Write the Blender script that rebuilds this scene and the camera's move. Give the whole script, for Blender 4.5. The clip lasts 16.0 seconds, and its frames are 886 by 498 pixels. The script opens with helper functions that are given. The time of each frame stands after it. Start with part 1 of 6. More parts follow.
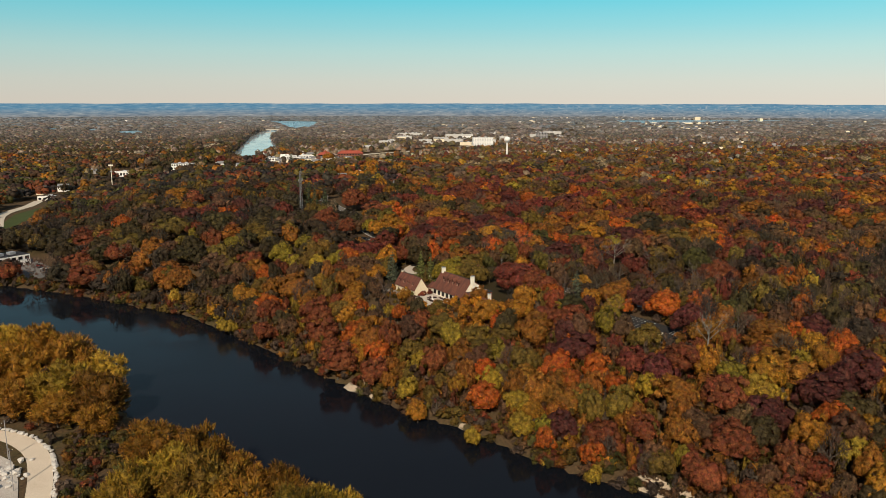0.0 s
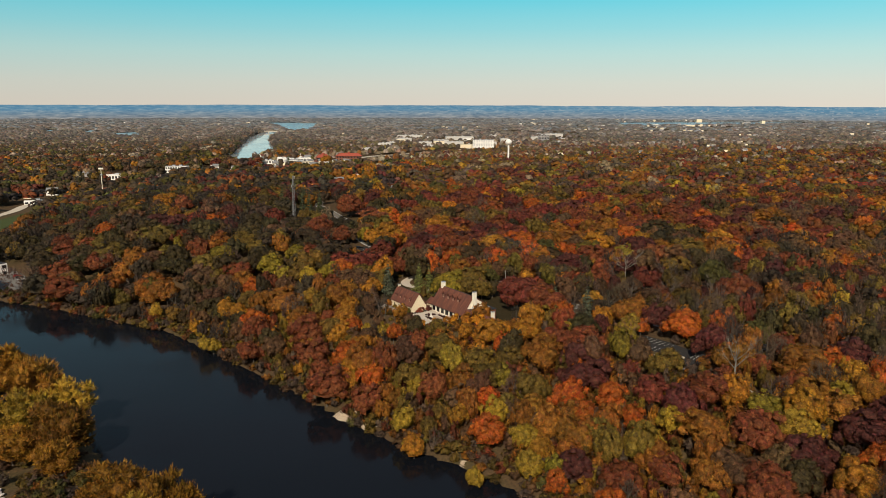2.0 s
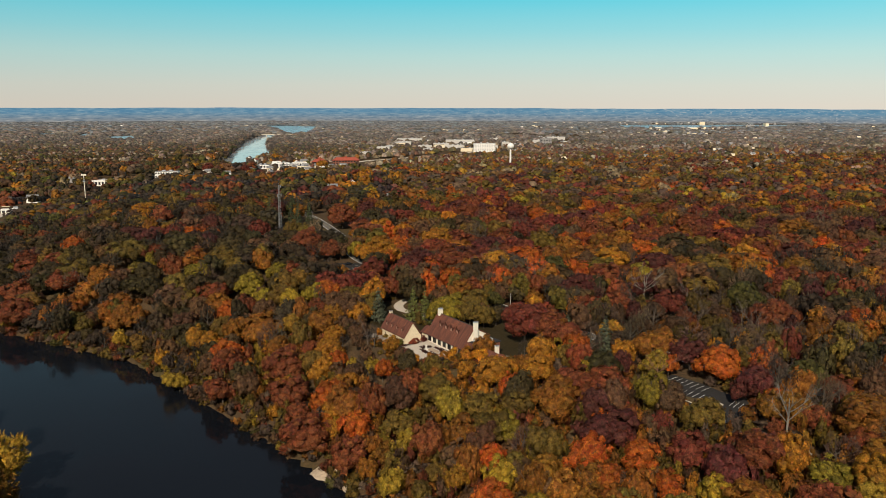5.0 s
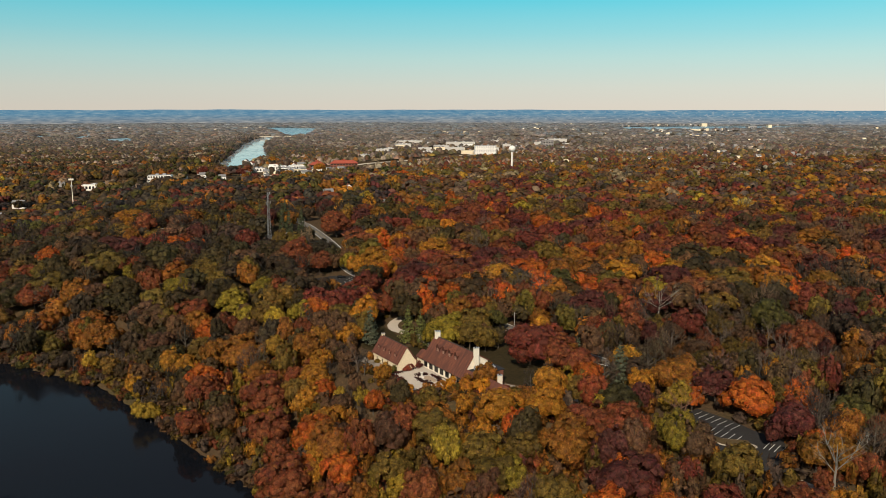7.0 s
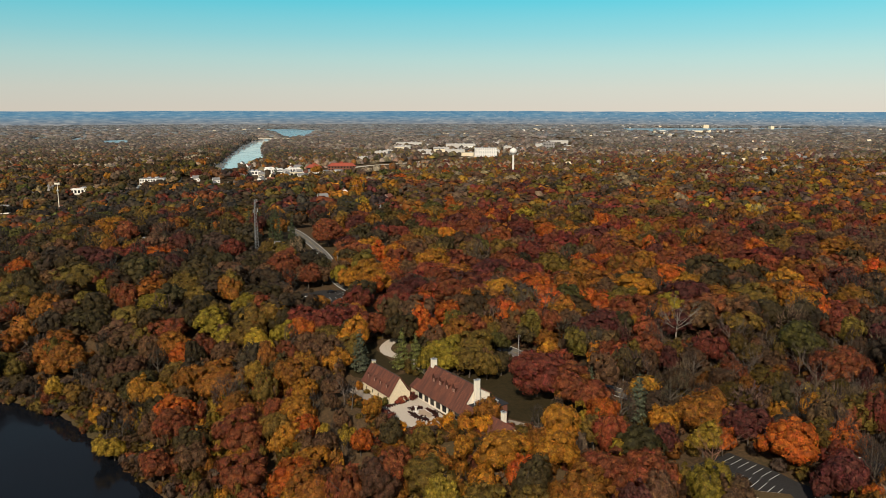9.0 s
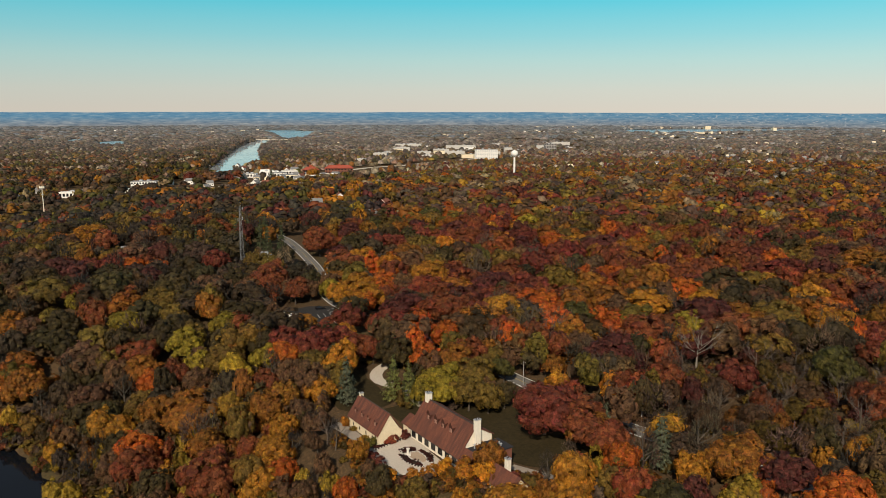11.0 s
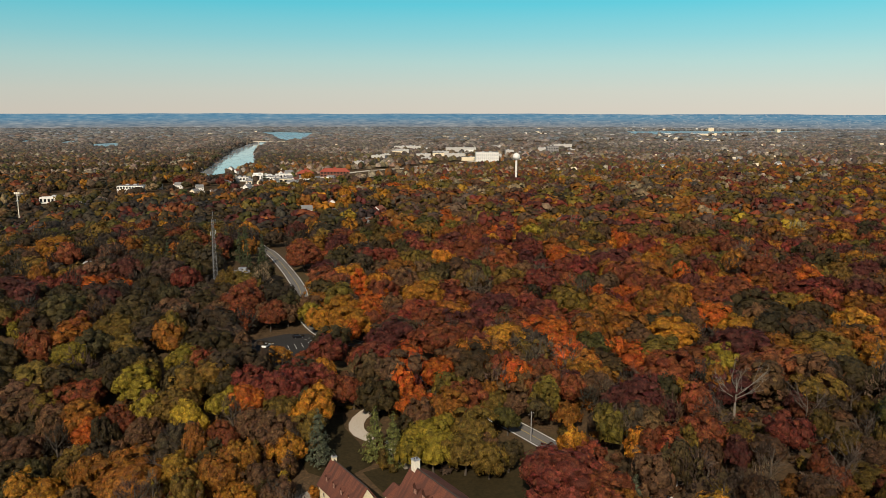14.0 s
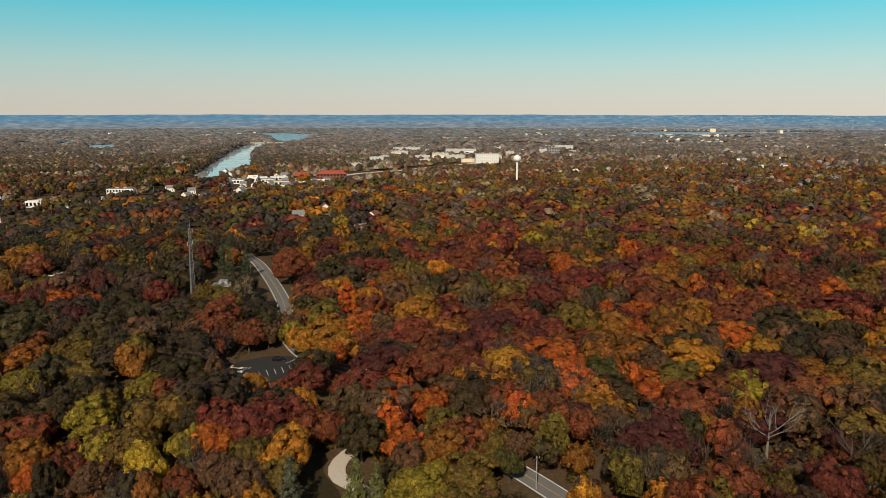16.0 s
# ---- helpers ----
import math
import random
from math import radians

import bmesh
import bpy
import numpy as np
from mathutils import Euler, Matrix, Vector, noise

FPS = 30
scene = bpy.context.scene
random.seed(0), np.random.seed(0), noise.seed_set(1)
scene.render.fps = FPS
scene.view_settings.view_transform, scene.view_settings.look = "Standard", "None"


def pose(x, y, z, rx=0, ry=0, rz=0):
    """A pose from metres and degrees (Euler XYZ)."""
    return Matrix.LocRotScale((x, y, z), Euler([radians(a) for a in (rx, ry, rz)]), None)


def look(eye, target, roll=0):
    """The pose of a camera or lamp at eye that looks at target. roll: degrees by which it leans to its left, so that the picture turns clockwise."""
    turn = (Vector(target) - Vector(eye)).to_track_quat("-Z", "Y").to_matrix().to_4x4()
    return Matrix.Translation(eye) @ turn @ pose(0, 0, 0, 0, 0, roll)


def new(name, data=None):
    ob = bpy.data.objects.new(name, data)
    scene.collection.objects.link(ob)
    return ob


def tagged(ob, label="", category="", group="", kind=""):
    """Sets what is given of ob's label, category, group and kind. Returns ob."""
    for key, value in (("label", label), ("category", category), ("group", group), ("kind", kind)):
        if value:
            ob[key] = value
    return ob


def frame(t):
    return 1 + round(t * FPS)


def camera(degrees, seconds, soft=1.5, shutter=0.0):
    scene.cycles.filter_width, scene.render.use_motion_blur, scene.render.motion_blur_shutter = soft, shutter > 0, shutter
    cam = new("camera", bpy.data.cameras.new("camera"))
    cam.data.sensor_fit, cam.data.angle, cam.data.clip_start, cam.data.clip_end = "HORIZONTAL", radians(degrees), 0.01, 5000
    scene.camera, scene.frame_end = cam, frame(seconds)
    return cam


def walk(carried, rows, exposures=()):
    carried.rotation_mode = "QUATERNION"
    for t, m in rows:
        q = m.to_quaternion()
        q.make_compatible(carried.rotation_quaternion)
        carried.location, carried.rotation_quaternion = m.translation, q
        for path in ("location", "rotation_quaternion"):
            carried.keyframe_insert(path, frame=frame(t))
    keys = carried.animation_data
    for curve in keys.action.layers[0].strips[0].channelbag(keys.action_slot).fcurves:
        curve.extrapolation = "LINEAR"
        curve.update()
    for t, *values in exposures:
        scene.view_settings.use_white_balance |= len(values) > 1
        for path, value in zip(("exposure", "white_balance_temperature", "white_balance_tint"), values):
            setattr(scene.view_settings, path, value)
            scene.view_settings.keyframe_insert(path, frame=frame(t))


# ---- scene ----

# The camera flies level over the river towards the far town.
cam = camera(60.0, 16.0, soft=0.62)
PATH = [
    (0, (0.0, 0.0, 89.7), (-0.044, 98.175, 70.684), 0.10),
    (1, (0.044, 13.089, 89.651), (-0.005, 111.287, 70.749), 0.15),
    (2, (0.245, 26.414, 89.61), (0.18, 124.633, 70.821), 0.17),
    (3, (0.601, 39.971, 89.579), (0.512, 138.212, 70.903), 0.17),
    (4, (1.088, 53.702, 89.569), (0.965, 151.964, 71.004), 0.15),
    (5, (1.659, 67.492, 89.606), (1.489, 165.774, 71.149), 0.12),
    (6, (2.265, 81.261, 89.705), (2.037, 179.562, 71.353), 0.08),
    (7, (2.856, 95.076, 89.852), (2.575, 193.395, 71.596), 0.05),
    (8, (3.384, 109.035, 90.02), (3.072, 207.37, 71.85), 0.04),
    (9, (3.861, 123.113, 90.185), (3.539, 221.461, 72.088), 0.05),
    (10, (4.358, 137.156, 90.315), (4.029, 235.517, 72.285), 0.08),
    (11, (4.937, 151.049, 90.389), (4.584, 249.421, 72.421), 0.09),
    (12, (5.601, 164.833, 90.405), (5.215, 263.216, 72.498), 0.10),
    (13, (6.343, 178.592, 90.368), (5.921, 276.985, 72.522), 0.10),
    (14, (7.157, 192.366, 90.282), (6.704, 290.77, 72.497), 0.09),
    (15, (8.043, 206.157, 90.145), (7.563, 304.573, 72.424), 0.07),
    (16, (9.002, 219.966, 89.959), (8.498, 318.393, 72.302), 0.05),
]
walk(cam, [(t, look(eye, target, roll)) for t, eye, target, roll in PATH], exposures=[(0, 0.0), (7, 0.0), (12, -0.06), (16, -0.08)])

# ---- world and sun ----
SUN_EL, SUN_AZ = 36.0, 190.0          # degrees; azimuth clockwise from +y
world = bpy.data.worlds.new("autumn_sky")
scene.world = world
world.use_nodes = True
wn, wl = world.node_tree.nodes, world.node_tree.links
wn.clear()
sky = wn.new("ShaderNodeTexSky")
sky.sky_type, sky.sun_disc = "NISHITA", False
sky.sun_elevation, sky.sun_rotation = radians(SUN_EL), radians(SUN_AZ)
sky.air_density, sky.dust_density, sky.ozone_density = 1.0, 1.2, 2.0
coord = wn.new("ShaderNodeTexCoord")
sep = wn.new("ShaderNodeSeparateXYZ")
ramp = wn.new("ShaderNodeValToRGB")
tint = wn.new("ShaderNodeMix")
tint.data_type, tint.blend_type = "RGBA", "MIX"
tint.inputs[0].default_value = 0.93
gain = wn.new("ShaderNodeVectorMath")
gain.operation = "SCALE"
gain.inputs[3].default_value = 10.0
back = wn.new("ShaderNodeBackground")
back.inputs[1].default_value = 0.111
wout = wn.new("ShaderNodeOutputWorld")
el = ramp.color_ramp.elements
el[0].position, el[0].color = 0.0, (0.67, 0.615, 0.525, 1)
el[1].position, el[1].color = 1.0, (0.15, 0.2, 0.28, 1)
for p, c in ((0.024, (0.61, 0.63, 0.555, 1)), (0.06, (0.44, 0.65, 0.62, 1)), (0.09, (0.265, 0.62, 0.66, 1)), (0.13, (0.10, 0.58, 0.69, 1)), (0.2, (0.15, 0.34, 0.42, 1)), (0.4, (0.165, 0.215, 0.275, 1))):
    e = el.new(p)
    e.color = c
wl.new(coord.outputs["Generated"], sep.inputs[0])
wl.new(sep.outputs[2], ramp.inputs[0])
wl.new(sky.outputs[0], tint.inputs[6])
wl.new(ramp.outputs[0], gain.inputs[0])
wl.new(gain.outputs[0], tint.inputs[7])
side = wn.new("ShaderNodeMapRange")
side.inputs["From Min"].default_value, side.inputs["From Max"].default_value = -0.6, 0.6
side.inputs["To Min"].default_value, side.inputs["To Max"].default_value = 0.87, 1.06
wl.new(sep.outputs[0], side.inputs["Value"])
deep = wn.new("ShaderNodeVectorMath")
deep.operation = "SCALE"
wl.new(tint.outputs[2], deep.inputs[0])
wl.new(side.outputs[0], deep.inputs[3])
wl.new(deep.outputs[0], back.inputs[0])
wl.new(back.outputs[0], wout.inputs[0])

sun = new("sun", bpy.data.lights.new("sun", "SUN"))
sun.data.energy, sun.data.angle, sun.data.color = 5.2, radians(0.6), (1.0, 0.86, 0.68)
az, sel = radians(SUN_AZ), radians(SUN_EL)
sun_dir = Vector((math.sin(az) * math.cos(sel), math.cos(az) * math.cos(sel), math.sin(sel)))
sun.matrix_world = look(sun_dir * 400, (0, 0, 0))



# ---- materials ----
def material(name, rough=0.8, spec=0.3):
    m = bpy.data.materials.new(name)
    m.use_nodes = True
    b = m.node_tree.nodes["Principled BSDF"]
    b.inputs["Roughness"].default_value = rough
    b.inputs["Specular IOR Level"].default_value = spec
    return m, m.node_tree.nodes, m.node_tree.links, b


def noise_tex(n, l, scale, detail=4.0, coords="Object", rough=0.6):
    c = n.new("ShaderNodeTexCoord")
    t = n.new("ShaderNodeTexNoise")
    t.inputs["Scale"].default_value, t.inputs["Detail"].default_value = scale, detail
    t.inputs["Roughness"].default_value = rough
    l.new(c.outputs[coords], t.inputs["Vector"])
    return t.outputs["Fac"]


def mix(n, l, fac, a, b, blend="MIX"):
    x = n.new("ShaderNodeMix")
    x.data_type, x.blend_type = "RGBA", blend
    for slot, v in ((0, fac), (6, a), (7, b)):
        if isinstance(v, bpy.types.NodeSocket):
            l.new(v, x.inputs[slot])
        elif slot == 0:
            x.inputs[0].default_value = v
        else:
            x.inputs[slot].default_value = (*v, 1)
    return x.outputs[2]


def steps(n, l, fac, stops):
    r = n.new("ShaderNodeValToRGB")
    e = r.color_ramp.elements
    e[0].position, e[0].color = stops[0][0], (*stops[0][1], 1)
    e[1].position, e[1].color = stops[-1][0], (*stops[-1][1], 1)
    for p, c in stops[1:-1]:
        e.new(p).color = (*c, 1)
    l.new(fac, r.inputs[0])
    return r.outputs[0]


def bump(n, l, b, fac, strength, distance):
    k = n.new("ShaderNodeBump")
    k.inputs["Strength"].default_value, k.inputs["Distance"].default_value = strength, distance
    l.new(fac, k.inputs["Height"])
    l.new(k.outputs[0], b.inputs["Normal"])


def surface(name, dark, light, scale=1.0, fine=12.0, rough=0.8, spec=0.3, relief=0.3, depth=0.03, metal=0.0):
    """A plain weathered surface: two scales of variation and a fine relief."""
    m, n, l, b = material(name, rough, spec)
    big, small = noise_tex(n, l, scale), noise_tex(n, l, fine, 6)
    c = mix(n, l, big, dark, light)
    c = mix(n, l, 0.35, c, steps(n, l, small, [(0.3, tuple(v * 0.6 for v in dark)), (0.7, tuple(min(1, v * 1.15) for v in light))]))
    l.new(c, b.inputs["Base Color"])
    b.inputs["Metallic"].default_value = metal
    if relief:
        bump(n, l, b, small, relief, depth)
    return m


def foliage(name, single, cut, grain=3.0):
    """Leaves: the tree's own colour, varied from clump to clump and leaf to leaf, with light passing through."""
    m, n, l, b = material(name, 0.62, 0.22)
    if single:
        src = n.new("ShaderNodeObjectInfo").outputs["Color"]
    else:
        a = n.new("ShaderNodeAttribute")
        a.attribute_name = "leaf_tint"
        src = a.outputs["Color"]
    isl = n.new("ShaderNodeNewGeometry").outputs["Random Per Island"]
    hue = n.new("ShaderNodeHueSaturation")
    h = n.new("ShaderNodeMapRange")
    h.inputs["To Min"].default_value, h.inputs["To Max"].default_value = (0.486, 0.517) if cut else (0.494, 0.508)
    v = n.new("ShaderNodeMapRange")
    v.inputs["To Min"].default_value, v.inputs["To Max"].default_value = (0.72, 1.45) if cut else (0.72, 1.3)
    w = n.new("ShaderNodeTexWhiteNoise")
    w.noise_dimensions = "1D"
    l.new(isl, w.inputs["W"])
    l.new(isl, h.inputs["Value"])
    l.new(w.outputs["Value"], v.inputs["Value"])
    l.new(h.outputs[0], hue.inputs["Hue"])
    l.new(v.outputs[0], hue.inputs["Value"])
    l.new(src, hue.inputs["Color"])
    pos = n.new("ShaderNodeNewGeometry").outputs["Position"]
    leafy = n.new("ShaderNodeTexNoise")
    leafy.inputs["Scale"].default_value, leafy.inputs["Detail"].default_value, leafy.inputs["Roughness"].default_value = grain, 3, 0.65
    l.new(pos, leafy.inputs["Vector"])
    spread = 1.0 if grain > 1 else 0.6
    shade = steps(n, l, leafy.outputs["Fac"], [(0.36, (1 - 0.5 * spread,) * 3), (0.5, (0.96, 0.95, 0.95)), (0.64, (1 + 0.42 * spread, 1 + 0.39 * spread, 1 + 0.33 * spread))])
    clump = n.new("ShaderNodeTexNoise")
    clump.inputs["Scale"].default_value, clump.inputs["Detail"].default_value, clump.inputs["Roughness"].default_value = grain * 0.22, 2, 0.55
    l.new(pos, clump.inputs["Vector"])
    tuft = steps(n, l, clump.outputs["Fac"], [(0.36, (0.6, 0.6, 0.62)), (0.5, (0.97, 0.97, 0.97)), (0.64, (1.32, 1.29, 1.2))])
    c = mix(n, l, 1.0, hue.outputs[0], mix(n, l, 1.0, shade, tuft, "MULTIPLY"), "MULTIPLY")
    l.new(c, b.inputs["Base Color"])
    bump(n, l, b, leafy.outputs["Fac"], 0.6 if grain > 1 else 0.4, min(1.2 / grain, 0.7))
    tr = n.new("ShaderNodeBsdfTranslucent")
    l.new(c, tr.inputs[0])
    ms = n.new("ShaderNodeMixShader")
    ms.inputs[0].default_value = 0.3
    l.new(b.outputs[0], ms.inputs[1])
    l.new(tr.outputs[0], ms.inputs[2])
    shaded = ms.outputs[0]
    if grain > 1:                               # gaps between the leaves of a spray
        gaps = n.new("ShaderNodeTexNoise")
        gaps.inputs["Scale"].default_value, gaps.inputs["Detail"].default_value = grain * 0.95, 2
        l.new(pos, gaps.inputs["Vector"])
        edge = n.new("ShaderNodeMath")
        edge.operation = "GREATER_THAN"
        edge.inputs[1].default_value = 0.455 if cut else 0.4
        l.new(gaps.outputs["Fac"], edge.inputs[0])
        hole = n.new("ShaderNodeBsdfTransparent")
        both = n.new("ShaderNodeMixShader")
        l.new(edge.outputs[0], both.inputs[0])
        l.new(hole.outputs[0], both.inputs[1])
        l.new(shaded, both.inputs[2])
        shaded = both.outputs[0]
    l.new(shaded, n["Material Output"].inputs[0])
    return m


M_LEAF, M_WOODS = foliage("leaves", True, True), foliage("woods_leaves", False, True, 2.0)
M_LEAF_CORE, M_WOODS_CORE = foliage("inner_leaves", True, False), foliage("woods_inner_leaves", False, False, 2.0)
M_FARLEAF, M_FARLEAF_CORE = foliage("far_leaves", False, True, 0.7), foliage("far_inner_leaves", False, False, 0.7)
M_BARK = surface("bark", (0.05, 0.04, 0.03), (0.12, 0.1, 0.08), 2, 20, 0.9, 0.1, 0.6, 0.05)
M_PALE_BARK = surface("pale_bark", (0.13, 0.115, 0.095), (0.25, 0.225, 0.19), 2, 20, 0.9, 0.1, 0.6, 0.05)


def ground_material():
    m, n, l, b = material("woodland_floor", 0.95, 0.1)
    patch, leaf = noise_tex(n, l, 0.03, 5), noise_tex(n, l, 1.2, 8)
    c = steps(n, l, patch, [(0.3, (0.05, 0.036, 0.02)), (0.5, (0.085, 0.055, 0.03)), (0.65, (0.06, 0.055, 0.022)), (0.8, (0.1, 0.07, 0.04))])
    c = mix(n, l, 0.5, c, steps(n, l, leaf, [(0.3, (0.02, 0.016, 0.01)), (0.55, (0.08, 0.05, 0.025)), (0.75, (0.2, 0.11, 0.05))]))
    l.new(c, b.inputs["Base Color"])
    bump(n, l, b, leaf, 0.6, 0.3)
    return m


M_GROUND = ground_material()
M_GRASS = surface("mown_grass", (0.03, 0.045, 0.014), (0.07, 0.085, 0.028), 0.05, 1.5, 0.95, 0.1, 0.4, 0.1)
# Grass colour darkened to carry the shade round the lodge.
M_LAWN = surface("leafy_lawn_with_shade", (0.016, 0.014, 0.006), (0.046, 0.033, 0.014), 0.15, 1.2, 0.95, 0.1, 0.4, 0.1)
M_DRYGRASS = surface("dry_leaf_strewn_grass", (0.06, 0.042, 0.02), (0.11, 0.075, 0.035), 0.2, 2.5, 0.95, 0.1, 0.4, 0.06)
M_ASPHALT = surface("asphalt", (0.022, 0.021, 0.021), (0.042, 0.04, 0.039), 0.2, 4, 0.95, 0.05, 0.2, 0.02)
M_ROAD = surface("worn_road", (0.11, 0.103, 0.096), (0.18, 0.17, 0.158), 0.12, 5, 0.95, 0.05, 0.2, 0.02)
M_CONCRETE = surface("pale_concrete", (0.4, 0.345, 0.27), (0.58, 0.51, 0.41), 0.15, 3, 0.85, 0.25, 0.2, 0.02)
M_PACKED = surface("packed_gravel", (0.2, 0.165, 0.13), (0.34, 0.29, 0.24), 0.2, 5, 0.95, 0.1, 0.4, 0.05)
M_PAVING = surface("buff_paving", (0.4, 0.345, 0.28), (0.54, 0.48, 0.4), 0.15, 2.5, 0.95, 0.1, 0.2, 0.02)
M_GRAVEL = surface("buff_gravel", (0.46, 0.37, 0.27), (0.68, 0.57, 0.44), 0.2, 6, 0.95, 0.1, 0.5, 0.06)
M_LINE = surface("white_line_paint", (0.5, 0.5, 0.48), (0.8, 0.8, 0.77), 1, 10, 0.7, 0.3, 0.1, 0.01)
M_ROCK = surface("pale_limestone", (0.28, 0.215, 0.15), (0.52, 0.42, 0.31), 0.5, 3, 0.95, 0.1, 0.9, 0.25)
M_RIPRAP = surface("riprap_stone", (0.34, 0.31, 0.28), (0.62, 0.58, 0.52), 0.6, 3, 0.95, 0.1, 0.9, 0.2)
M_WHITE = surface("white_building_paint", (0.62, 0.6, 0.56), (0.85, 0.82, 0.77), 0.1, 2, 0.7, 0.3, 0.1, 0.02)
M_PALEROOF = surface("weathered_pale_roof", (0.34, 0.32, 0.3), (0.56, 0.53, 0.49), 0.06, 1.5, 0.8, 0.3, 0.1, 0.02)
M_CREAM = surface("cream_stucco", (0.62, 0.52, 0.36), (0.78, 0.68, 0.5), 0.3, 6, 0.9, 0.2, 0.4, 0.03)
M_STONEWALL = surface("limestone_rubble", (0.5, 0.42, 0.28), (0.78, 0.68, 0.48), 1.2, 4, 0.9, 0.2, 0.7, 0.06)
M_BRICK = surface("dark_red_brick", (0.12, 0.05, 0.035), (0.22, 0.09, 0.06), 0.4, 8, 0.9, 0.2, 0.4, 0.02)
M_GREYWALL = surface("grey_wall", (0.2, 0.19, 0.19), (0.34, 0.32, 0.31), 0.1, 3, 0.9, 0.2, 0.3, 0.02)
M_GREYROOF = surface("grey_roof", (0.12, 0.12, 0.125), (0.24, 0.235, 0.23), 0.1, 3, 0.9, 0.2, 0.3, 0.02)
M_REDROOF = surface("red_tile_roof", (0.24, 0.05, 0.035), (0.36, 0.085, 0.05), 0.2, 3, 0.85, 0.2, 0.3, 0.03)
M_BLACKROOF = surface("black_membrane_roof", (0.012, 0.012, 0.014), (0.03, 0.03, 0.034), 0.3, 4, 0.8, 0.3, 0.2, 0.02)
M_SHINGLE = surface("brown_red_shingle", (0.13, 0.05, 0.035), (0.23, 0.095, 0.062), 0.35, 5, 0.9, 0.2, 0.5, 0.03)
M_STEEL = surface("galvanised_steel", (0.34, 0.34, 0.35), (0.55, 0.55, 0.56), 0.5, 5, 0.5, 0.5, 0.1, 0.01, 0.6)
M_TRIM = surface("white_trim", (0.66, 0.59, 0.47), (0.82, 0.76, 0.64), 1, 9, 0.7, 0.3, 0.1, 0.01)
M_DARKTRIM = surface("dark_wood_trim", (0.03, 0.022, 0.018), (0.07, 0.05, 0.04), 1, 9, 0.7, 0.3, 0.2, 0.01)


def glass_material():
    m, n, l, b = material("dark_window_glass", 0.06, 0.5)
    b.inputs["Base Color"].default_value = (0.012, 0.014, 0.017, 1)
    return m


M_GLASS = glass_material()


def water_material(name, base, rough, ripple, dist, spec):
    m, n, l, b = material(name, rough, spec)
    b.inputs["IOR"].default_value = 1.33
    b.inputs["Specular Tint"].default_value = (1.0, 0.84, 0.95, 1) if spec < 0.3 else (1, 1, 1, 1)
    big, small = noise_tex(n, l, 0.02, 3), noise_tex(n, l, 0.7, 4)
    l.new(mix(n, l, big, base, tuple(v * 1.5 for v in base)), b.inputs["Base Color"])
    calm = n.new("ShaderNodeMapRange")
    calm.inputs["From Min"].default_value, calm.inputs["From Max"].default_value = 0.38, 0.62
    calm.inputs["To Min"].default_value, calm.inputs["To Max"].default_value = rough * 0.4, rough * 2.4
    l.new(noise_tex(n, l, 0.035, 4), calm.inputs["Value"])
    l.new(calm.outputs[0], b.inputs["Roughness"])
    bump(n, l, b, small, ripple, dist)
    return m


M_RIVER = water_material("dark_river_water", (0.004, 0.005, 0.007), 0.08, 0.08, 0.05, 0.16)
# Far water: reflected sky is partly painted in as a pale base colour.
M_UPRIVER = water_material("sky_painted_river", (0.3, 0.33, 0.34), 0.06, 0.03, 0.03, 0.8)
M_LAKE = water_material("far_water", (0.16, 0.24, 0.28), 0.22, 0.05, 0.05, 0.8)


# ---- mesh helpers ----
def mesh_from(name, verts, faces, mats, index=None, smooth=False):
    me = bpy.data.meshes.new(name)
    me.from_pydata([tuple(v) for v in verts], [], [tuple(f) for f in faces])
    for m in mats if isinstance(mats, (list, tuple)) else [mats]:
        me.materials.append(m)
    if index is not None:
        me.polygons.foreach_set("material_index", np.asarray(index, np.int32))
    if smooth:
        me.polygons.foreach_set("use_smooth", np.ones(len(me.polygons), bool))
    me.update()
    return me


def thing(name, label, category, place=(0, 0, 0), turn=0.0, group="", kind=""):
    ob = new(name)
    ob.matrix_world = pose(*place, 0, 0, turn)
    return tagged(ob, label, category, group, kind)


def part(name, bm, mat, parent, label=""):
    me = bpy.data.meshes.new(name)
    bm.to_mesh(me)
    bm.free()
    me.materials.append(mat)
    ob = new(name, me)
    ob.parent = parent
    return tagged(ob, label)


def part_mesh(name, me, parent, label="", m=None):
    ob = new(name, me)
    ob.parent = parent
    if m is not None:
        ob.matrix_local = m
    return tagged(ob, label)


def box(bm, x0, y0, z0, x1, y1, z1, bev=0.0):
    r = bmesh.ops.create_cube(bm, size=1.0, matrix=Matrix.Translation(((x0 + x1) / 2, (y0 + y1) / 2, (z0 + z1) / 2)) @ Matrix.Diagonal((x1 - x0, y1 - y0, z1 - z0, 1)))
    if bev:
        edges = list({e for v in r["verts"] for e in v.link_edges})
        bmesh.ops.bevel(bm, geom=edges, offset=bev, segments=1, affect="EDGES", profile=0.5)
    return bm


def block(x0, y0, z0, x1, y1, z1, bev=0.0):
    return box(bmesh.new(), x0, y0, z0, x1, y1, z1, bev)


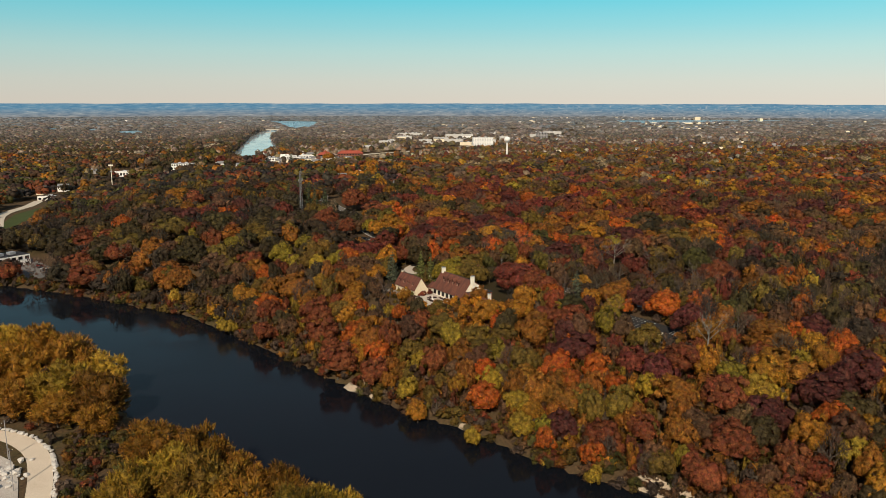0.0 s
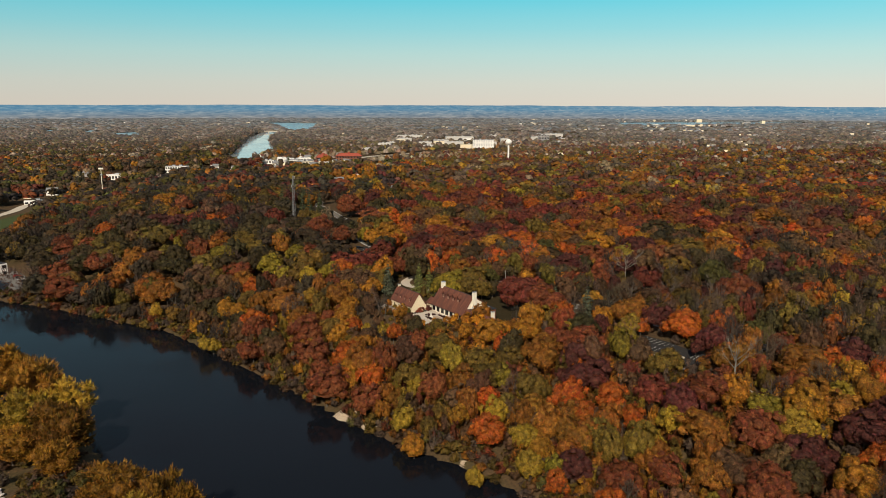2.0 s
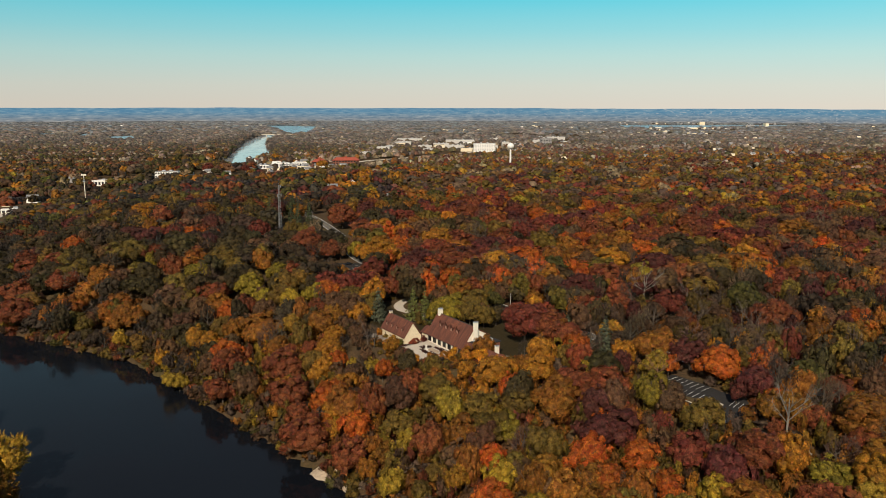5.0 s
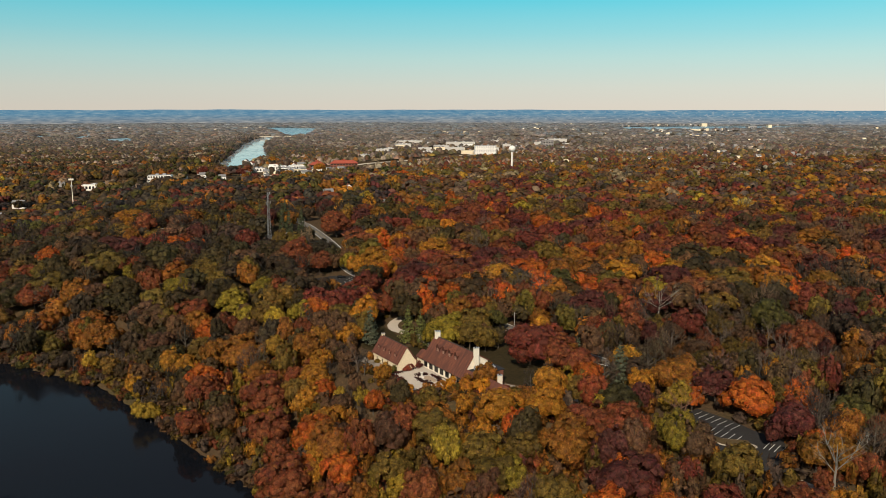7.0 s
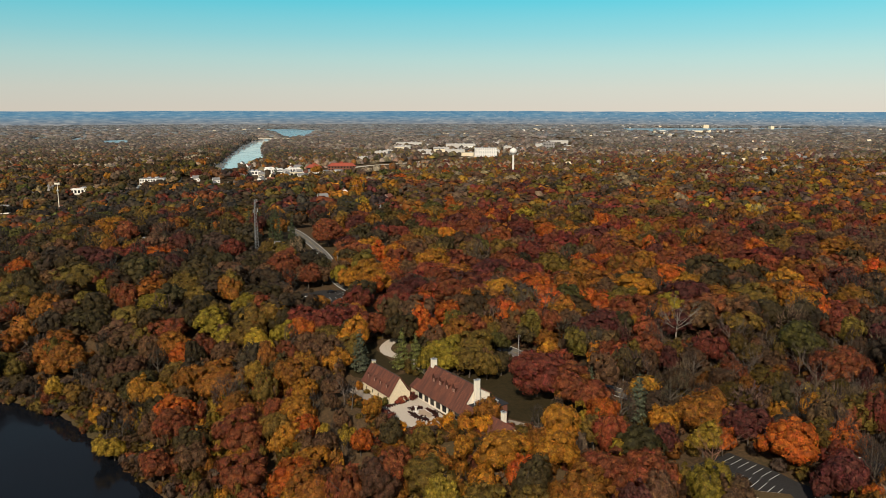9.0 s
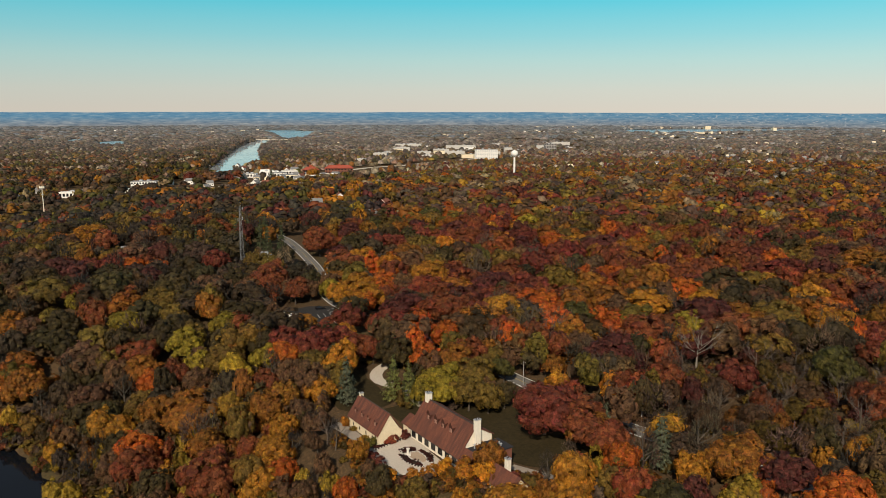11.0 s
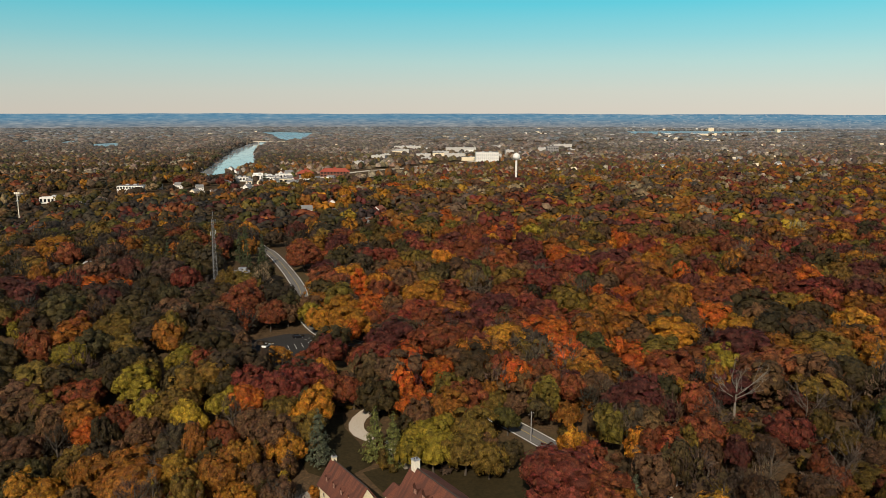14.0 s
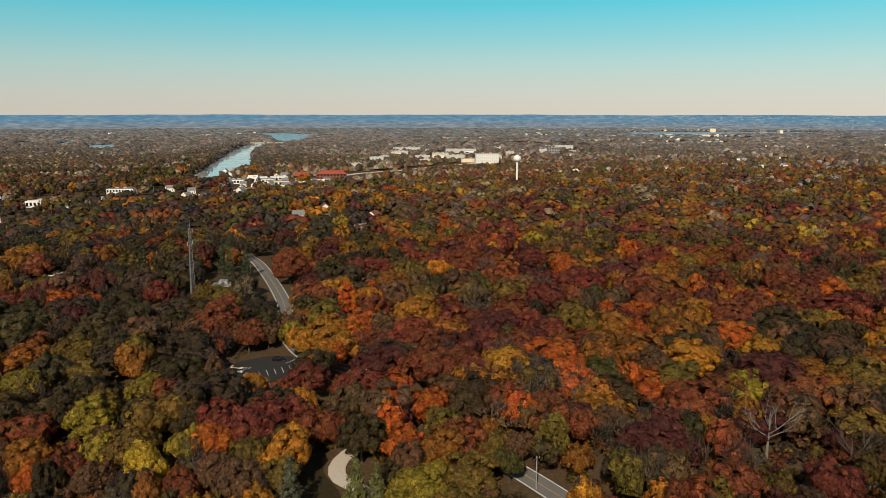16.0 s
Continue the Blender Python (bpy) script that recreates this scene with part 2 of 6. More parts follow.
def tube(bm, pts, radii, sides=6):
    """A tapered limb through the points."""
    rings = []
    for i, p in enumerate(pts):
        p = Vector(p)
        a = Vector(pts[min(i + 1, len(pts) - 1)]) - Vector(pts[max(i - 1, 0)])
        q = a.to_track_quat("Z", "Y")
        rings.append([bm.verts.new(p + q @ Vector((math.cos(k * math.tau / sides) * radii[i], math.sin(k * math.tau / sides) * radii[i], 0))) for k in range(sides)])
    for a, b in zip(rings, rings[1:]):
        for k in range(sides):
            bm.faces.new((a[k], a[(k + 1) % sides], b[(k + 1) % sides], b[k]))
    bm.faces.new(rings[-1])
    return bm


def prism(bm, outline, z0, z1):
    """An upright prism over a plan outline (counter-clockwise)."""
    lo = [bm.verts.new((x, y, z0)) for x, y in outline]
    hi = [bm.verts.new((x, y, z1)) for x, y in outline]
    bm.faces.new(hi)
    bm.faces.new(lo[::-1])
    for i in range(len(outline)):
        j = (i + 1) % len(outline)
        bm.faces.new((lo[i], lo[j], hi[j], hi[i]))
    return bm


# ---- the lie of the land ----
BANK = np.array([(-900, 690), (-600, 585), (-400, 505), (-267, 449), (-212, 426), (-165, 401), (-134, 384), (-103, 353), (-76, 325), (-52, 300), (-31, 275), (-8, 254),
                 (11, 241), (26, 223), (40, 212), (60, 199), (110, 160), (190, 90), (330, -60), (600, -400)], float)
RIVER_Z, RIVER_W, LOW_Z = -20.0, 72.0, -14.5


def sstep(a, b, v):
    k = np.clip((v - a) / (b - a), 0, 1)
    return k * k * (3 - 2 * k)


def bank_distance(x, y, line=BANK):
    """Metres from the wooded bank; positive on the bluff, negative over the water."""
    x, y = np.asarray(x, float), np.asarray(y, float)
    best = np.full(np.broadcast(x, y).shape, 1e18)
    side = np.zeros_like(best)
    for (ax, ay), (bx, by) in zip(line, line[1:]):
        dx, dy = bx - ax, by - ay
        k = np.clip(((x - ax) * dx + (y - ay) * dy) / (dx * dx + dy * dy), 0, 1)
        px, py = x - ax - k * dx, y - ay - k * dy
        d = px * px + py * py
        s = np.sign(dx * py - dy * px)
        near = d < best
        best, side = np.where(near, d, best), np.where(near, s, side)
    return np.sqrt(best) * side


def wave(x, y):
    return np.sin(x / 61 + 1.3 * np.sin(y / 83)) * np.cos(y / 57 + 0.7 * np.sin(x / 97)) + 0.5 * np.sin(x / 23 + y / 31)


def height(x, y):
    x, y = np.asarray(x, float), np.asarray(y, float)
    s = bank_distance(x, y)
    hill = 15.0 + 4.5 * sstep(380, 600, y) + 1.0 * wave(x, y) * sstep(60, 140, s)
    hill = hill * sstep(-270, -170, x + 0.25 * (y - 450))
    hill = hill * (1 - sstep(0, 1, (y - 960 - 0.45 * np.maximum(x, -330)) / 230))
    rise = np.clip((s - 4) / 70, 0, 1)
    land = -18.4 + (LOW_Z + 18.4 + hill) * (0.5 * rise + 0.5 * sstep(0, 1, rise))
    land = land + (-0.7 - land) * (1 - sstep(22, 44, np.hypot(x - 2, y - 350))) * sstep(36, 50, s)    # the levelled house site
    bank = RIVER_Z - 1.5 + (land - RIVER_Z + 1.5) * sstep(-2.5, 3.5, s)
    over = -(s + RIVER_W)                       # past the near bank
    near = RIVER_Z - 1.5 + 4.3 * sstep(-2, 9, over) + 0.5 * sstep(20, 80, over)
    return np.where(s > -6, bank, np.where(over > -6, near, RIVER_Z - 1.5 - 1.5 * sstep(0, 10, np.minimum(-s - 6, -over - 6))))


def hz(x, y):
    return float(height(x, y))


def axis(lo, hi, mid, step, grow):
    out = [mid]
    d = step
    while out[-1] < hi:
        out.append(out[-1] + d)
        d *= grow if out[-1] - mid > 260 else 1.0
    down = [mid]
    d = step
    while down[-1] > lo:
        down.append(down[-1] - d)
        d *= grow if mid - down[-1] > 260 else 1.0
    return np.array(down[:0:-1] + out)


def grid_mesh(name, xs, ys, mat):
    gx, gy = np.meshgrid(xs, ys)
    gz = height(gx, gy)
    v = np.stack([gx, gy, gz], -1).reshape(-1, 3)
    nx, ny = len(xs), len(ys)
    i = (np.arange(ny - 1)[:, None] * nx + np.arange(nx - 1)).ravel()
    f = np.stack([i, i + 1, i + nx + 1, i + nx], 1)
    me = bpy.data.meshes.new(name)
    me.vertices.add(len(v))
    me.vertices.foreach_set("co", v.ravel())
    me.loops.add(f.size)
    me.loops.foreach_set("vertex_index", f.ravel().astype(np.int32))
    me.polygons.add(len(f))
    me.polygons.foreach_set("loop_start", np.arange(0, f.size, 4, dtype=np.int32))
    me.polygons.foreach_set("use_smooth", np.ones(len(f), bool))
    me.materials.append(mat)
    me.update()
    return me


ground = new("ground", grid_mesh("ground", axis(-4900, 4900, 0, 5.0, 1.06), axis(-900, 4960, 330, 5.0, 1.06), M_GROUND))
tagged(ground, "brown leaf-littered woodland ground and river bluff", "ground", kind="structure")


def ribbon(name, pts, width, mat, label, category, lift=0.25, step=3.0, kind="structure", z=None):
    """A road or path laid on the land along a line."""
    P = [Vector((*p, 0)) for p in pts]
    fine = []
    for i in range(len(P) - 1):
        a, b = P[max(i - 1, 0)], P[i]
        c, d = P[i + 1], P[min(i + 2, len(P) - 1)]
        k = max(2, int((c - b).length / step))
        for j in range(k):
            t = j / k
            fine.append(0.5 * (2 * b + (c - a) * t + (2 * a - 5 * b + 4 * c - d) * t * t + (3 * b - a - 3 * c + d) * t ** 3))
    fine.append(P[-1])
    v, f = [], []
    cols = 4
    for i, p in enumerate(fine):
        t = (fine[min(i + 1, len(fine) - 1)] - fine[max(i - 1, 0)]).normalized()
        n = Vector((-t.y, t.x, 0))
        w = width[0] + (width[1] - width[0]) * i / (len(fine) - 1) if isinstance(width, tuple) else width
        for k in range(cols + 1):
            q = p + n * w * (k / cols - 0.5)
            v.append((q.x, q.y, (hz(q.x, q.y) if z is None else z) + lift))
    for i in range(len(fine) - 1):
        for k in range(cols):
            a = i * (cols + 1) + k
            f.append((a + 1, a, a + cols + 1, a + cols + 2))
    ob = new(name, mesh_from(name, v, f, mat, smooth=True))
    return tagged(ob, label, category, kind=kind)


def patch(name, outline, mat, label, category, lift=0.25, kind="structure", z=None, cell=5.0):
    """A flat area laid on the land inside an outline."""
    bm = bmesh.new()
    vs = [bm.verts.new((x, y, 0)) for x, y in outline]
    bm.faces.new(vs)
    xs, ys = [p[0] for p in outline], [p[1] for p in outline]
    for ax, lo, hi in ((0, min(xs), max(xs)), (1, min(ys), max(ys))):
        k = lo + cell
        while k < hi:
            co, no = ((k, 0, 0), (1, 0, 0)) if ax == 0 else ((0, k, 0), (0, 1, 0))
            bmesh.ops.bisect_plane(bm, geom=bm.verts[:] + bm.edges[:] + bm.faces[:], plane_co=co, plane_no=no)
            k += cell
    for v in bm.verts:
        v.co.z = (hz(v.co.x, v.co.y) if z is None else z) + lift
    bm.normal_update()
    if sum(f.normal.z for f in bm.faces) < 0:
        bmesh.ops.reverse_faces(bm, faces=bm.faces[:])
    me = bpy.data.meshes.new(name)
    bm.to_mesh(me)
    bm.free()
    me.materials.append(mat)
    return tagged(new(name, me), label, category, kind=kind)


def inside(px, py, outline):
    px, py = np.asarray(px, float), np.asarray(py, float)
    r = np.zeros(px.shape, bool)
    for (ax, ay), (bx, by) in zip(outline, outline[1:] + outline[:1]):
        cond = ((ay > py) != (by > py)) & (px < (bx - ax) * (py - ay) / ((by - ay) or 1e-9) + ax)
        r ^= cond
    return r


def line_near(px, py, pts, r):
    return np.abs(bank_distance(px, py, np.array(pts, float))) < r

# ---- water ----
def water_sheet():
    n = len(BANK)
    tang = np.gradient(BANK, axis=0)
    tang /= np.linalg.norm(tang, axis=1)[:, None]
    left = np.stack([-tang[:, 1], tang[:, 0]], 1)
    v = [(*(p + q * 9), RIVER_Z) for p, q in zip(BANK, left)] + [(*(p - q * (RIVER_W + 9)), RIVER_Z) for p, q in zip(BANK, left)]
    f = [(i, n + i, n + i + 1, i + 1) for i in range(n - 1)]
    return mesh_from("river", v, f, M_RIVER)


tagged(new("river", water_sheet()), "dark still river below the wooded bluff", "river", kind="structure")

FAR_RIVER = [(-800, 1235), (-640, 1285), (-480, 1370), (-405, 1480), (-405, 1600), (-440, 1800), (-490, 2050), (-560, 2400), (-600, 2700)]
UPRIVER = [(-800, 1220), (-640, 1265), (-470, 1350), (-372, 1440), (-362, 1490), (-372, 1560), (-384, 1700), (-378, 1770), (-430, 1960), (-510, 2300), (-532, 2480), (-583, 2830), (-640, 2830), (-606, 2552), (-560, 2224), (-484, 1856), (-428, 1587), (-412, 1480), (-490, 1390), (-640, 1305), (-800, 1255)]
LAKE_FAR = [(-900, 3960), (-760, 3930), (-600, 3800), (-570, 3524), (-515, 3066), (-500, 2860), (-580, 2900), (-640, 3121), (-755, 3519)]
LAKE_EAST = [(840, 3750), (1000, 3640), (1500, 3900), (1900, 4000), (1950, 4300), (1300, 4250), (900, 4150)]
PONDS = [[(-1230, 2650), (-1280, 2840), (-1174, 2720), (-1160, 2570)], [(-1090, 2570), (-1047, 2670), (-940, 2450), (-976, 2360)], [(-1446, 2831), (-1415, 2890), (-1361, 2790), (-1395, 2735)]]
patch("upstream_river", UPRIVER, M_UPRIVER, "river bend beyond the town, sky reflection partly painted pale", "river", 0.6, cell=22)
patch("far_lake", LAKE_FAR, M_LAKE, "blue lake beyond the far bridge", "lake", 0.8, cell=60)
patch("east_lake", LAKE_EAST, M_LAKE, "thin strip of distant blue water", "lake", 0.8, cell=100)
for o in PONDS:
    patch("quarry_pond", o, M_LAKE, "flooded gravel pit among low woods", "pond", 0.7, cell=40)

# ---- far rim of the land ----
def backdrop_material():
    """Glowing far plain: long streaks of wood, field and town, haze painted bluer upwards."""
    m, n, l, b = material("glowing_haze_hills", 1.0, 0.0)
    c = n.new("ShaderNodeTexCoord")

    def streaks(along, up, detail):
        mp = n.new("ShaderNodeMapping")
        mp.inputs["Scale"].default_value = (along, along, up)
        t = n.new("ShaderNodeTexNoise")
        t.inputs["Scale"].default_value, t.inputs["Detail"].default_value, t.inputs["Roughness"].default_value = 1.0, detail, 0.62
        l.new(c.outputs["Object"], mp.inputs[0])
        l.new(mp.outputs[0], t.inputs["Vector"])
        return t.outputs["Fac"]

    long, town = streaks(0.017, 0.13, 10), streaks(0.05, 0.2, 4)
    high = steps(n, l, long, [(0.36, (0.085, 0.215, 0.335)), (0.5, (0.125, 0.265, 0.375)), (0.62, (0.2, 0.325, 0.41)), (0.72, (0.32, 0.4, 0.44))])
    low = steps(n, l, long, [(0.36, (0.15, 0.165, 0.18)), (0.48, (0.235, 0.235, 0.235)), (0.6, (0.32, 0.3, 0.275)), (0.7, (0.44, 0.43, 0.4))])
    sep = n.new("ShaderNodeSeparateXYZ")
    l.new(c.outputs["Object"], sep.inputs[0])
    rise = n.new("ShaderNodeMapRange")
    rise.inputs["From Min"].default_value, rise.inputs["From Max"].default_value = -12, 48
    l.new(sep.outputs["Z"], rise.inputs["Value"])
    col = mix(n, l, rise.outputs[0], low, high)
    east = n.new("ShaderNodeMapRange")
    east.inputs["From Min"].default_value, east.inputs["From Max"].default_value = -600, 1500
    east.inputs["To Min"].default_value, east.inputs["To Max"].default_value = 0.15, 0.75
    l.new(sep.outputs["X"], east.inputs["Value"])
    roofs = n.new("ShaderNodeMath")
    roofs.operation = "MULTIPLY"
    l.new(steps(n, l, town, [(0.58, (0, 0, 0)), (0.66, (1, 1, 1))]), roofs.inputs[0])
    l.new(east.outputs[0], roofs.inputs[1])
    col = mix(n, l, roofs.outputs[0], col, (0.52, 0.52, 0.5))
    # The backdrop glows by itself; sun and sky do not shade it.
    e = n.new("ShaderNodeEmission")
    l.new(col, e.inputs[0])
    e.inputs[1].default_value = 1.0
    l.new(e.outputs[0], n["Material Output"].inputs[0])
    return m


# Backdrop wall; its top is set to meet the horizon in the camera's view.
def rim():
    n, v, f = 360, [], []
    for i in range(n):
        a = i * math.tau / n
        top = 70 + 1.4 * math.sin(i * 0.37) + 1.0 * math.sin(i * 1.13 + 1) + 0.9 * math.sin(i * 2.7) * math.sin(i * 0.71)
        for r, z in ((4830, LOW_Z - 6), (4850, 30), (4870, top), (4890, LOW_Z - 6)):
            v.append((r * math.sin(a), r * math.cos(a), z))
    for i in range(n):
        a, b = i * 4, (i + 1) % n * 4
        f += [(a + k, a + k + 1, b + k + 1, b + k) for k in range(3)]
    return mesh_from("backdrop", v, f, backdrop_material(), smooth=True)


tagged(new("backdrop", rim()), "glowing backdrop wall painted as blue hazy hills along the horizon", "hills", kind="structure")

# ---- roads, drives and lots ----
PARK_ROAD = [(-125, 715), (-112, 675), (-99, 649), (-84, 611), (-66, 560), (-58, 530), (-50, 500), (-38, 480), (-18, 466), (-4, 447), (14, 418), (28, 399), (38, 384), (52, 364), (70, 344), (96, 318), (125, 290), (170, 255)]
ribbon("road", PARK_ROAD, 7.0, M_ROAD, "grey two-lane park road with white edge lines", "road")
LOT_WEST = [(-68, 450), (-36, 449), (-35, 470), (-47, 484), (-56, 484), (-74, 474)]
LOT_EAST = [(78.3, 311.8), (85.1, 303.4), (88.9, 296.1), (94.2, 289.2), (91.5, 280.2), (86.9, 271.4), (82.0, 272.8), (84.5, 282.9), (77.6, 282.8), (69.7, 286.2), (61.6, 291.9), (64.4, 303.6)]
patch("west_lot", LOT_WEST, M_ASPHALT, "black asphalt car park with white stall lines", "car park", 0.3)
patch("east_lot", LOT_EAST, M_ASPHALT, "dark asphalt car park under the trees", "car park", 0.3)
ribbon("court_approach", [(-27.8, 364), (-22.6, 357.5), (-16, 346.6), (-13.4, 342.5)], 3.6, M_PACKED, "worn gravel path along the annex", "path", 0.28)
COURT = [(-13, 346), (-15.4, 343.8), (-12.5, 338), (-11, 332.5), (-6, 330.5), (2, 331), (6, 335), (-3, 352), (-6, 355), (-9, 350)]
patch("courtyard", COURT, M_PAVING, "pale paved courtyard in front of the lodge", "courtyard", 0.3)
LOOP = [(-11, 419), (-17, 411), (-19, 403), (-17, 396), (-11, 391), (-6, 385), (-1.5, 377)]
SIDE_LAWN = [(-38, 396), (-34, 406), (-24, 410), (-22, 400), (-17, 391), (-12, 378), (-20, 369), (-28, 374), (-34, 386)]
patch("side_lawn", SIDE_LAWN, M_LAWN, "lawn inside the drive with shade put into its colour", "lawn", 0.15)
ribbon("driveway", LOOP, 4.4, M_PAVING, "curving buff gravel drive behind the lodge", "driveway")
EAST_DRIVE = [(22, 336), (31, 329), (40, 322), (50, 316), (58, 304), (66, 293), (76, 283), (88, 268), (98, 255)]
ribbon("service_drive", EAST_DRIVE, 2.8, M_PACKED, "buff gravel drive from the lodge to the car park", "driveway")
LAWN = [(-14, 374), (-8, 364), (4, 360), (16, 344), (26, 336), (34, 333), (45, 336), (38, 358), (28, 382), (20, 392), (6, 386), (-6, 379)]
patch("lawn", LAWN, M_LAWN, "autumn lawn behind the lodge with shade put into its colour", "lawn", 0.2)
LOW_ROAD = [(-330, 560), (-401, 687), (-412, 755), (-422, 813), (-400, 900), (-360, 1010), (-330, 1130), (-255, 1280), (-190, 1420), (-138, 1530), (-82, 1590), (-24, 1670), (8, 1715), (60, 1790), (130, 1900)]
ribbon("main_road", LOW_ROAD, (8.5, 17.0), M_CONCRETE, "pale concrete road through the riverside town", "road", 0.35, 15)
FIELD = [(-365, 560), (-372, 634), (-395, 700), (-395, 768), (-350, 690), (-330, 615), (-330, 570)]
patch("playing_field", FIELD, M_GRASS, "green mown playing field by the road", "field", 0.2, cell=20)
SAND_ROAD = [(-200, 239), (-170, 236), (-144, 232), (-133.5, 227), (-124, 218), (-116, 204.5), (-108.5, 188), (-102, 172), (-95, 150)]
ribbon("quarry_road", SAND_ROAD, 6.6, M_GRAVEL, "pale gravel haul road on the near bank", "road", 0.3)

# ---- trees ----
# ashen and misty are far-tree tones with distance haze painted in.
COLOURS = {
    "crimson": (0.195, 0.042, 0.021), "maroon": (0.118, 0.03, 0.02), "orange": (0.46, 0.105, 0.01), "rust": (0.225, 0.06, 0.018), "gold": (0.42, 0.175, 0.013),
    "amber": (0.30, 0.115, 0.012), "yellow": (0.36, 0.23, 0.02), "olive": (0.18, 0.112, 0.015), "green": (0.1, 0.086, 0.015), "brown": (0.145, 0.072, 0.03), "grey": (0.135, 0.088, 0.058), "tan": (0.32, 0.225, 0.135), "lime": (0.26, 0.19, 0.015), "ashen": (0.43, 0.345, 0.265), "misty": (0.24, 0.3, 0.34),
    # umber, moss and dusky: darkened tones that put the west's dimness into the leaves
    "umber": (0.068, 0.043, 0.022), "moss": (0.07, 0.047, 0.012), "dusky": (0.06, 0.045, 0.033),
}
NAMES = list(COLOURS)
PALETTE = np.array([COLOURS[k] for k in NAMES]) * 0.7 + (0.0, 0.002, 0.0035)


def puff_shape(sides):
    """One leafy clump: a low rounded cap about +z."""
    v = [(0, 0, 1.0)]
    for ring, (q, z) in enumerate(((0.78, 0.62), (0.98, -0.1))):
        v += [(q * math.cos((k + 0.5 * ring) * math.tau / sides), q * math.sin((k + 0.5 * ring) * math.tau / sides), z) for k in range(sides)]
    f = [(0, 1 + k, 1 + (k + 1) % sides) for k in range(sides)]
    for k in range(sides):
        n = (k + 1) % sides
        f += [(1 + k, 1 + sides + k, 1 + n), (1 + n, 1 + sides + k, 1 + sides + n)]
    return np.array(v, float), np.array(f)


def broad_crown(seed, lobes, sprigs, low=0.25, sides=5, size=0.2, spray=0.05, plume=False, wide=0.5, core=0.94, slim=1.0):
    """A domed crown of crowded leafy lobes with loose sprays over them; in units of the tree's height and width."""
    r = np.random.default_rng(seed)
    pv, pf = puff_shape(sides)
    mid = low + 0.42 * (1 - low)
    lean = r.normal(size=3) * (0.09, 0.09, 0)
    C, D, R = [], [], []
    for i in range(lobes):
        up = 1 - 1.36 * (i + r.uniform(0.2, 0.8)) / lobes
        a = i * 2.39996 + r.uniform(-0.35, 0.35)
        k = math.sqrt(max(0.0, 1 - up * up))
        d = np.array((math.cos(a) * k, math.sin(a) * k, up))
        s = size * r.uniform(0.62, 1.4)
        reach = r.uniform(0.6, 1.16) if plume else r.uniform(0.58, 1.17)
        C.append(np.array((d[0] * (wide - s * 0.62) * reach, d[1] * (wide - s * 0.62) * reach, mid + d[2] * (1 - mid - s * 0.6) * reach)) + lean * (0.5 + d[2]))
        D.append(d + (0, 0, 0.35))
        R.append(s)
    V, F = [], []
    for i in range(lobes):
        q = Vector(D[i] + r.normal(size=3) * 0.2).to_track_quat("Z", "Y").to_matrix()
        w = pv * (1 + r.uniform(-0.14, 0.14, (len(pv), 1))) * (R[i] * r.uniform(0.9, 1.15), R[i] * r.uniform(0.85, 1.1), R[i] * r.uniform(0.7, 0.95)) * core
        V.append(w @ np.array(q).T + C[i])
        F.append(pf + i * len(pv))
    V.append(pv * (1 + r.uniform(-0.12, 0.12, (len(pv), 1))) * ((wide * 0.66,) * 2 + ((1 - mid) * 0.95,)) * min(1, core + 0.06) + (0, 0, mid - 0.2 * (1 - low)))
    F.append(pf + lobes * len(pv))
    C, R = np.array(C), np.array(R)
    Q, N = [], []
    while len(Q) < sprigs:
        i = r.choice(lobes, p=R ** 2 / (R ** 2).sum())
        d = r.normal(size=3)
        d /= np.linalg.norm(d)
        if d @ D[i] < -0.1:
            continue
        p = C[i] + d * R[i] * r.uniform(0.8, 1.12)
        if (np.delete(np.linalg.norm(C - p, axis=1) / R, i) < 0.72).any():
            continue
        Q.append(p)
        N.append(d + 0.35 * D[i] + r.normal(size=3) * 0.36)
    t = cards_mesh(np.array(Q), np.array(N), spray * math.sqrt(600 / sprigs), r, plume, slim)
    n = (lobes + 1) * len(pv)
    return np.concatenate(V + [t]), np.concatenate(F + [np.arange(len(t)).reshape(-1, 3) + n]), sprigs


def cards_mesh(P, N, s, r, plume=False, slim=1.0):
    """Small three-cornered leaf sprays; plumes point outwards and up, slim ones are twigs."""
    N = N / np.linalg.norm(N, axis=1)[:, None]
    if plume:
        t = N + (0, 0, 0.45) + r.normal(size=N.shape) * 0.3
        t /= np.linalg.norm(t, axis=1)[:, None]
        N = np.cross(t, r.normal(size=N.shape))
        N /= np.linalg.norm(N, axis=1)[:, None]
    else:
        t = np.cross(N, r.normal(size=N.shape))
        t /= np.linalg.norm(t, axis=1)[:, None]
    b = np.cross(N, t)
    k = s * r.uniform(0.6, 1.4, (len(P), 1))
    fold = k * r.uniform(0.05, 0.35, (len(P), 1))
    long = (1.9 if plume else 1.3) / slim ** 0.5
    v = np.stack([P + t * k * long - N * fold, P - t * k * 0.75 + b * k * slim * r.uniform(0.8, 1.3, (len(P), 1)), P - t * k * 0.75 - b * k * slim * r.uniform(0.8, 1.3, (len(P), 1))], 1)
    return v.reshape(-1, 3)


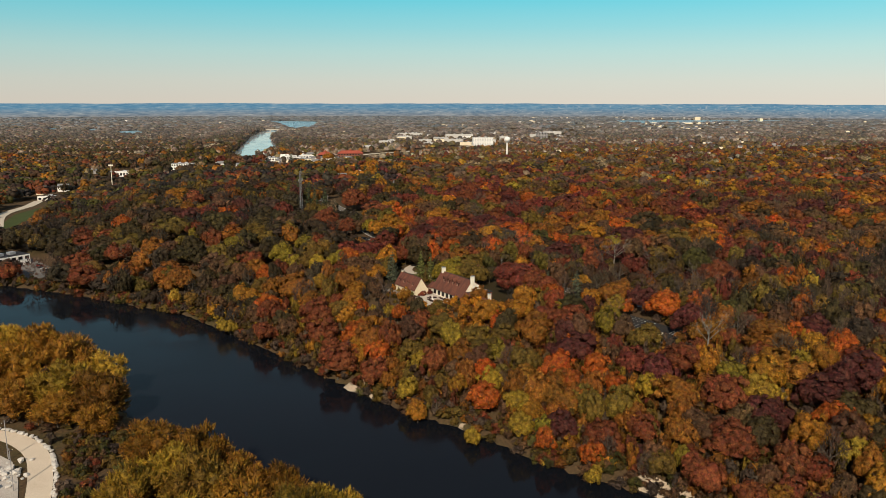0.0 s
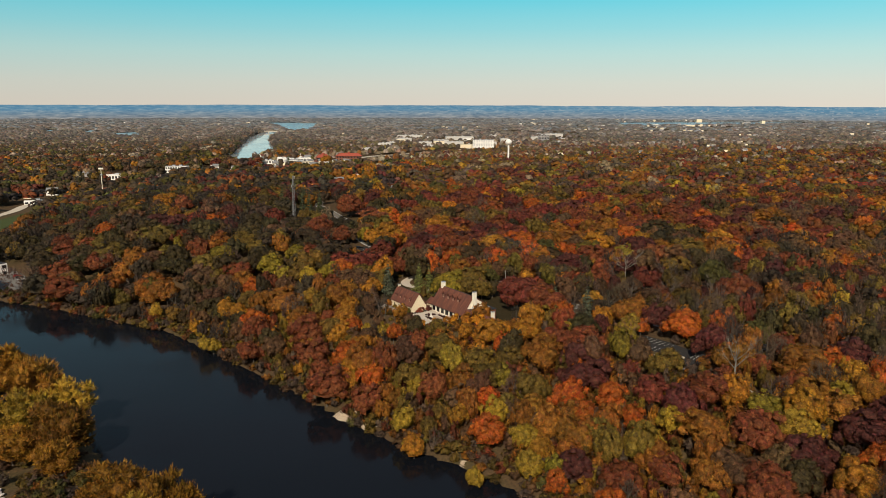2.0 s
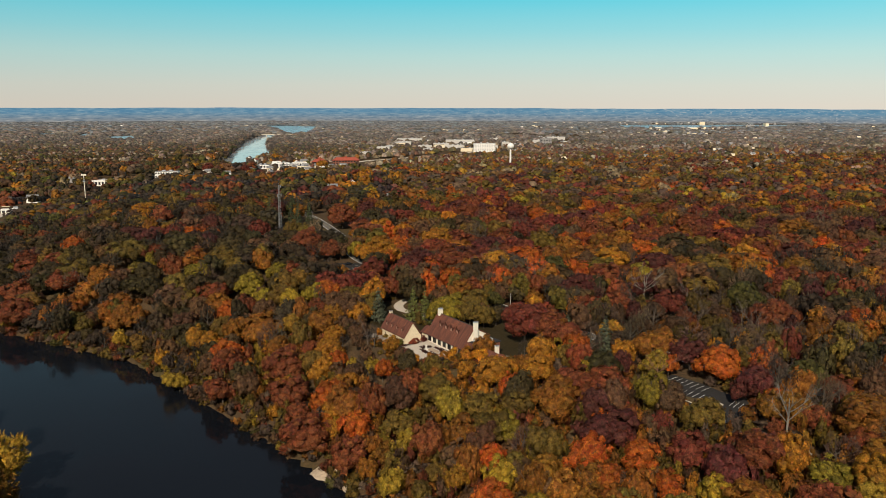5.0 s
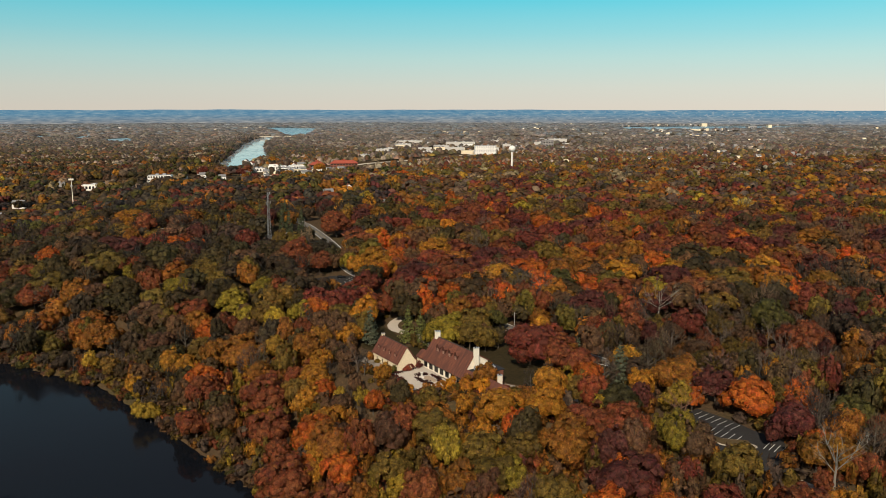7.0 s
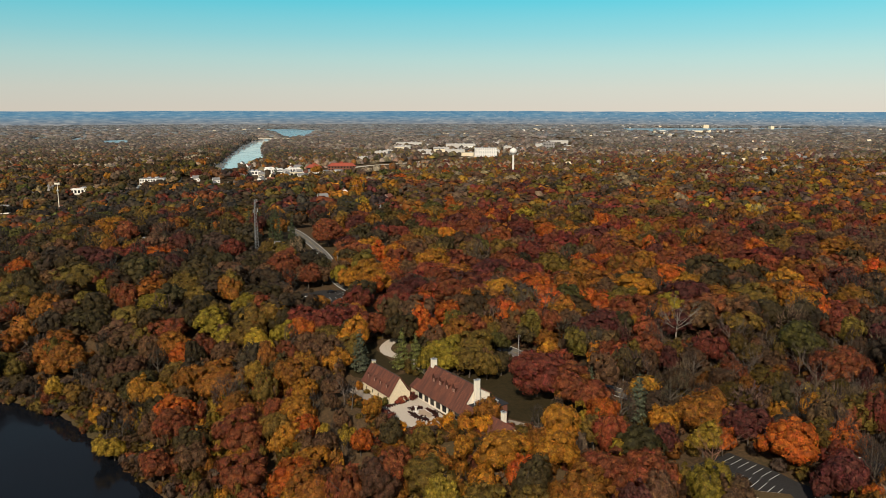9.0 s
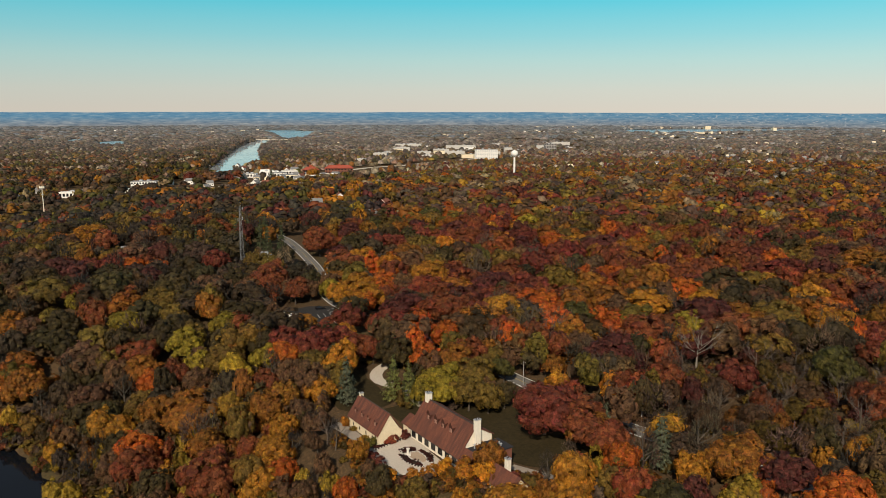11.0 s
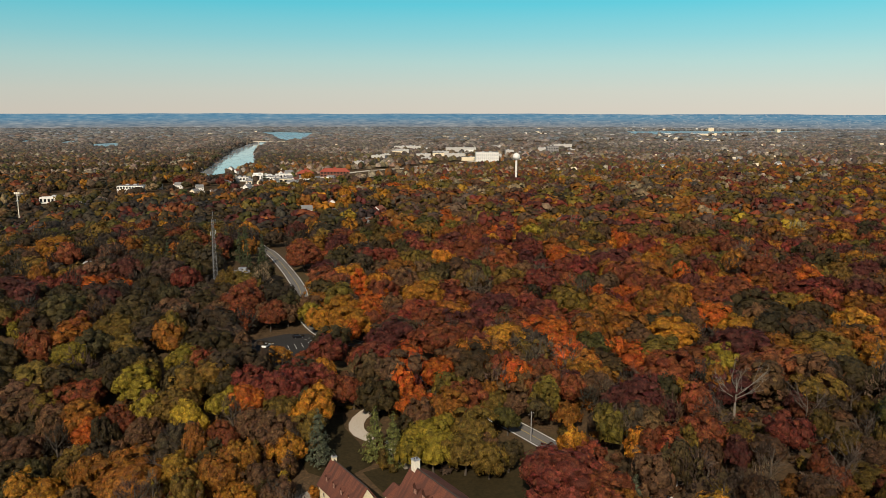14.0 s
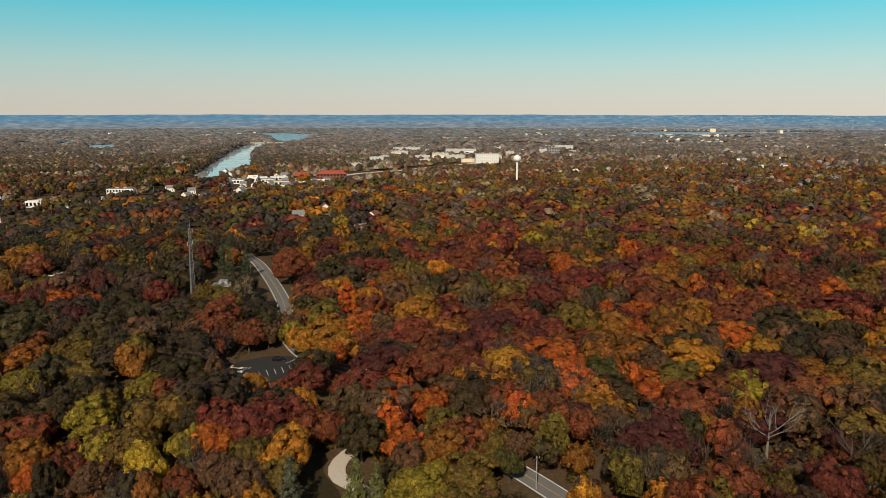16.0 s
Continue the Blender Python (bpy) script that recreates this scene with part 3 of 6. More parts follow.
def spruce_crown(seed, cards):
    r = np.random.default_rng(seed)
    h = 1 - np.sqrt(r.uniform(0.0, 1, cards)) * 0.9
    tier = np.floor(h * 11) / 11
    a = r.uniform(0, math.tau, cards)
    rad = 0.5 * (1.02 - tier) * r.uniform(0.45, 1.0, cards) * (0.9 + 0.25 * np.sin(a * 3 + tier * 20))
    P = np.stack([np.cos(a) * rad, np.sin(a) * rad, tier + 0.05 - rad * 0.12 + r.uniform(0, 0.05, cards)], 1)
    N = np.stack([np.cos(a) * 0.5, np.sin(a) * 0.5, np.full(cards, 0.9)], 1) + r.normal(size=(cards, 3)) * 0.3
    return cards_mesh(P, N, 0.055 * math.sqrt(420 / cards), r)


def dome_crown(seed):
    """A far tree: a lumpy faceted dome."""
    r = np.random.default_rng(seed)
    v = [(0, 0, r.uniform(0.9, 1.05))]
    for ring, (z, q) in enumerate(((0.72, 0.36), (0.25, 0.5))):
        for k in range(4):
            a = (k + 0.5 * ring) * math.tau / 4 + r.uniform(-0.25, 0.25)
            v.append((math.cos(a) * q * r.uniform(0.8, 1.15), math.sin(a) * q * r.uniform(0.8, 1.15), z * r.uniform(0.85, 1.12)))
    f = [(0, 1 + k, 1 + (k + 1) % 4) for k in range(4)]
    for k in range(4):
        f += [(1 + k, 5 + k, 1 + (k + 1) % 4), (1 + (k + 1) % 4, 5 + k, 5 + (k + 1) % 4)]
    return np.array(v), np.array(f), 0


def raw_mesh(name, v, f, mat, tint=None, core=None, leafy=None):
    """A mesh from arrays; f has three or four corners a face; tint is a colour a corner point."""
    me = bpy.data.meshes.new(name)
    k = f.shape[1]
    me.vertices.add(len(v))
    me.vertices.foreach_set("co", v.astype(np.float32).ravel())
    me.loops.add(f.size)
    me.loops.foreach_set("vertex_index", f.astype(np.int32).ravel())
    me.polygons.add(len(f))
    me.polygons.foreach_set("loop_start", np.arange(0, f.size, k, dtype=np.int32))
    me.polygons.foreach_set("use_smooth", np.ones(len(f), bool))
    if tint is not None:
        a = me.attributes.new("leaf_tint", "FLOAT_COLOR", "POINT")
        a.data.foreach_set("color", np.c_[tint, np.ones(len(tint))].astype(np.float32).ravel())
    me.materials.append(mat)
    if core is not None:
        me.materials.append(core)
        me.polygons.foreach_set("material_index", np.where(leafy, 0, 1).astype(np.int32))
    me.update()
    return me


def leaf_faces(t):
    """Which faces of a crown template are leaf sprays rather than the inner mass."""
    return np.arange(len(t[1])) >= len(t[1]) - t[2]


def sprays(v):
    return np.arange(len(v)).reshape(-1, 3)


def grow(templates, x, y, z, d, h, tint, r):
    """Copies of crown templates at the given places: points, faces and a colour for each point."""
    out, faces, col, leafy = [], [], [], []
    pick = r.integers(0, len(templates), len(x))
    a, q = r.uniform(0, math.tau, len(x)), r.uniform(0.85, 1.18, len(x))
    base = 0
    for i in range(len(x)):
        t, f, n = templates[pick[i]]
        leafy.append(np.arange(len(f)) >= len(f) - n)
        c, s = math.cos(a[i]), math.sin(a[i])
        out.append(np.stack([(t[:, 0] * c * q[i] - t[:, 1] * s) * d[i] + x[i], (t[:, 0] * s * q[i] + t[:, 1] * c) * d[i] + y[i], t[:, 2] * h[i] + z[i]], 1))
        faces.append(f + base)
        base += len(t)
        col.append(np.repeat(tint[i][None], len(t), 0))
    return np.concatenate(out), np.concatenate(faces), np.concatenate(col), np.concatenate(leafy)


def blob(x, y, s, seed):
    """Smooth noise in 0..1 over the plan."""
    v = np.array([noise.noise(Vector((a / s, b / s, seed))) for a, b in zip(x, y)])
    return np.clip(0.5 + 0.75 * v, 0, 1)


def mixes(x, y):
    """How likely each leaf colour is at a place."""
    n = len(x)
    s = bank_distance(x, y)
    w = np.full((n, len(NAMES)), 0.0)

    def put(mask, **k):
        for name, v in k.items():
            w[:, NAMES.index(name)] += v * np.asarray(mask, float)

    near = s < -40
    slope = (s >= -40) & (s < 85) & (y < 520)
    west = ~near & ~slope & (x < -35) & (y < 900)
    east = ~near & ~slope & (x >= -35) & (y < 900)
    far = ~near & ~slope & (y >= 900)
    put(near, gold=3, amber=3, olive=2.5, yellow=1, green=0.7)
    put(slope & (x < -60), moss=4.6, olive=2.2, amber=1.3, gold=0.4, brown=1.4, rust=0.5, orange=0.1, dusky=1.4, umber=1.6, grey=1.0, yellow=0.2, lime=0.15)
    put(slope & (x >= -60), amber=3.8, rust=2.2, gold=2.6, olive=2.6, orange=1.2, brown=1.6, yellow=0.9, lime=0.6, moss=1.0, grey=0.8, maroon=0.4)
    # West woods: dark tones weigh most, so the dimness there is in the colour.
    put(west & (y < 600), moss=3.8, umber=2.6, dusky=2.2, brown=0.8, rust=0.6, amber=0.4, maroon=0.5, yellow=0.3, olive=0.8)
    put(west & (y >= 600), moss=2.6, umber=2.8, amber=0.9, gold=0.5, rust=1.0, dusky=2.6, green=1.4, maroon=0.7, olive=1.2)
    deep = sstep(600, 880, y)
    put(east * deep, brown=4.5, olive=4, grey=1, moss=1.5, amber=2, tan=0.8)
    put(east, rust=3.6, maroon=1.5, amber=2.8, brown=2.2, crimson=1.3, orange=1.4, olive=2.4, gold=1.3, grey=2.0, moss=1.4, yellow=0.2)
    low_e = (east & (x > 20) & (y < 480)) * 1.0
    put(low_e, umber=2.2, grey=4, dusky=3, brown=2, moss=2.5, olive=1)
    for k in ("maroon", "crimson"):
        w[:, NAMES.index(k)] *= 1 - 0.6 * low_e
    fade = np.where(x < -0.05 * y, sstep(1230, 1450, y), sstep(1150, 2500, y + 700 * (blob(x, y, 160, 2.2) - 0.5)))
    put(far * (1 - fade), brown=5.0, grey=2.0, olive=5, tan=2.6, amber=2.6, rust=1.5, maroon=1.0, green=1.2, gold=0.9, yellow=0.3)
    put(far * (1 - fade) * (x > 250), maroon=2.4, brown=2, rust=1)
    # Paler tones take over with distance: haze put into the leaf colour.
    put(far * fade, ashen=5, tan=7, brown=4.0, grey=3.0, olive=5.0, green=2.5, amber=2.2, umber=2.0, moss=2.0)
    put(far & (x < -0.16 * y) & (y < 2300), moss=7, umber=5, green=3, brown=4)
    # Blue-grey haze tone for the farthest trees.
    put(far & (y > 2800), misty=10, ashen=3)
    wood = sstep(0.35, 0.68, blob(x, y, 150, 6.4))
    for k in ("tan", "ashen"):
        w[:, NAMES.index(k)] *= np.where(y > 1250, 0.25 + 1.5 * wood, 1)
    for k in ("tan", "ashen"):
        w[:, NAMES.index(k)] *= np.where((y > 1250) & (y < 2300) & (x < -0.16 * y), 0.4, 1)
    for k in ("moss", "umber", "green", "olive"):
        w[:, NAMES.index(k)] *= np.where(y > 1250, 1.9 - 1.5 * wood, 1)
    red = blob(x, y, 60, 3.1)
    for k in ("crimson", "maroon", "rust"):
        w[:, NAMES.index(k)] *= 0.2 + 2.2 * sstep(0.38, 0.72, red)
    yel = blob(x, y, 45, 9.7)
    for k in ("gold", "amber", "orange", "yellow"):
        w[:, NAMES.index(k)] *= 0.25 + 2.0 * sstep(0.35, 0.72, yel)
    return w / w.sum(1, keepdims=True)


THIN = [NAMES.index(k) for k in ("grey", "tan", "ashen", "dusky")]


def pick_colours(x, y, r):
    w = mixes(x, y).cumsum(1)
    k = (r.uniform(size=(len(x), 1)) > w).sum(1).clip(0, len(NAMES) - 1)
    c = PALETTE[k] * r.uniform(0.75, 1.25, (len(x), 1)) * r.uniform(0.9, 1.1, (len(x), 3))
    # Painted haze: colours fade towards grey with distance.
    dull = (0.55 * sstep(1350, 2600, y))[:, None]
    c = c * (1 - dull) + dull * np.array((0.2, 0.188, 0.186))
    # Farther out a bluer haze is mixed into the colour.
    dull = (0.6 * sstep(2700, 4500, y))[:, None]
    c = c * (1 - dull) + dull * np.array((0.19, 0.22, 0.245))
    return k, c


TOWNS = [[(-560, 950), (-330, 890), (-200, 950), (-180, 1150), (-260, 1300), (-470, 1290)], [(-330, 1150), (-130, 1090), (-40, 1300), (-40, 1560), (-200, 1640), (-340, 1420)]]
MALL = [(-170, 1650), (60, 1640), (330, 1900), (520, 2500), (420, 3000), (-60, 2950), (-260, 2300)]
SHEDS = [(-99, 2300, 110, 9), (44, 2200, 118, 10), (28, 1937, 60, 9), (-141, 1881, 46, 8), (-7, 2046, 60, 8), (266, 2180, 72, 11), (160, 2082, 30, 10), (342, 2439, 80, 9), (-105, 2134, 54, 8), (-46, 1961, 50, 7), (-165, 1701, 32, 6)]
CLEARING = [(-138, 526), (-110, 518), (-108, 538), (-134, 544)]
patch("clearing", CLEARING, M_LAWN, "small brown grass clearing in the wood", "lawn", 0.2)
NEAR_OPEN = [(-170, 240), (-144, 236), (-131, 231), (-120, 220), (-111, 205), (-104, 188), (-97, 172), (-90, 150), (-170, 150), (-178, 225)]
COTTONWOODS = [(-188, 289, 20), (-179, 303, 20), (-164, 304, 19), (-144, 281, 20), (-127, 269, 18), (-154, 263, 20), (-133, 252, 20), (-116, 245, 17), (-170, 254, 20), (-147, 246, 17), (-128, 239, 14), (-112, 232, 12), (-205, 270, 20), (-172, 278, 18),
               (-85, 212, 17), (-67, 200, 16), (-57, 194, 13), (-74, 190, 17), (-80, 178, 17), (-62, 180, 17), (-50, 190, 13), (-43, 188, 14), (-35, 180, 15), (-27, 177, 14), (-48, 174, 17), (-34, 168, 17), (-20, 168, 14), (-74, 164, 17), (-63, 166, 16), (-50, 160, 17), (-22, 157, 14), (-10, 158, 12)]
HOMES = [(-85, 807), (-50, 752), (-49, 1010), (-40, 1034), (-93, 712), (-49, 825), (373, 1020), (383, 1011), (-452, 858), (-440, 886), (-356, 1231), (-293, 861), (-256, 1280), (-228, 1340), (-263, 1234), (-240, 1297), (-210, 1349), (-157, 1004), (82, 1224), (-108, 818), (724, 1622), (-300, 1255), (-320, 1205), (-341, 1467), (-278, 1300), (-213, 1275), (-216, 1318), (-258, 1210), (-241, 1199), (-367, 1525), (-367, 1255), (-328, 1112), (-309, 1152), (-285, 1140), (-456, 1364), (-261, 1436), (-215, 1406), (-203, 1368), (-186, 1341), (-95, 870), (-86, 890), (-48, 1000), (-45, 1040), (-36, 1080), (-143, 945), (-155, 1020), (128, 1145), (136, 1112), (206, 1085), (272, 1115), (392, 1060), (650, 1450), (-233, 950), (-380, 890)]
SHOPS = [(-277, 1376, 30, 18), (-258, 1352, 26, 16), (-234, 1316, 30, 18), (-248, 1392, 24, 14), (-300, 1342, 24, 14)]
TOWN_STREET = [(-480, 1085), (-445, 1114), (-421, 1124), (-378, 1138), (-335, 1150), (-290, 1150)]
ribbon("town_street", TOWN_STREET, 8.0, M_CONCRETE, "pale concrete street past the school", "road", 0.35, 15)
r_d = np.random.default_rng(77)
ty = np.sqrt(r_d.uniform(1500 ** 2, 4650 ** 2, 2600))
tx = r_d.uniform(-0.56, 0.58, 2600) * ty
built = blob(tx, ty, 330, 8.3) + np.where(tx > 0.1 * ty, 0.18, -0.12)
sel = (built > 0.72) & (r_d.uniform(size=len(tx)) < 0.75)
for o in [UPRIVER, LAKE_FAR, LAKE_EAST, MALL] + PONDS:
    sel &= ~inside(tx, ty, o)
FAR_HOMES = np.stack([tx, ty], 1)[sel][:300]
KEEP_CLEAR = [NEAR_OPEN, [(5, 368), (12, 358), (24, 352), (30, 374), (20, 380), (8, 375)], [(-40, 346), (-31, 326), (-12, 315), (-16, 336), (-28, 348)],
              [(-32, 382), (-31, 354), (-21, 354), (-18, 382)], [(-40, 352), (-30, 338), (-17, 335), (-24, 351), (-30, 366), (-40, 368)], LOT_WEST, LOT_EAST, COURT, FIELD, [(14, 362), (26, 336), (45, 336), (38, 358), (30, 374), (22, 370)],
              [(-20, 374), (-30, 366), (-24, 351), (-17, 335), (-12, 314), (12, 312), (34, 318), (36, 330), (26, 348), (10, 366), (-4, 374)],
              [(22, 396), (33, 382), (36, 372), (30, 362), (20, 376)], CLEARING,
              [(-300, 470), (-232, 452), (-240, 478), (-270, 510), (-310, 520)], [(-108, 530), (-87, 530), (-87, 592), (-108, 592)], [(-28, 395), (-15, 395), (-15, 410), (-28, 410)], [(-26, 398), (-17, 391), (-12, 378), (-20, 370), (-27, 380)], [(84, 388), (101, 386), (105, 412), (84, 412)], [(-440, 755), (-385, 770), (-378, 830), (-440, 830)]]


def allowed(x, y):
    ok = np.ones(len(x), bool)
    s = bank_distance(x, y)
    ok &= (s > 2) | (s < -RIVER_W - 7)
    for o in KEEP_CLEAR:
        ok &= ~inside(x, y, o)
    ok &= ~line_near(x, y, PARK_ROAD, np.where(y > 660, 3.5, np.where(y > 545, 10.0, np.where((y > 400) | (y < 372), 3.6, 6.5)))) & ~line_near(x, y, LOW_ROAD, np.where(y > 1300, 30, 14)) & ~line_near(x, y, SAND_ROAD, 6) & ~line_near(x, y, EAST_DRIVE, 4.5) & ~line_near(x, y, LOOP, 5)
    ok &= ~line_near(x, y, TOWN_STREET, 12)
    for hx, hy in HOMES + [(-180, 588), (-97, 574), (-436, 1067), (-398, 1175), (-412, 812), (-284, 486)] + [q[:2] for q in SHOPS]:
        ok &= ~((np.abs(x - hx) < 8 + 0.006 * hy) & (y > hy - 20 - 0.018 * hy) & (y < hy + 9))
    for o in [UPRIVER, LAKE_FAR, LAKE_EAST] + PONDS:
        ok &= ~inside(x, y, o)
    far = y > 1250
    for step in (25, 60, 95, 130):                  # trees left out where they hide the water and highway from the camera
        ok &= ~(far & (x > -470) & (y > 1360) & inside(x * (1 + step / np.maximum(y, 1)), y + step, UPRIVER))
        ok &= ~(far & (x > -190) & (x < 60) & (step < 110) & line_near(x * (1 + step / np.maximum(y, 1)), y + step, LOW_ROAD, 9))
    for step in (7,):                               # trees left out where they hide the lot and road from the camera
        ok &= ~((y < 480) & inside(x * (1 + step / np.maximum(y, 1)), y + step, LOT_WEST))
    for step in (15, 30, 45):
        ok &= ~((y > 510) & (y < 650) & line_near(x * (1 + step / np.maximum(y, 1)), y + step, [(-99, 649), (-84, 611), (-66, 560)], 5.0))
    for step in (50, 110):
        for o in [LAKE_FAR, LAKE_EAST] + PONDS:
            ok &= ~(far & inside(x * (1 + step / np.maximum(y, 1)), y + step, o))
    return ok


def scatter(y0, y1, gap, r, spread=0.62, margin=30):
    rows = []
    y = y0
    while y < y1:
        g = gap if not callable(gap) else gap(y)
        x = np.arange(-spread * y - margin, spread * y + margin, g)
        rows.append(np.stack([x + r.uniform(-0.42, 0.42, len(x)) * g + (len(rows) % 2) * g / 2, y + r.uniform(-0.42, 0.42, len(x)) * g, np.full(len(x), g)], 1))
        y += g * 0.87
    return np.concatenate(rows)


def woods(name, label, pts, templates, dmul, r, hrange, twigs=None, leaf=None, core=None):
    x, y, g = pts.T
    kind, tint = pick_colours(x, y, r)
    d = g * dmul * r.uniform(0.72, 1.3, len(x))
    h = r.uniform(*hrange, len(x))
    z = height(x, y) - 0.3
    thin = np.isin(kind, THIN) & (twigs is not None)
    out = [grow(templates, x[~thin], y[~thin], z[~thin], d[~thin], h[~thin], tint[~thin], r)]
    if thin.any():
        out.append(grow(twigs, x[thin], y[thin], z[thin], d[thin] * 0.82, h[thin] * 1.05, tint[thin], r))
    n = len(out[0][0])
    v, c, leafy = [np.concatenate([o[k] for o in out]) for k in (0, 2, 3)]
    f = np.concatenate([o[1] + q * n for q, o in enumerate(out)])
    ob = new(name, raw_mesh(name, v, f, leaf or M_WOODS, c, core or M_WOODS_CORE, leafy))
    return tagged(ob, label, "trees", kind="stuff")


r_a = np.random.default_rng(11)
T_NEAR = [broad_crown(100 + i, 30 + i % 5 * 2, 680, sides=5, size=0.138, spray=0.042) for i in range(12)]
T_TWIG = [broad_crown(150 + i, 14, 760, low=0.15, sides=3, size=0.15, spray=0.034, plume=True, core=0.14, slim=0.3) for i in range(4)]
T_MID = [broad_crown(200 + i, 17 + i % 4, 135, sides=4, size=0.16, spray=0.036) for i in range(14)]
T_THIN = [broad_crown(250 + i, 8, 180, low=0.12, sides=3, size=0.18, spray=0.03, plume=True, core=0.18, slim=0.4) for i in range(6)]
T_FAR = [broad_crown(300 + i, 6 + i % 3, 12, sides=3, size=0.25, spray=0.011) for i in range(12)]
T_PLUME = [broad_crown(900 + i, 20, 1500, low=0.1, sides=4, size=0.155, spray=0.05, plume=True, slim=0.7) for i in range(4)]

# Trees of the near bank and the bluff: each one a tree with its trunk and crown.
def trunk_mesh(seed):
    r = random.Random(seed)
    bm = bmesh.new()
    lean = (r.uniform(-0.03, 0.03), r.uniform(-0.03, 0.03))
    tube(bm, [(0, 0, 0), (lean[0], lean[1], 0.25), (lean[0] * 2, lean[1] * 2, 0.55), (lean[0] * 3, lean[1] * 3, 0.85)], [0.03, 0.022, 0.014, 0.005], 6)
    for k in range(5):
        a, z = k * 2.4 + r.uniform(-0.4, 0.4), r.uniform(0.3, 0.55)
        q = r.uniform(0.22, 0.36)
        tube(bm, [(lean[0], lean[1], z), (math.cos(a) * q * 0.55, math.sin(a) * q * 0.55, z + 0.14), (math.cos(a) * q, math.sin(a) * q, z + 0.3)], [0.012, 0.008, 0.003], 4)
    me = bpy.data.meshes.new("trunk")
    bm.to_mesh(me)
    bm.free()
    me.materials.append(M_BARK)
    return me


TRUNKS = [trunk_mesh(i) for i in range(5)]
CROWNS = [raw_mesh("crown", t[0], t[1], M_LEAF, None, M_LEAF_CORE, leaf_faces(t)) for t in T_NEAR]
SPECIES = {"crimson": ("maple_tree", "crimson-leaved maple"), "maroon": ("oak_tree", "dark maroon-leaved oak"), "orange": ("maple_tree", "bright orange-leaved maple"), "rust": ("oak_tree", "rust-leaved oak"),
           "gold": ("hickory_tree", "golden-leaved hickory"), "amber": ("hickory_tree", "amber-leaved hickory"), "yellow": ("elm_tree", "yellow-leaved elm"), "olive": ("elm_tree", "olive-leaved elm"),
           # ashen and misty hold painted haze; umber, moss and dusky hold painted dimness
           "green": ("linden_tree", "still green linden"), "brown": ("oak_tree", "brown-leaved oak"), "grey": ("ash_tree", "thin grey-brown ash"), "tan": ("ash_tree", "tan-leaved ash"), "ashen": ("ash_tree", "pale bare ash"), "misty": ("ash_tree", "blue-grey bare ash"), "umber": ("oak_tree", "dark umber-leaved oak"), "moss": ("elm_tree", "dark moss-green elm"), "dusky": ("ash_tree", "bare dusky-twigged ash"), "lime": ("linden_tree", "yellow-green linden")}


TWIGGY = [raw_mesh("crown", t[0], t[1], M_LEAF, None, M_LEAF_CORE, leaf_faces(t)) for t in T_TWIG]
PLUMES = [raw_mesh("crown", t[0], t[1], M_LEAF, None, M_LEAF_CORE, leaf_faces(t)) for t in T_PLUME]


def cottonwood(x, y, d, h, colour, r):
    top = thing("cottonwood_tree", "tall golden cottonwood tree on the low near bank", "tree", (x, y, hz(x, y) - 0.2), r.uniform(0, 360), "cottonwood trees")
    i = int(r.integers(0, len(PLUMES)))
    crown = part_mesh("crown", PLUMES[i], top, "", Matrix.Diagonal((d * r.uniform(0.9, 1.1), d * r.uniform(0.9, 1.1), h, 1)))
    crown.color = (*[float(v) for v in colour], 1)
    part_mesh("trunk", TRUNKS[i % 5], top, "", Matrix.Diagonal((h, h, h, 1)))


def tree(kind, colour, x, y, d, h, spot, r):
    name, words = SPECIES[kind]
    top = thing(name, f"{words} tree {spot}", "tree", (x, y, hz(x, y) - 0.2), r.uniform(0, 360), f"{words} trees")
    i = int(r.integers(0, len(CROWNS)))
    thin = kind in ("grey", "tan", "ashen", "dusky")
    if thin:
        d, h = d * 0.72, h * 1.12
    crown = part_mesh("crown", TWIGGY[i % 4] if thin else CROWNS[i], top, "", pose(0, 0, 0, r.uniform(-4, 4), r.uniform(-4, 4)) @ Matrix.Diagonal((d * r.uniform(0.85, 1.15), d * r.uniform(0.85, 1.15), h, 1)))
    crown.color = (*[float(v) for v in colour], 1)
    part_mesh("trunk", TRUNKS[i % 5], top, "", Matrix.Diagonal((h, h, h, 1)))
    return top


BRUSHY = [(68, 338), (140, 325), (155, 400), (112, 424), (96, 404), (72, 392), (66, 364)]
PLANTED = []


def plant(kind, places):
    """Single trees that stand out by their colour: place and crown width."""
    for x, y, d in places:
        d = min(max(d, 5), 18)
        PLANTED.append((x, y, d))
        c = PALETTE[NAMES.index(kind)] * r_a.uniform(0.85, 1.15)
        h = 0.58 * d + 4.8
        tree(kind, c, x, y, d, h, "standing out in the wood", r_a)


plant("orange", [(45, 459, 20), (87, 522, 14), (80, 494, 11), (113, 483, 16), (67, 587, 19), (-142, 533, 11), (-18, 671, 12), (7, 707, 11), (153, 1087, 15), (4, 425, 13), (-38, 341, 8), (44, 214, 7), (-215, 512, 15), (178, 1170, 24), (-42, 960, 20), (60, 1230, 20), (5, 1250, 20), (-2, 402, 12), (-20, 326, 7), (-96, 401, 13), (-152, 532, 12), (84, 514, 13), (72, 596, 19), (-20, 687, 11), (9, 766, 13), (170, 1188, 19), (46, 1080, 20), (90, 303, 13), (76, 310, 4), (54, 258, 9), (48, 277, 7), (98, 278, 7), (14, 250, 11), (58, 244, 9), (-85, 360, 13), (-37, 314, 13), (-26, 293, 12), (-30, 466, 12)])
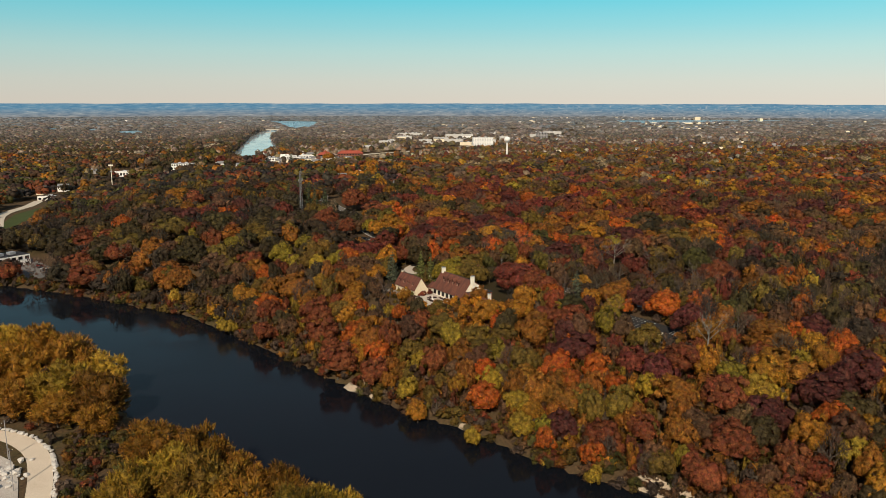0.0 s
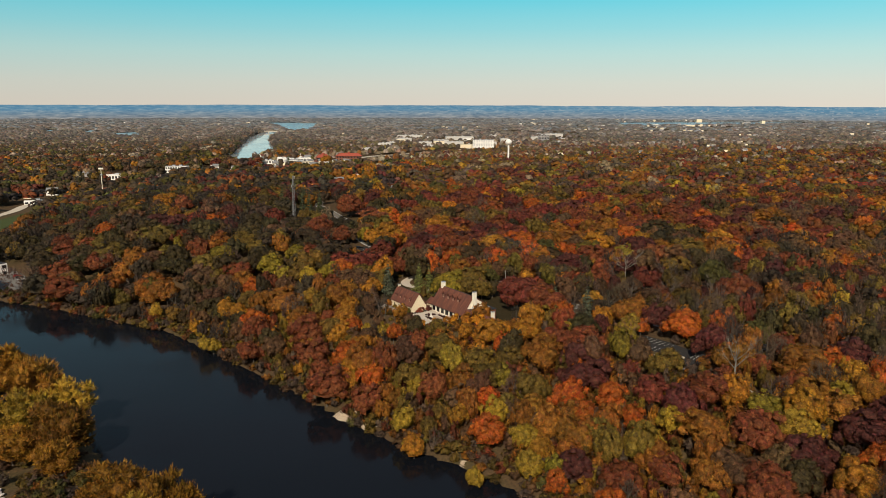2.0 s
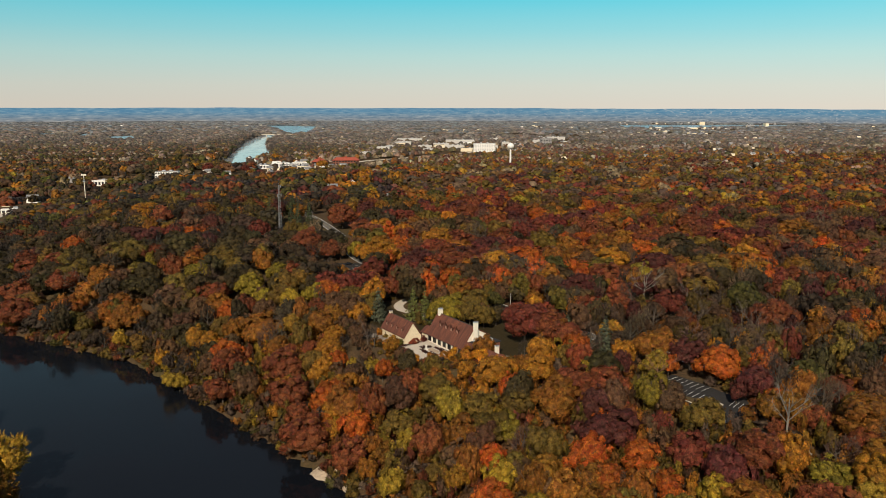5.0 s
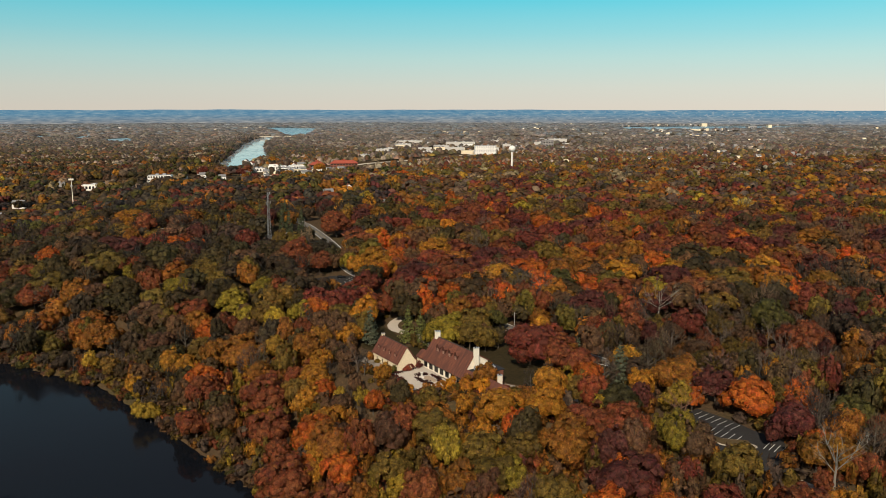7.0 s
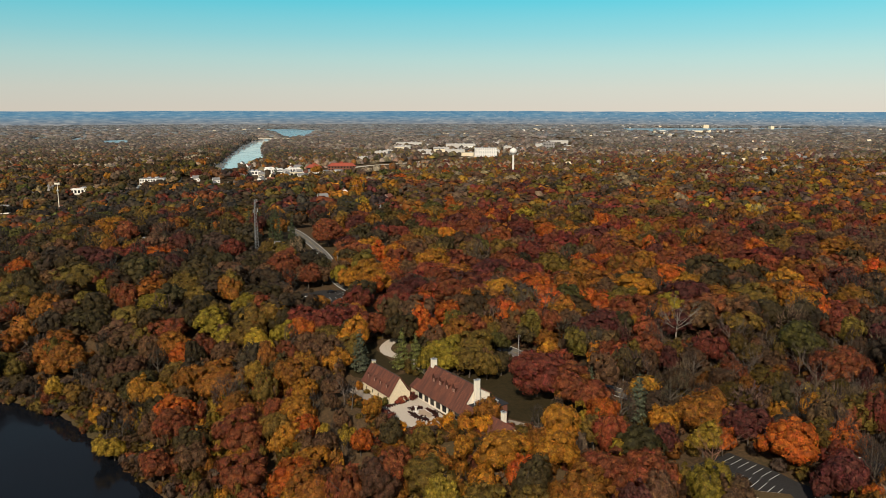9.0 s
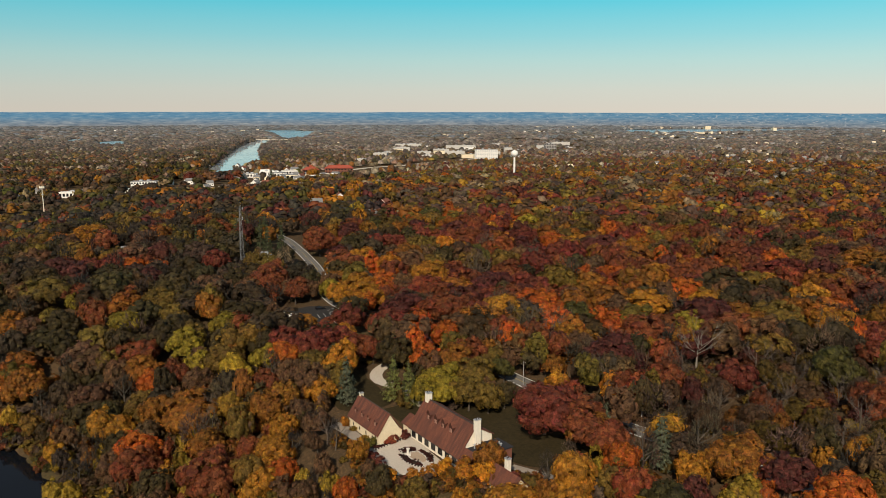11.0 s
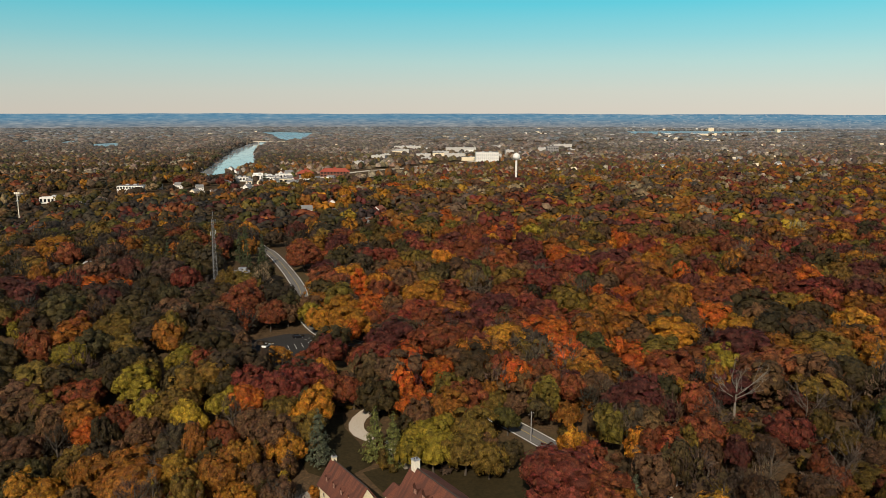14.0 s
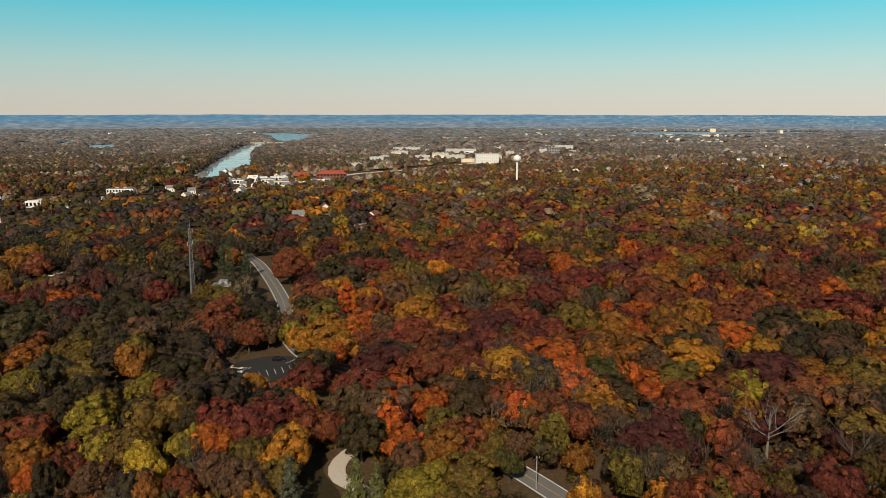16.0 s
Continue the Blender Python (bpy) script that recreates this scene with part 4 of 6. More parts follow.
plant("rust", [(-47, 309, 8), (-50, 354, 7), (78, 425, 17), (72, 381, 13), (21, 620, 18), (0, 479, 16), (4, 451, 20), (-71, 608, 26), (-52, 648, 29), (-81, 352, 14), (133, 357, 16), (84, 207, 15), (73, 196, 12), (-58, 339, 16), (-202, 428, 19), (13, 402, 14), (46, 336, 15), (43, 294, 13), (-29, 413, 12), (-51, 385, 10), (-77, 497, 30), (123, 510, 21), (33, 525, 16), (-69, 594, 22), (163, 566, 19), (177, 482, 21), (-21, 414, 11), (-13, 413, 9), (-74, 490, 12), (52, 312, 6), (54, 292, 12), (91, 261, 5), (104, 266, 7), (91, 252, 5), (80, 251, 15), (88, 228, 16), (62, 221, 10), (48, 221, 10), (-54, 320, 14), (-42, 290, 15), (-27, 277, 12), (-79, 332, 10), (-223, 455, 16), (-199, 461, 16), (-78, 510, 16), (-63, 488, 12), (-40, 439, 8), (-23, 440, 11), (42, 348, 13), (-73, 483, 8)])
plant("green", [(57, 449, 14), (24, 564, 16), (-6, 702, 22), (132, 387, 17), (24.4, 395, 8), (-7, 687, 15), (115, 292, 11)])
plant("maroon", [(58, 399, 18), (38, 489, 12), (43, 422, 9), (127, 227, 18), (45, 270, 15), (-15, 456, 17), (21, 494, 17), (-58, 631, 20), (89, 588, 19), (243, 667, 28), (276, 674, 29), (206, 552, 22), (110, 450, 18), (85, 316, 12), (61, 309, 8), (90, 287, 6), (114, 221, 16), (99, 216, 12), (135, 264, 16), (39, 226, 10)])
plant("crimson", [(98, 383, 14), (56, 615, 24), (-16, 434, 15), (-51, 416, 14), (-41, 418, 15), (-33, 424, 11), (-174, 527, 13), (-114, 542, 15), (-395, 1215, 16), (-362, 1250, 22), (-300, 1240, 16), (-60, 1030, 18), (-41, 411, 14), (-168, 534, 15), (52, 537, 22), (52, 266, 7), (63, 271, 6), (99, 298, 7), (66, 255, 11), (33, 355, 18)])
plant("gold", [(88, 462, 20), (106, 489, 14), (158, 499, 13), (-3, 512, 20), (-29, 475, 16), (-41, 481, 11), (-207, 596, 16), (-43, 545, 20), (-157, 940, 24), (-42, 348, 11), (-34, 376, 9), (-52, 528, 10), (-222, 1190, 22), (-200, 1330, 20), (-312, 1500, 22), (-20, 1085, 18), (-85, 905, 20), (31, 305, 12), (-17.5, 337, 5), (-34, 488, 17), (109, 514, 16), (168, 1019, 25), (-172, 984, 34), (-76, 830, 19), (-215, 619, 18), (153, 437, 16), (97, 327, 6), (64, 322, 8), (107, 331, 7), (106, 207, 13), (-34, 324, 9), (-55, 328, 9), (-43, 335, 10), (-9, 250, 7), (-43, 360, 9), (19, 307, 13), (-51, 448, 8), (-32, 436, 7), (-35, 466, 6), (8, 314, 6)])
plant("amber", [(-151, 412, 10), (-46, 508, 10), (-62, 357, 11), (122, 435, 15), (5, 398, 14), (44, 341, 12), (16.1, 331, 8.5), (1, 310, 9), (124, 450, 14), (-14, 563, 17), (143, 614, 20), (42, 397, 7), (73, 324, 14), (42, 266, 6), (133, 322, 11), (-104, 412, 13), (35, 286, 16), (76, 234, 14), (115, 259, 16), (72, 217, 11), (-73, 373, 16), (-143, 412, 16), (-174, 457, 16), (16, 308, 7), (27, 312, 7), (19, 411, 9)])
plant("brown", [(-83, 413, 9), (-70, 333, 11), (-46, 392, 10), (-77, 396, 11), (-90, 354, 10), (18.6, 378, 6.5), (-38, 383, 12), (102, 481, 14), (54, 418, 11), (28, 436, 10), (74, 457, 15), (-51, 503, 11), (82, 215, 13), (-84, 492, 13), (-30, 347, 5), (-32, 357, 8), (-59, 443, 8), (-68, 458, 9), (-27, 337, 6), (-14, 328, 5), (-31, 330, 7), (-36, 331, 7), (-37, 366, 9), (28, 404, 8), (-66, 493, 10), (-57, 493, 9)])
plant("olive", [(12, 373, 11), (11.3, 382, 14), (131, 431, 13), (-11, 290, 11), (-39, 396, 11), (-31, 386, 9), (-3, 318, 7), (137, 443, 18), (98, 768, 27), (123, 654, 22), (-90, 430, 11), (-105, 452, 12), (-115, 470, 14), (18, 371, 9), (114, 329, 10), (32, 270, 12), (72, 268, 12), (12, 290, 12), (1, 302, 13), (21, 403, 9)])
plant("moss", [(-81, 448, 13), (-60, 417, 11), (-74, 345, 10), (-114, 391, 11), (-90, 501, 15), (-12, 323, 7), (-16, 312, 8), (-150, 454, 14), (137, 424, 15), (23, 374, 7), (-4, 386, 8), (122, 322, 10), (93, 210, 12), (-67, 439, 11), (-77, 457, 12), (-36, 363, 6)])
plant("lime", [(100, 440, 12), (1.5, 382, 12.5), (6, 377, 9), (-124, 449, 12), (-80, 438, 12), (-59, 405, 11), (-154, 473, 9), (-91, 422, 14), (-48, 493, 10), (4, 374, 10), (-2, 375, 8)])
plant("yellow", [(177, 626, 8), (-66, 743, 16), (26, 231, 9), (10, 232, 4), (43, 206, 5), (-24, 330, 6), (-32, 336, 5), (178, 634, 7), (71, 310, 8), (25, 246, 9), (62, 235, 6), (-101, 350, 8), (-7, 283, 10), (-14, 263, 9), (-42, 492, 6), (-51, 515, 6)])
plant("dusky", [(-33, 377, 8), (30, 323, 6), (-28, 331, 6), (-25, 347, 4.5), (-24, 323, 6), (-33, 357, 6), (-37, 350, 6), (-47, 437, 7)])
plant("grey", [(36, 329, 6)])
plant("tan", [(-80, 547, 12)])
SPRUCES = ((59.5, 333, 11, 15), (-25.8, 378, 9.5, 15), (-11.4, 381, 9, 15), (-6.5, 378, 8.5, 15), (49, 350, 7, 11), (-119, 625, 9, 19), (-128, 632, 9, 18), (-112, 640, 9, 19), (-73, 842, 10, 19), (-64, 720, 8, 16), (-101, 600, 8, 19), (-94, 606, 9, 18), (-108, 612, 8, 20), (-66, 770, 9, 17), (-60, 905, 10, 18), (-140, 590, 8, 17), (-86, 850, 10, 17), (-100, 880, 10, 17), (-262, 1325, 12, 15), (-300, 1300, 12, 15), (-118, 930, 10, 16))
PLANTED = np.array(PLANTED + [p[:3] for p in SPRUCES], float)
for x, y, d in COTTONWOODS:
    tone = PALETTE[NAMES.index(r_a.choice(["gold", "amber", "olive", "lime", "yellow"]))] * 0.5 + PALETTE[NAMES.index("gold")] * 0.24 + PALETTE[NAMES.index("lime")] * 0.2
    tone = tone * r_a.choice((0.6, 0.95, 1.2, 1.45)) * r_a.uniform(0.9, 1.15)
    cottonwood(x, y, d * 1.0, 0.55 * d + float(r_a.uniform(4.5, 9.8)), tone, r_a)


def room(pts, share=0.42):
    """Drops the trees that would grow into one that stands already."""
    keep = np.ones(len(pts), bool)
    for px, py, d in PLANTED:
        keep &= np.hypot(pts[:, 0] - px, pts[:, 1] - py) > d * share + 2.6
    return pts[keep]


near = scatter(150, 420, 7.9, r_a)
near = room(near[allowed(near[:, 0], near[:, 1])])
s_near = bank_distance(near[:, 0], near[:, 1])
stay = (s_near > -60) | (near[:, 0] < -200) | (near[:, 0] > 40)
near, s_near = near[stay], s_near[stay]
hero = (s_near < 110) & (np.abs(near[:, 0]) < 175) & (s_near > -190)
thin = inside(near[:, 0], near[:, 1], BRUSHY)
keep = ~thin | (r_a.uniform(size=len(near)) < 0.8)
near, s_near, hero, thin = near[keep], s_near[keep], hero[keep] & ~thin[keep], thin[keep]
kinds, tints = pick_colours(near[:, 0], near[:, 1], r_a)
for (x, y, g), k, c, s in zip(near[hero], kinds[hero], tints[hero], s_near[hero]):
    low = s < -40
    edge = 0.7 if 0 < s < 16 else 1.0
    tree(NAMES[k], c, float(x), float(y), float(r_a.uniform(7.5, 12.5) * edge), float(r_a.uniform(9.0, 14.5) * edge if not low else r_a.uniform(12, 17)),
         "on the low near bank" if low else "on the river bluff", r_a)
rest = near[~hero & ~thin]
woods("bluff_woods", "mixed autumn woods of oak and hickory on the bluff", rest, T_MID, 1.15, r_a, (10, 15), T_THIN)
mid = scatter(420, 700, 11.3, r_a)
mid = room(mid[allowed(mid[:, 0], mid[:, 1])])
woods("park_woods", "red, rust and gold autumn woods on the plateau", mid, T_MID, 1.2, r_a, (10, 16), T_THIN)
back_w = scatter(700, 1320, 12.2, r_a)
back_w = room(back_w[allowed(back_w[:, 0], back_w[:, 1])])
town = np.zeros(len(back_w), bool)
for o in TOWNS + [MALL]:
    town |= inside(back_w[:, 0], back_w[:, 1], o)
back_w = back_w[~town | (r_a.uniform(size=len(back_w)) < 0.27)]
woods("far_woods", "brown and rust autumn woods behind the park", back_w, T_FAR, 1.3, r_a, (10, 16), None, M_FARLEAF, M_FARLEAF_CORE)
DOMES = [dome_crown(400 + i) for i in range(8)]
dist = scatter(1320, 4760, lambda y: 0.0055 * y if y < 2600 else 0.0078 * y, r_a)
dist = dist[allowed(dist[:, 0], dist[:, 1])]
town = np.zeros(len(dist), bool)
for o in TOWNS + [MALL]:
    town |= inside(dist[:, 0], dist[:, 1], o)
dist = dist[~town | (r_a.uniform(size=len(dist)) < 0.36)]
dist = dist[(blob(dist[:, 0], dist[:, 1], 420, 5.5) > 0.22) | (r_a.uniform(size=len(dist)) < 0.35)]


open_view = np.ones(len(dist), bool)
for hx, hy, w, _ in SHEDS + [(90, 1742, 54, 0)]:
    open_view &= ~((np.abs(dist[:, 0] - hx * dist[:, 1] / hy) < w / 2) & (dist[:, 1] > hy - 95) & (dist[:, 1] < hy + 20))
for hx, hy in FAR_HOMES:
    open_view &= ~((np.abs(dist[:, 0] - hx) < 10 + 0.004 * hy) & (dist[:, 1] > hy - 0.035 * hy) & (dist[:, 1] < hy + 12))
dist = dist[open_view]
woods("distant_woods", "brown woods towards the horizon with haze painted into their colour", dist, DOMES, 1.42, r_a, (5.5, 14), None, M_FARLEAF, M_FARLEAF_CORE)

low_w = scatter(-160, 128, 19.0, r_a, 0.0, 330)
low_w = low_w[allowed(low_w[:, 0], low_w[:, 1])]
low_w = low_w[bank_distance(low_w[:, 0], low_w[:, 1]) < -RIVER_W - 9]
woods("near_bank_woods", "golden cottonwood woods on the low near bank", low_w, T_FAR, 1.15, r_a, (11, 16))

# Belts of taller trees along the upper river.
r_b = np.random.default_rng(23)
belt = scatter(1150, 2700, 15.0, r_b)
far_s = bank_distance(belt[:, 0], belt[:, 1], np.array(FAR_RIVER, float))
belt = belt[allowed(belt[:, 0], belt[:, 1]) & (np.abs(far_s) < 110) & (belt[:, 0] < -330) & ((far_s > 0) | (belt[:, 1] < 1420)) & ~inside(belt[:, 0], belt[:, 1], UPRIVER)]
woods("river_belt", "dark brown belt of tall trees along the upper river", belt, T_FAR, 1.15, r_b, (13, 18), None, M_FARLEAF, M_FARLEAF_CORE)

# Brush along the foot of the bank and under the trees.
T_BUSH = [broad_crown(500 + i, 4, 30, low=0.0, sides=3, size=0.26, spray=0.036) for i in range(8)]


def brush(name, label, x, y, d, h, weights, forms=None):
    w = np.array(list(weights.values()))
    k = r_a.choice([NAMES.index(q) for q in weights], len(x), p=w / w.sum())
    v, f, c, leafy = grow(forms or T_BUSH, x, y, height(x, y) - 0.2, d, h, PALETTE[k] * r_a.uniform(0.5, 1.0, (len(x), 1)) * (0.72 if forms else 1), r_a)
    return tagged(new(name, raw_mesh(name, v, f, M_WOODS, c, M_WOODS_CORE, leafy)), label, "shrubs", kind="stuff")


def along_bank(n, lo, hi, x0=-300, x1=150):
    k = r_a.uniform(0, 1, n * 6)
    d = np.r_[0, np.cumsum(np.hypot(*np.diff(BANK, axis=0).T))]
    p = np.stack([np.interp(k * d[-1], d, BANK[:, i]) for i in (0, 1)], 1)
    p += r_a.normal(size=p.shape) * 9
    s = bank_distance(p[:, 0], p[:, 1])
    p = p[(s > lo) & (s < hi) & (p[:, 0] > x0) & (p[:, 0] < x1)][:n]
    return p[:, 0], p[:, 1]


bx, by = along_bank(900, -0.5, 9)
brush("bank_brush", "tangled olive and brown brush at the water's edge", bx, by, r_a.uniform(2.5, 5.5, len(bx)), r_a.uniform(2, 5, len(bx)), {"olive": 3, "brown": 3, "grey": 3, "amber": 1, "rust": 1, "yellow": 0.7, "green": 1.5})
ux, uy, _ = scatter(165, 440, 6.7, r_a).T
ok = allowed(ux, uy)
ux, uy = ux[ok], uy[ok]
brush("undergrowth", "brown and olive undergrowth between the trees", ux, uy, r_a.uniform(3, 6, len(ux)), r_a.uniform(2.0, 4.5, len(ux)), {"brown": 3, "olive": 3, "grey": 2, "amber": 1.6, "rust": 1, "yellow": 0.6})
ring = [(-26, 352), (-20, 332), (-10, 308), (12, 304), (38, 308), (34, 322), (20, 332), (8, 330), (0, 327.5), (-8, 327.5), (-14, 331), (-16, 340), (-19, 347)]
kx, ky = r_a.uniform(-28, 38, 1300), r_a.uniform(303, 354, 1300)
ok = inside(kx, ky, ring)
kx, ky = kx[ok][:230], ky[ok][:230]
brush("court_thicket", "low golden and olive thicket below the courtyard", kx, ky, r_a.uniform(2.5, 5, len(kx)), r_a.uniform(1.8, 3.6, len(kx)), {"olive": 3, "amber": 3, "gold": 2, "brown": 2, "rust": 1, "grey": 1})

sx, sy, _ = scatter(180, 400, 4.7, r_a).T
s_b = bank_distance(sx, sy)
ok = allowed(sx, sy) & (s_b > 6) & (s_b < 90) & (sx > -130) & (sx < 150)
sx, sy = sx[ok], sy[ok]
brush("slope_thicket", "young amber and olive growth filling the bluff slope", sx, sy, r_a.uniform(2.5, 5.5, len(sx)), r_a.uniform(4.0, 9.0, len(sx)), {"olive": 3, "amber": 3, "gold": 1.2, "brown": 2, "rust": 1.5, "grey": 1, "yellow": 0.8})
for x, y, _ in near[thin]:
    kind = str(r_a.choice(["grey", "grey", "brown", "brown", "tan", "olive", "rust", "amber", "maroon"]))
    tree(kind, PALETTE[NAMES.index(kind)] * r_a.uniform(0.45, 0.75), float(x), float(y), float(r_a.uniform(5.5, 9)), float(r_a.uniform(6, 11)), "in the thicket behind the car park", r_a)
hx, hy = r_a.uniform(82, 106, 200), r_a.uniform(384, 413, 200)
brush("glade_brush", "low brown and olive brush under the dead oak", hx[:70], hy[:70], r_a.uniform(2, 4.5, 70), r_a.uniform(1.2, 3.2, 70), {"brown": 3, "olive": 2, "grey": 2, "rust": 1})
gap = [(-118, 227), (-101, 238), (-92, 226), (-91, 205), (-85, 176), (-99, 172), (-106, 196), (-113, 214)]
gx, gy = r_a.uniform(-120, -84, 700), r_a.uniform(170, 240, 700)
ok = inside(gx, gy, gap) & ~line_near(gx, gy, SAND_ROAD, 6.5)
gx, gy = gx[ok][:130], gy[ok][:130]
brush("bank_scrub", "dark green and brown scrub beside the haul road", gx, gy, r_a.uniform(2.5, 5.5, len(gx)), r_a.uniform(1.5, 4.5, len(gx)), {"green": 4, "olive": 2.5, "brown": 2, "grey": 1})

# ---- spruces and bare trees ----
SPRUCE = [raw_mesh("crown", v, sprays(v), M_LEAF) for v in (spruce_crown(i, 1100) for i in range(3))]


def spruce(x, y, d, h, tone, label):
    top = thing("spruce_tree", label, "tree", (x, y, hz(x, y) - 0.2), r_a.uniform(0, 360), "evergreen trees")
    c = part_mesh("crown", SPRUCE[int(r_a.integers(0, 3))], top, "", Matrix.Diagonal((d, d, h, 1)))
    c.color = (*tone, 1)
    bm = tube(bmesh.new(), [(0, 0, 0), (0, 0, 0.5 * h), (0, 0, 0.97 * h)], [0.3, 0.2, 0.04], 6)
    part("trunk", bm, M_BARK, top)


for x, y, d, h in SPRUCES:
    spruce(x, y, d, h, (0.125, 0.13, 0.035) if -12 < x < -5 else (0.085, 0.095, 0.058) if y < 385 else (0.055, 0.066, 0.03), "dark green spruce standing among the autumn trees")


def bare_tree(x, y, h, spread, mat, label, seed):
    """A leafless tree: trunk, forking limbs and fine twigs."""
    r = random.Random(seed)
    top = thing("bare_tree", label, "tree", (x, y, hz(x, y) - 0.2), r.uniform(0, 360), "leafless trees")
    part("trunk", tube(bmesh.new(), [(0, 0, 0), (0.1, 0, h * 0.2), (0, 0.2, h * 0.45), (0.2, 0.1, h * 0.75)], [0.024 * h, 0.019 * h, 0.014 * h, 0.004 * h], 7), mat, top)
    def fork(bm, p, d, length, rad, depth):
        q = p + d * length * 0.5 + Vector((r.uniform(-1, 1), r.uniform(-1, 1), r.uniform(0, 1))) * length * 0.06
        e = q + (d + Vector((0, 0, 0.15))).normalized() * length * 0.5
        tube(bm, [p, q, e], [rad, rad * 0.8, rad * 0.5], 4 if depth < 2 else 3)
        if depth < 3:
            for _ in range(3):
                t = r.choice((q, e, e))
                n = (d + Vector((r.uniform(-1, 1), r.uniform(-1, 1), r.uniform(-0.35, 0.7))) * 0.75).normalized()
                fork(bm, t, n, length * r.uniform(0.5, 0.7), rad * 0.5, depth + 1)

    for k in range(7):
        a = k * 2.4 + r.uniform(-0.4, 0.4)
        z = h * r.uniform(0.25, 0.6)
        d = Vector((math.cos(a) * spread, math.sin(a) * spread, r.uniform(0.5, 1.1))).normalized()
        bm = bmesh.new()
        fork(bm, Vector((0, 0.1, z)), d, h * r.uniform(0.26, 0.4), 0.0085 * h, 0)
        part("limb", bm, mat, top)


M_REDTWIG = surface("red_brown_twigs", (0.12, 0.06, 0.04), (0.22, 0.12, 0.08), 2, 20, 0.9, 0.1, 0.3, 0.02)
M_TWIG = surface("grey_twigs", (0.07, 0.055, 0.045), (0.14, 0.11, 0.09), 2, 20, 0.9, 0.1, 0.3, 0.02)
bare_tree(93, 409, 17.5, 1.1, M_PALE_BARK, "pale dead oak with wide bare limbs", 5)
bare_tree(68.8, 297.2, 13, 1.0, M_REDTWIG, "brown-leaved half-bare oak over the car park", 8)
bare_tree(94.9, 263.4, 16, 0.9, M_PALE_BARK, "pale bare tree beside the car park", 9)
for i, (x, y, h) in enumerate(((104.5, 292.9, 13), (69, 415, 12), (40, 418, 13), (46, 432, 14), (108, 372, 12), (120, 352, 13), (118, 384, 11), (56, 414, 12), (36, 440, 14), (110, 400, 13),
                               (22, 441, 13), (128, 340, 12), (-28, 352, 9), (-64, 376, 12), (135, 366, 12), (60, 405, 12), (84, 396, 12), (92, 352, 10), (101, 362, 11), (112, 345, 10), (86, 366, 9), (124, 372, 11), (132, 352, 10), (98, 384, 10), (78, 352, 9), (106, 334, 10), (142, 380, 11))):
    bare_tree(x, y, h, 0.8, M_TWIG, "leafless grey-brown tree with fine twigs", 20 + i)

# ---- the lodge ----
TURN = math.degrees(math.atan2(-0.826, 0.563))
SITE = -0.7
LODGE, ANNEX = (6.2, 347.3), (-15.2, 357.4)


def slab(corners, thick):
    """A roof slope or slab over four corners."""
    bm = bmesh.new()
    c = [Vector(p) for p in corners]
    n = (c[1] - c[0]).cross(c[3] - c[0]).normalized()
    if n.z < 0:
        n = -n
    lo, hi = [bm.verts.new(p) for p in c], [bm.verts.new(p + n * thick) for p in c]
    bm.faces.new(hi), bm.faces.new(lo[::-1])
    for i in range(4):
        bm.faces.new((lo[i], lo[(i + 1) % 4], hi[(i + 1) % 4], hi[i]))
    bmesh.ops.recalc_face_normals(bm, faces=bm.faces[:])
    return bm


def gable_wall(x, half, eave, ridge, thick, z0=0.0, back=None):
    bm = bmesh.new()
    pts = [(-half, z0), (half, z0), (half, back or eave), (0, ridge), (-half, eave)]
    a, b = [bm.verts.new((x, y, z)) for y, z in pts], [bm.verts.new((x + thick, y, z)) for y, z in pts]
    bm.faces.new(a), bm.faces.new(b[::-1])
    for i in range(5):
        bm.faces.new((a[i], b[i], b[(i + 1) % 5], a[(i + 1) % 5]))
    bmesh.ops.recalc_face_normals(bm, faces=bm.faces[:])
    return bm


def shingle_roof():
    """Weathered shingle courses across the slope."""
    m, n, l, b = material("weathered_shingle", 0.9, 0.15)
    c = n.new("ShaderNodeTexCoord")
    br = n.new("ShaderNodeTexBrick")
    br.inputs["Scale"].default_value = 1.0
    br.inputs["Brick Width"].default_value, br.inputs["Row Height"].default_value = 0.45, 0.28
    br.inputs["Mortar Size"].default_value = 0.02
    br.inputs["Color1"].default_value, br.inputs["Color2"].default_value, br.inputs["Mortar"].default_value = (0.165, 0.062, 0.038, 1), (0.135, 0.05, 0.032, 1), (0.09, 0.036, 0.026, 1)
    l.new(c.outputs["Object"], br.inputs["Vector"])
    mp = n.new("ShaderNodeMapping")
    mp.inputs["Scale"].default_value = (1.1, 0.16, 0.16)
    l.new(c.outputs["Object"], mp.inputs[0])
    sn = n.new("ShaderNodeTexNoise")
    sn.inputs["Scale"].default_value, sn.inputs["Detail"].default_value = 1.0, 6
    l.new(mp.outputs[0], sn.inputs["Vector"])
    stain = sn.outputs["Fac"]
    col = mix(n, l, steps(n, l, stain, [(0.4, (0, 0, 0)), (0.62, (0.85, 0.85, 0.85))]), br.outputs["Color"], (0.075, 0.034, 0.027))
    l.new(col, b.inputs["Base Color"])
    bump(n, l, b, br.outputs["Fac"], -0.4, 0.03)
    return m


M_ROOF = shingle_roof()
# Darker copy of the shingle: the dormers' shading is painted into it.
M_CHEEK = surface("shade_toned_cheek", (0.045, 0.018, 0.014), (0.085, 0.034, 0.024), 1, 8, 0.9, 0.1, 0.4, 0.03)


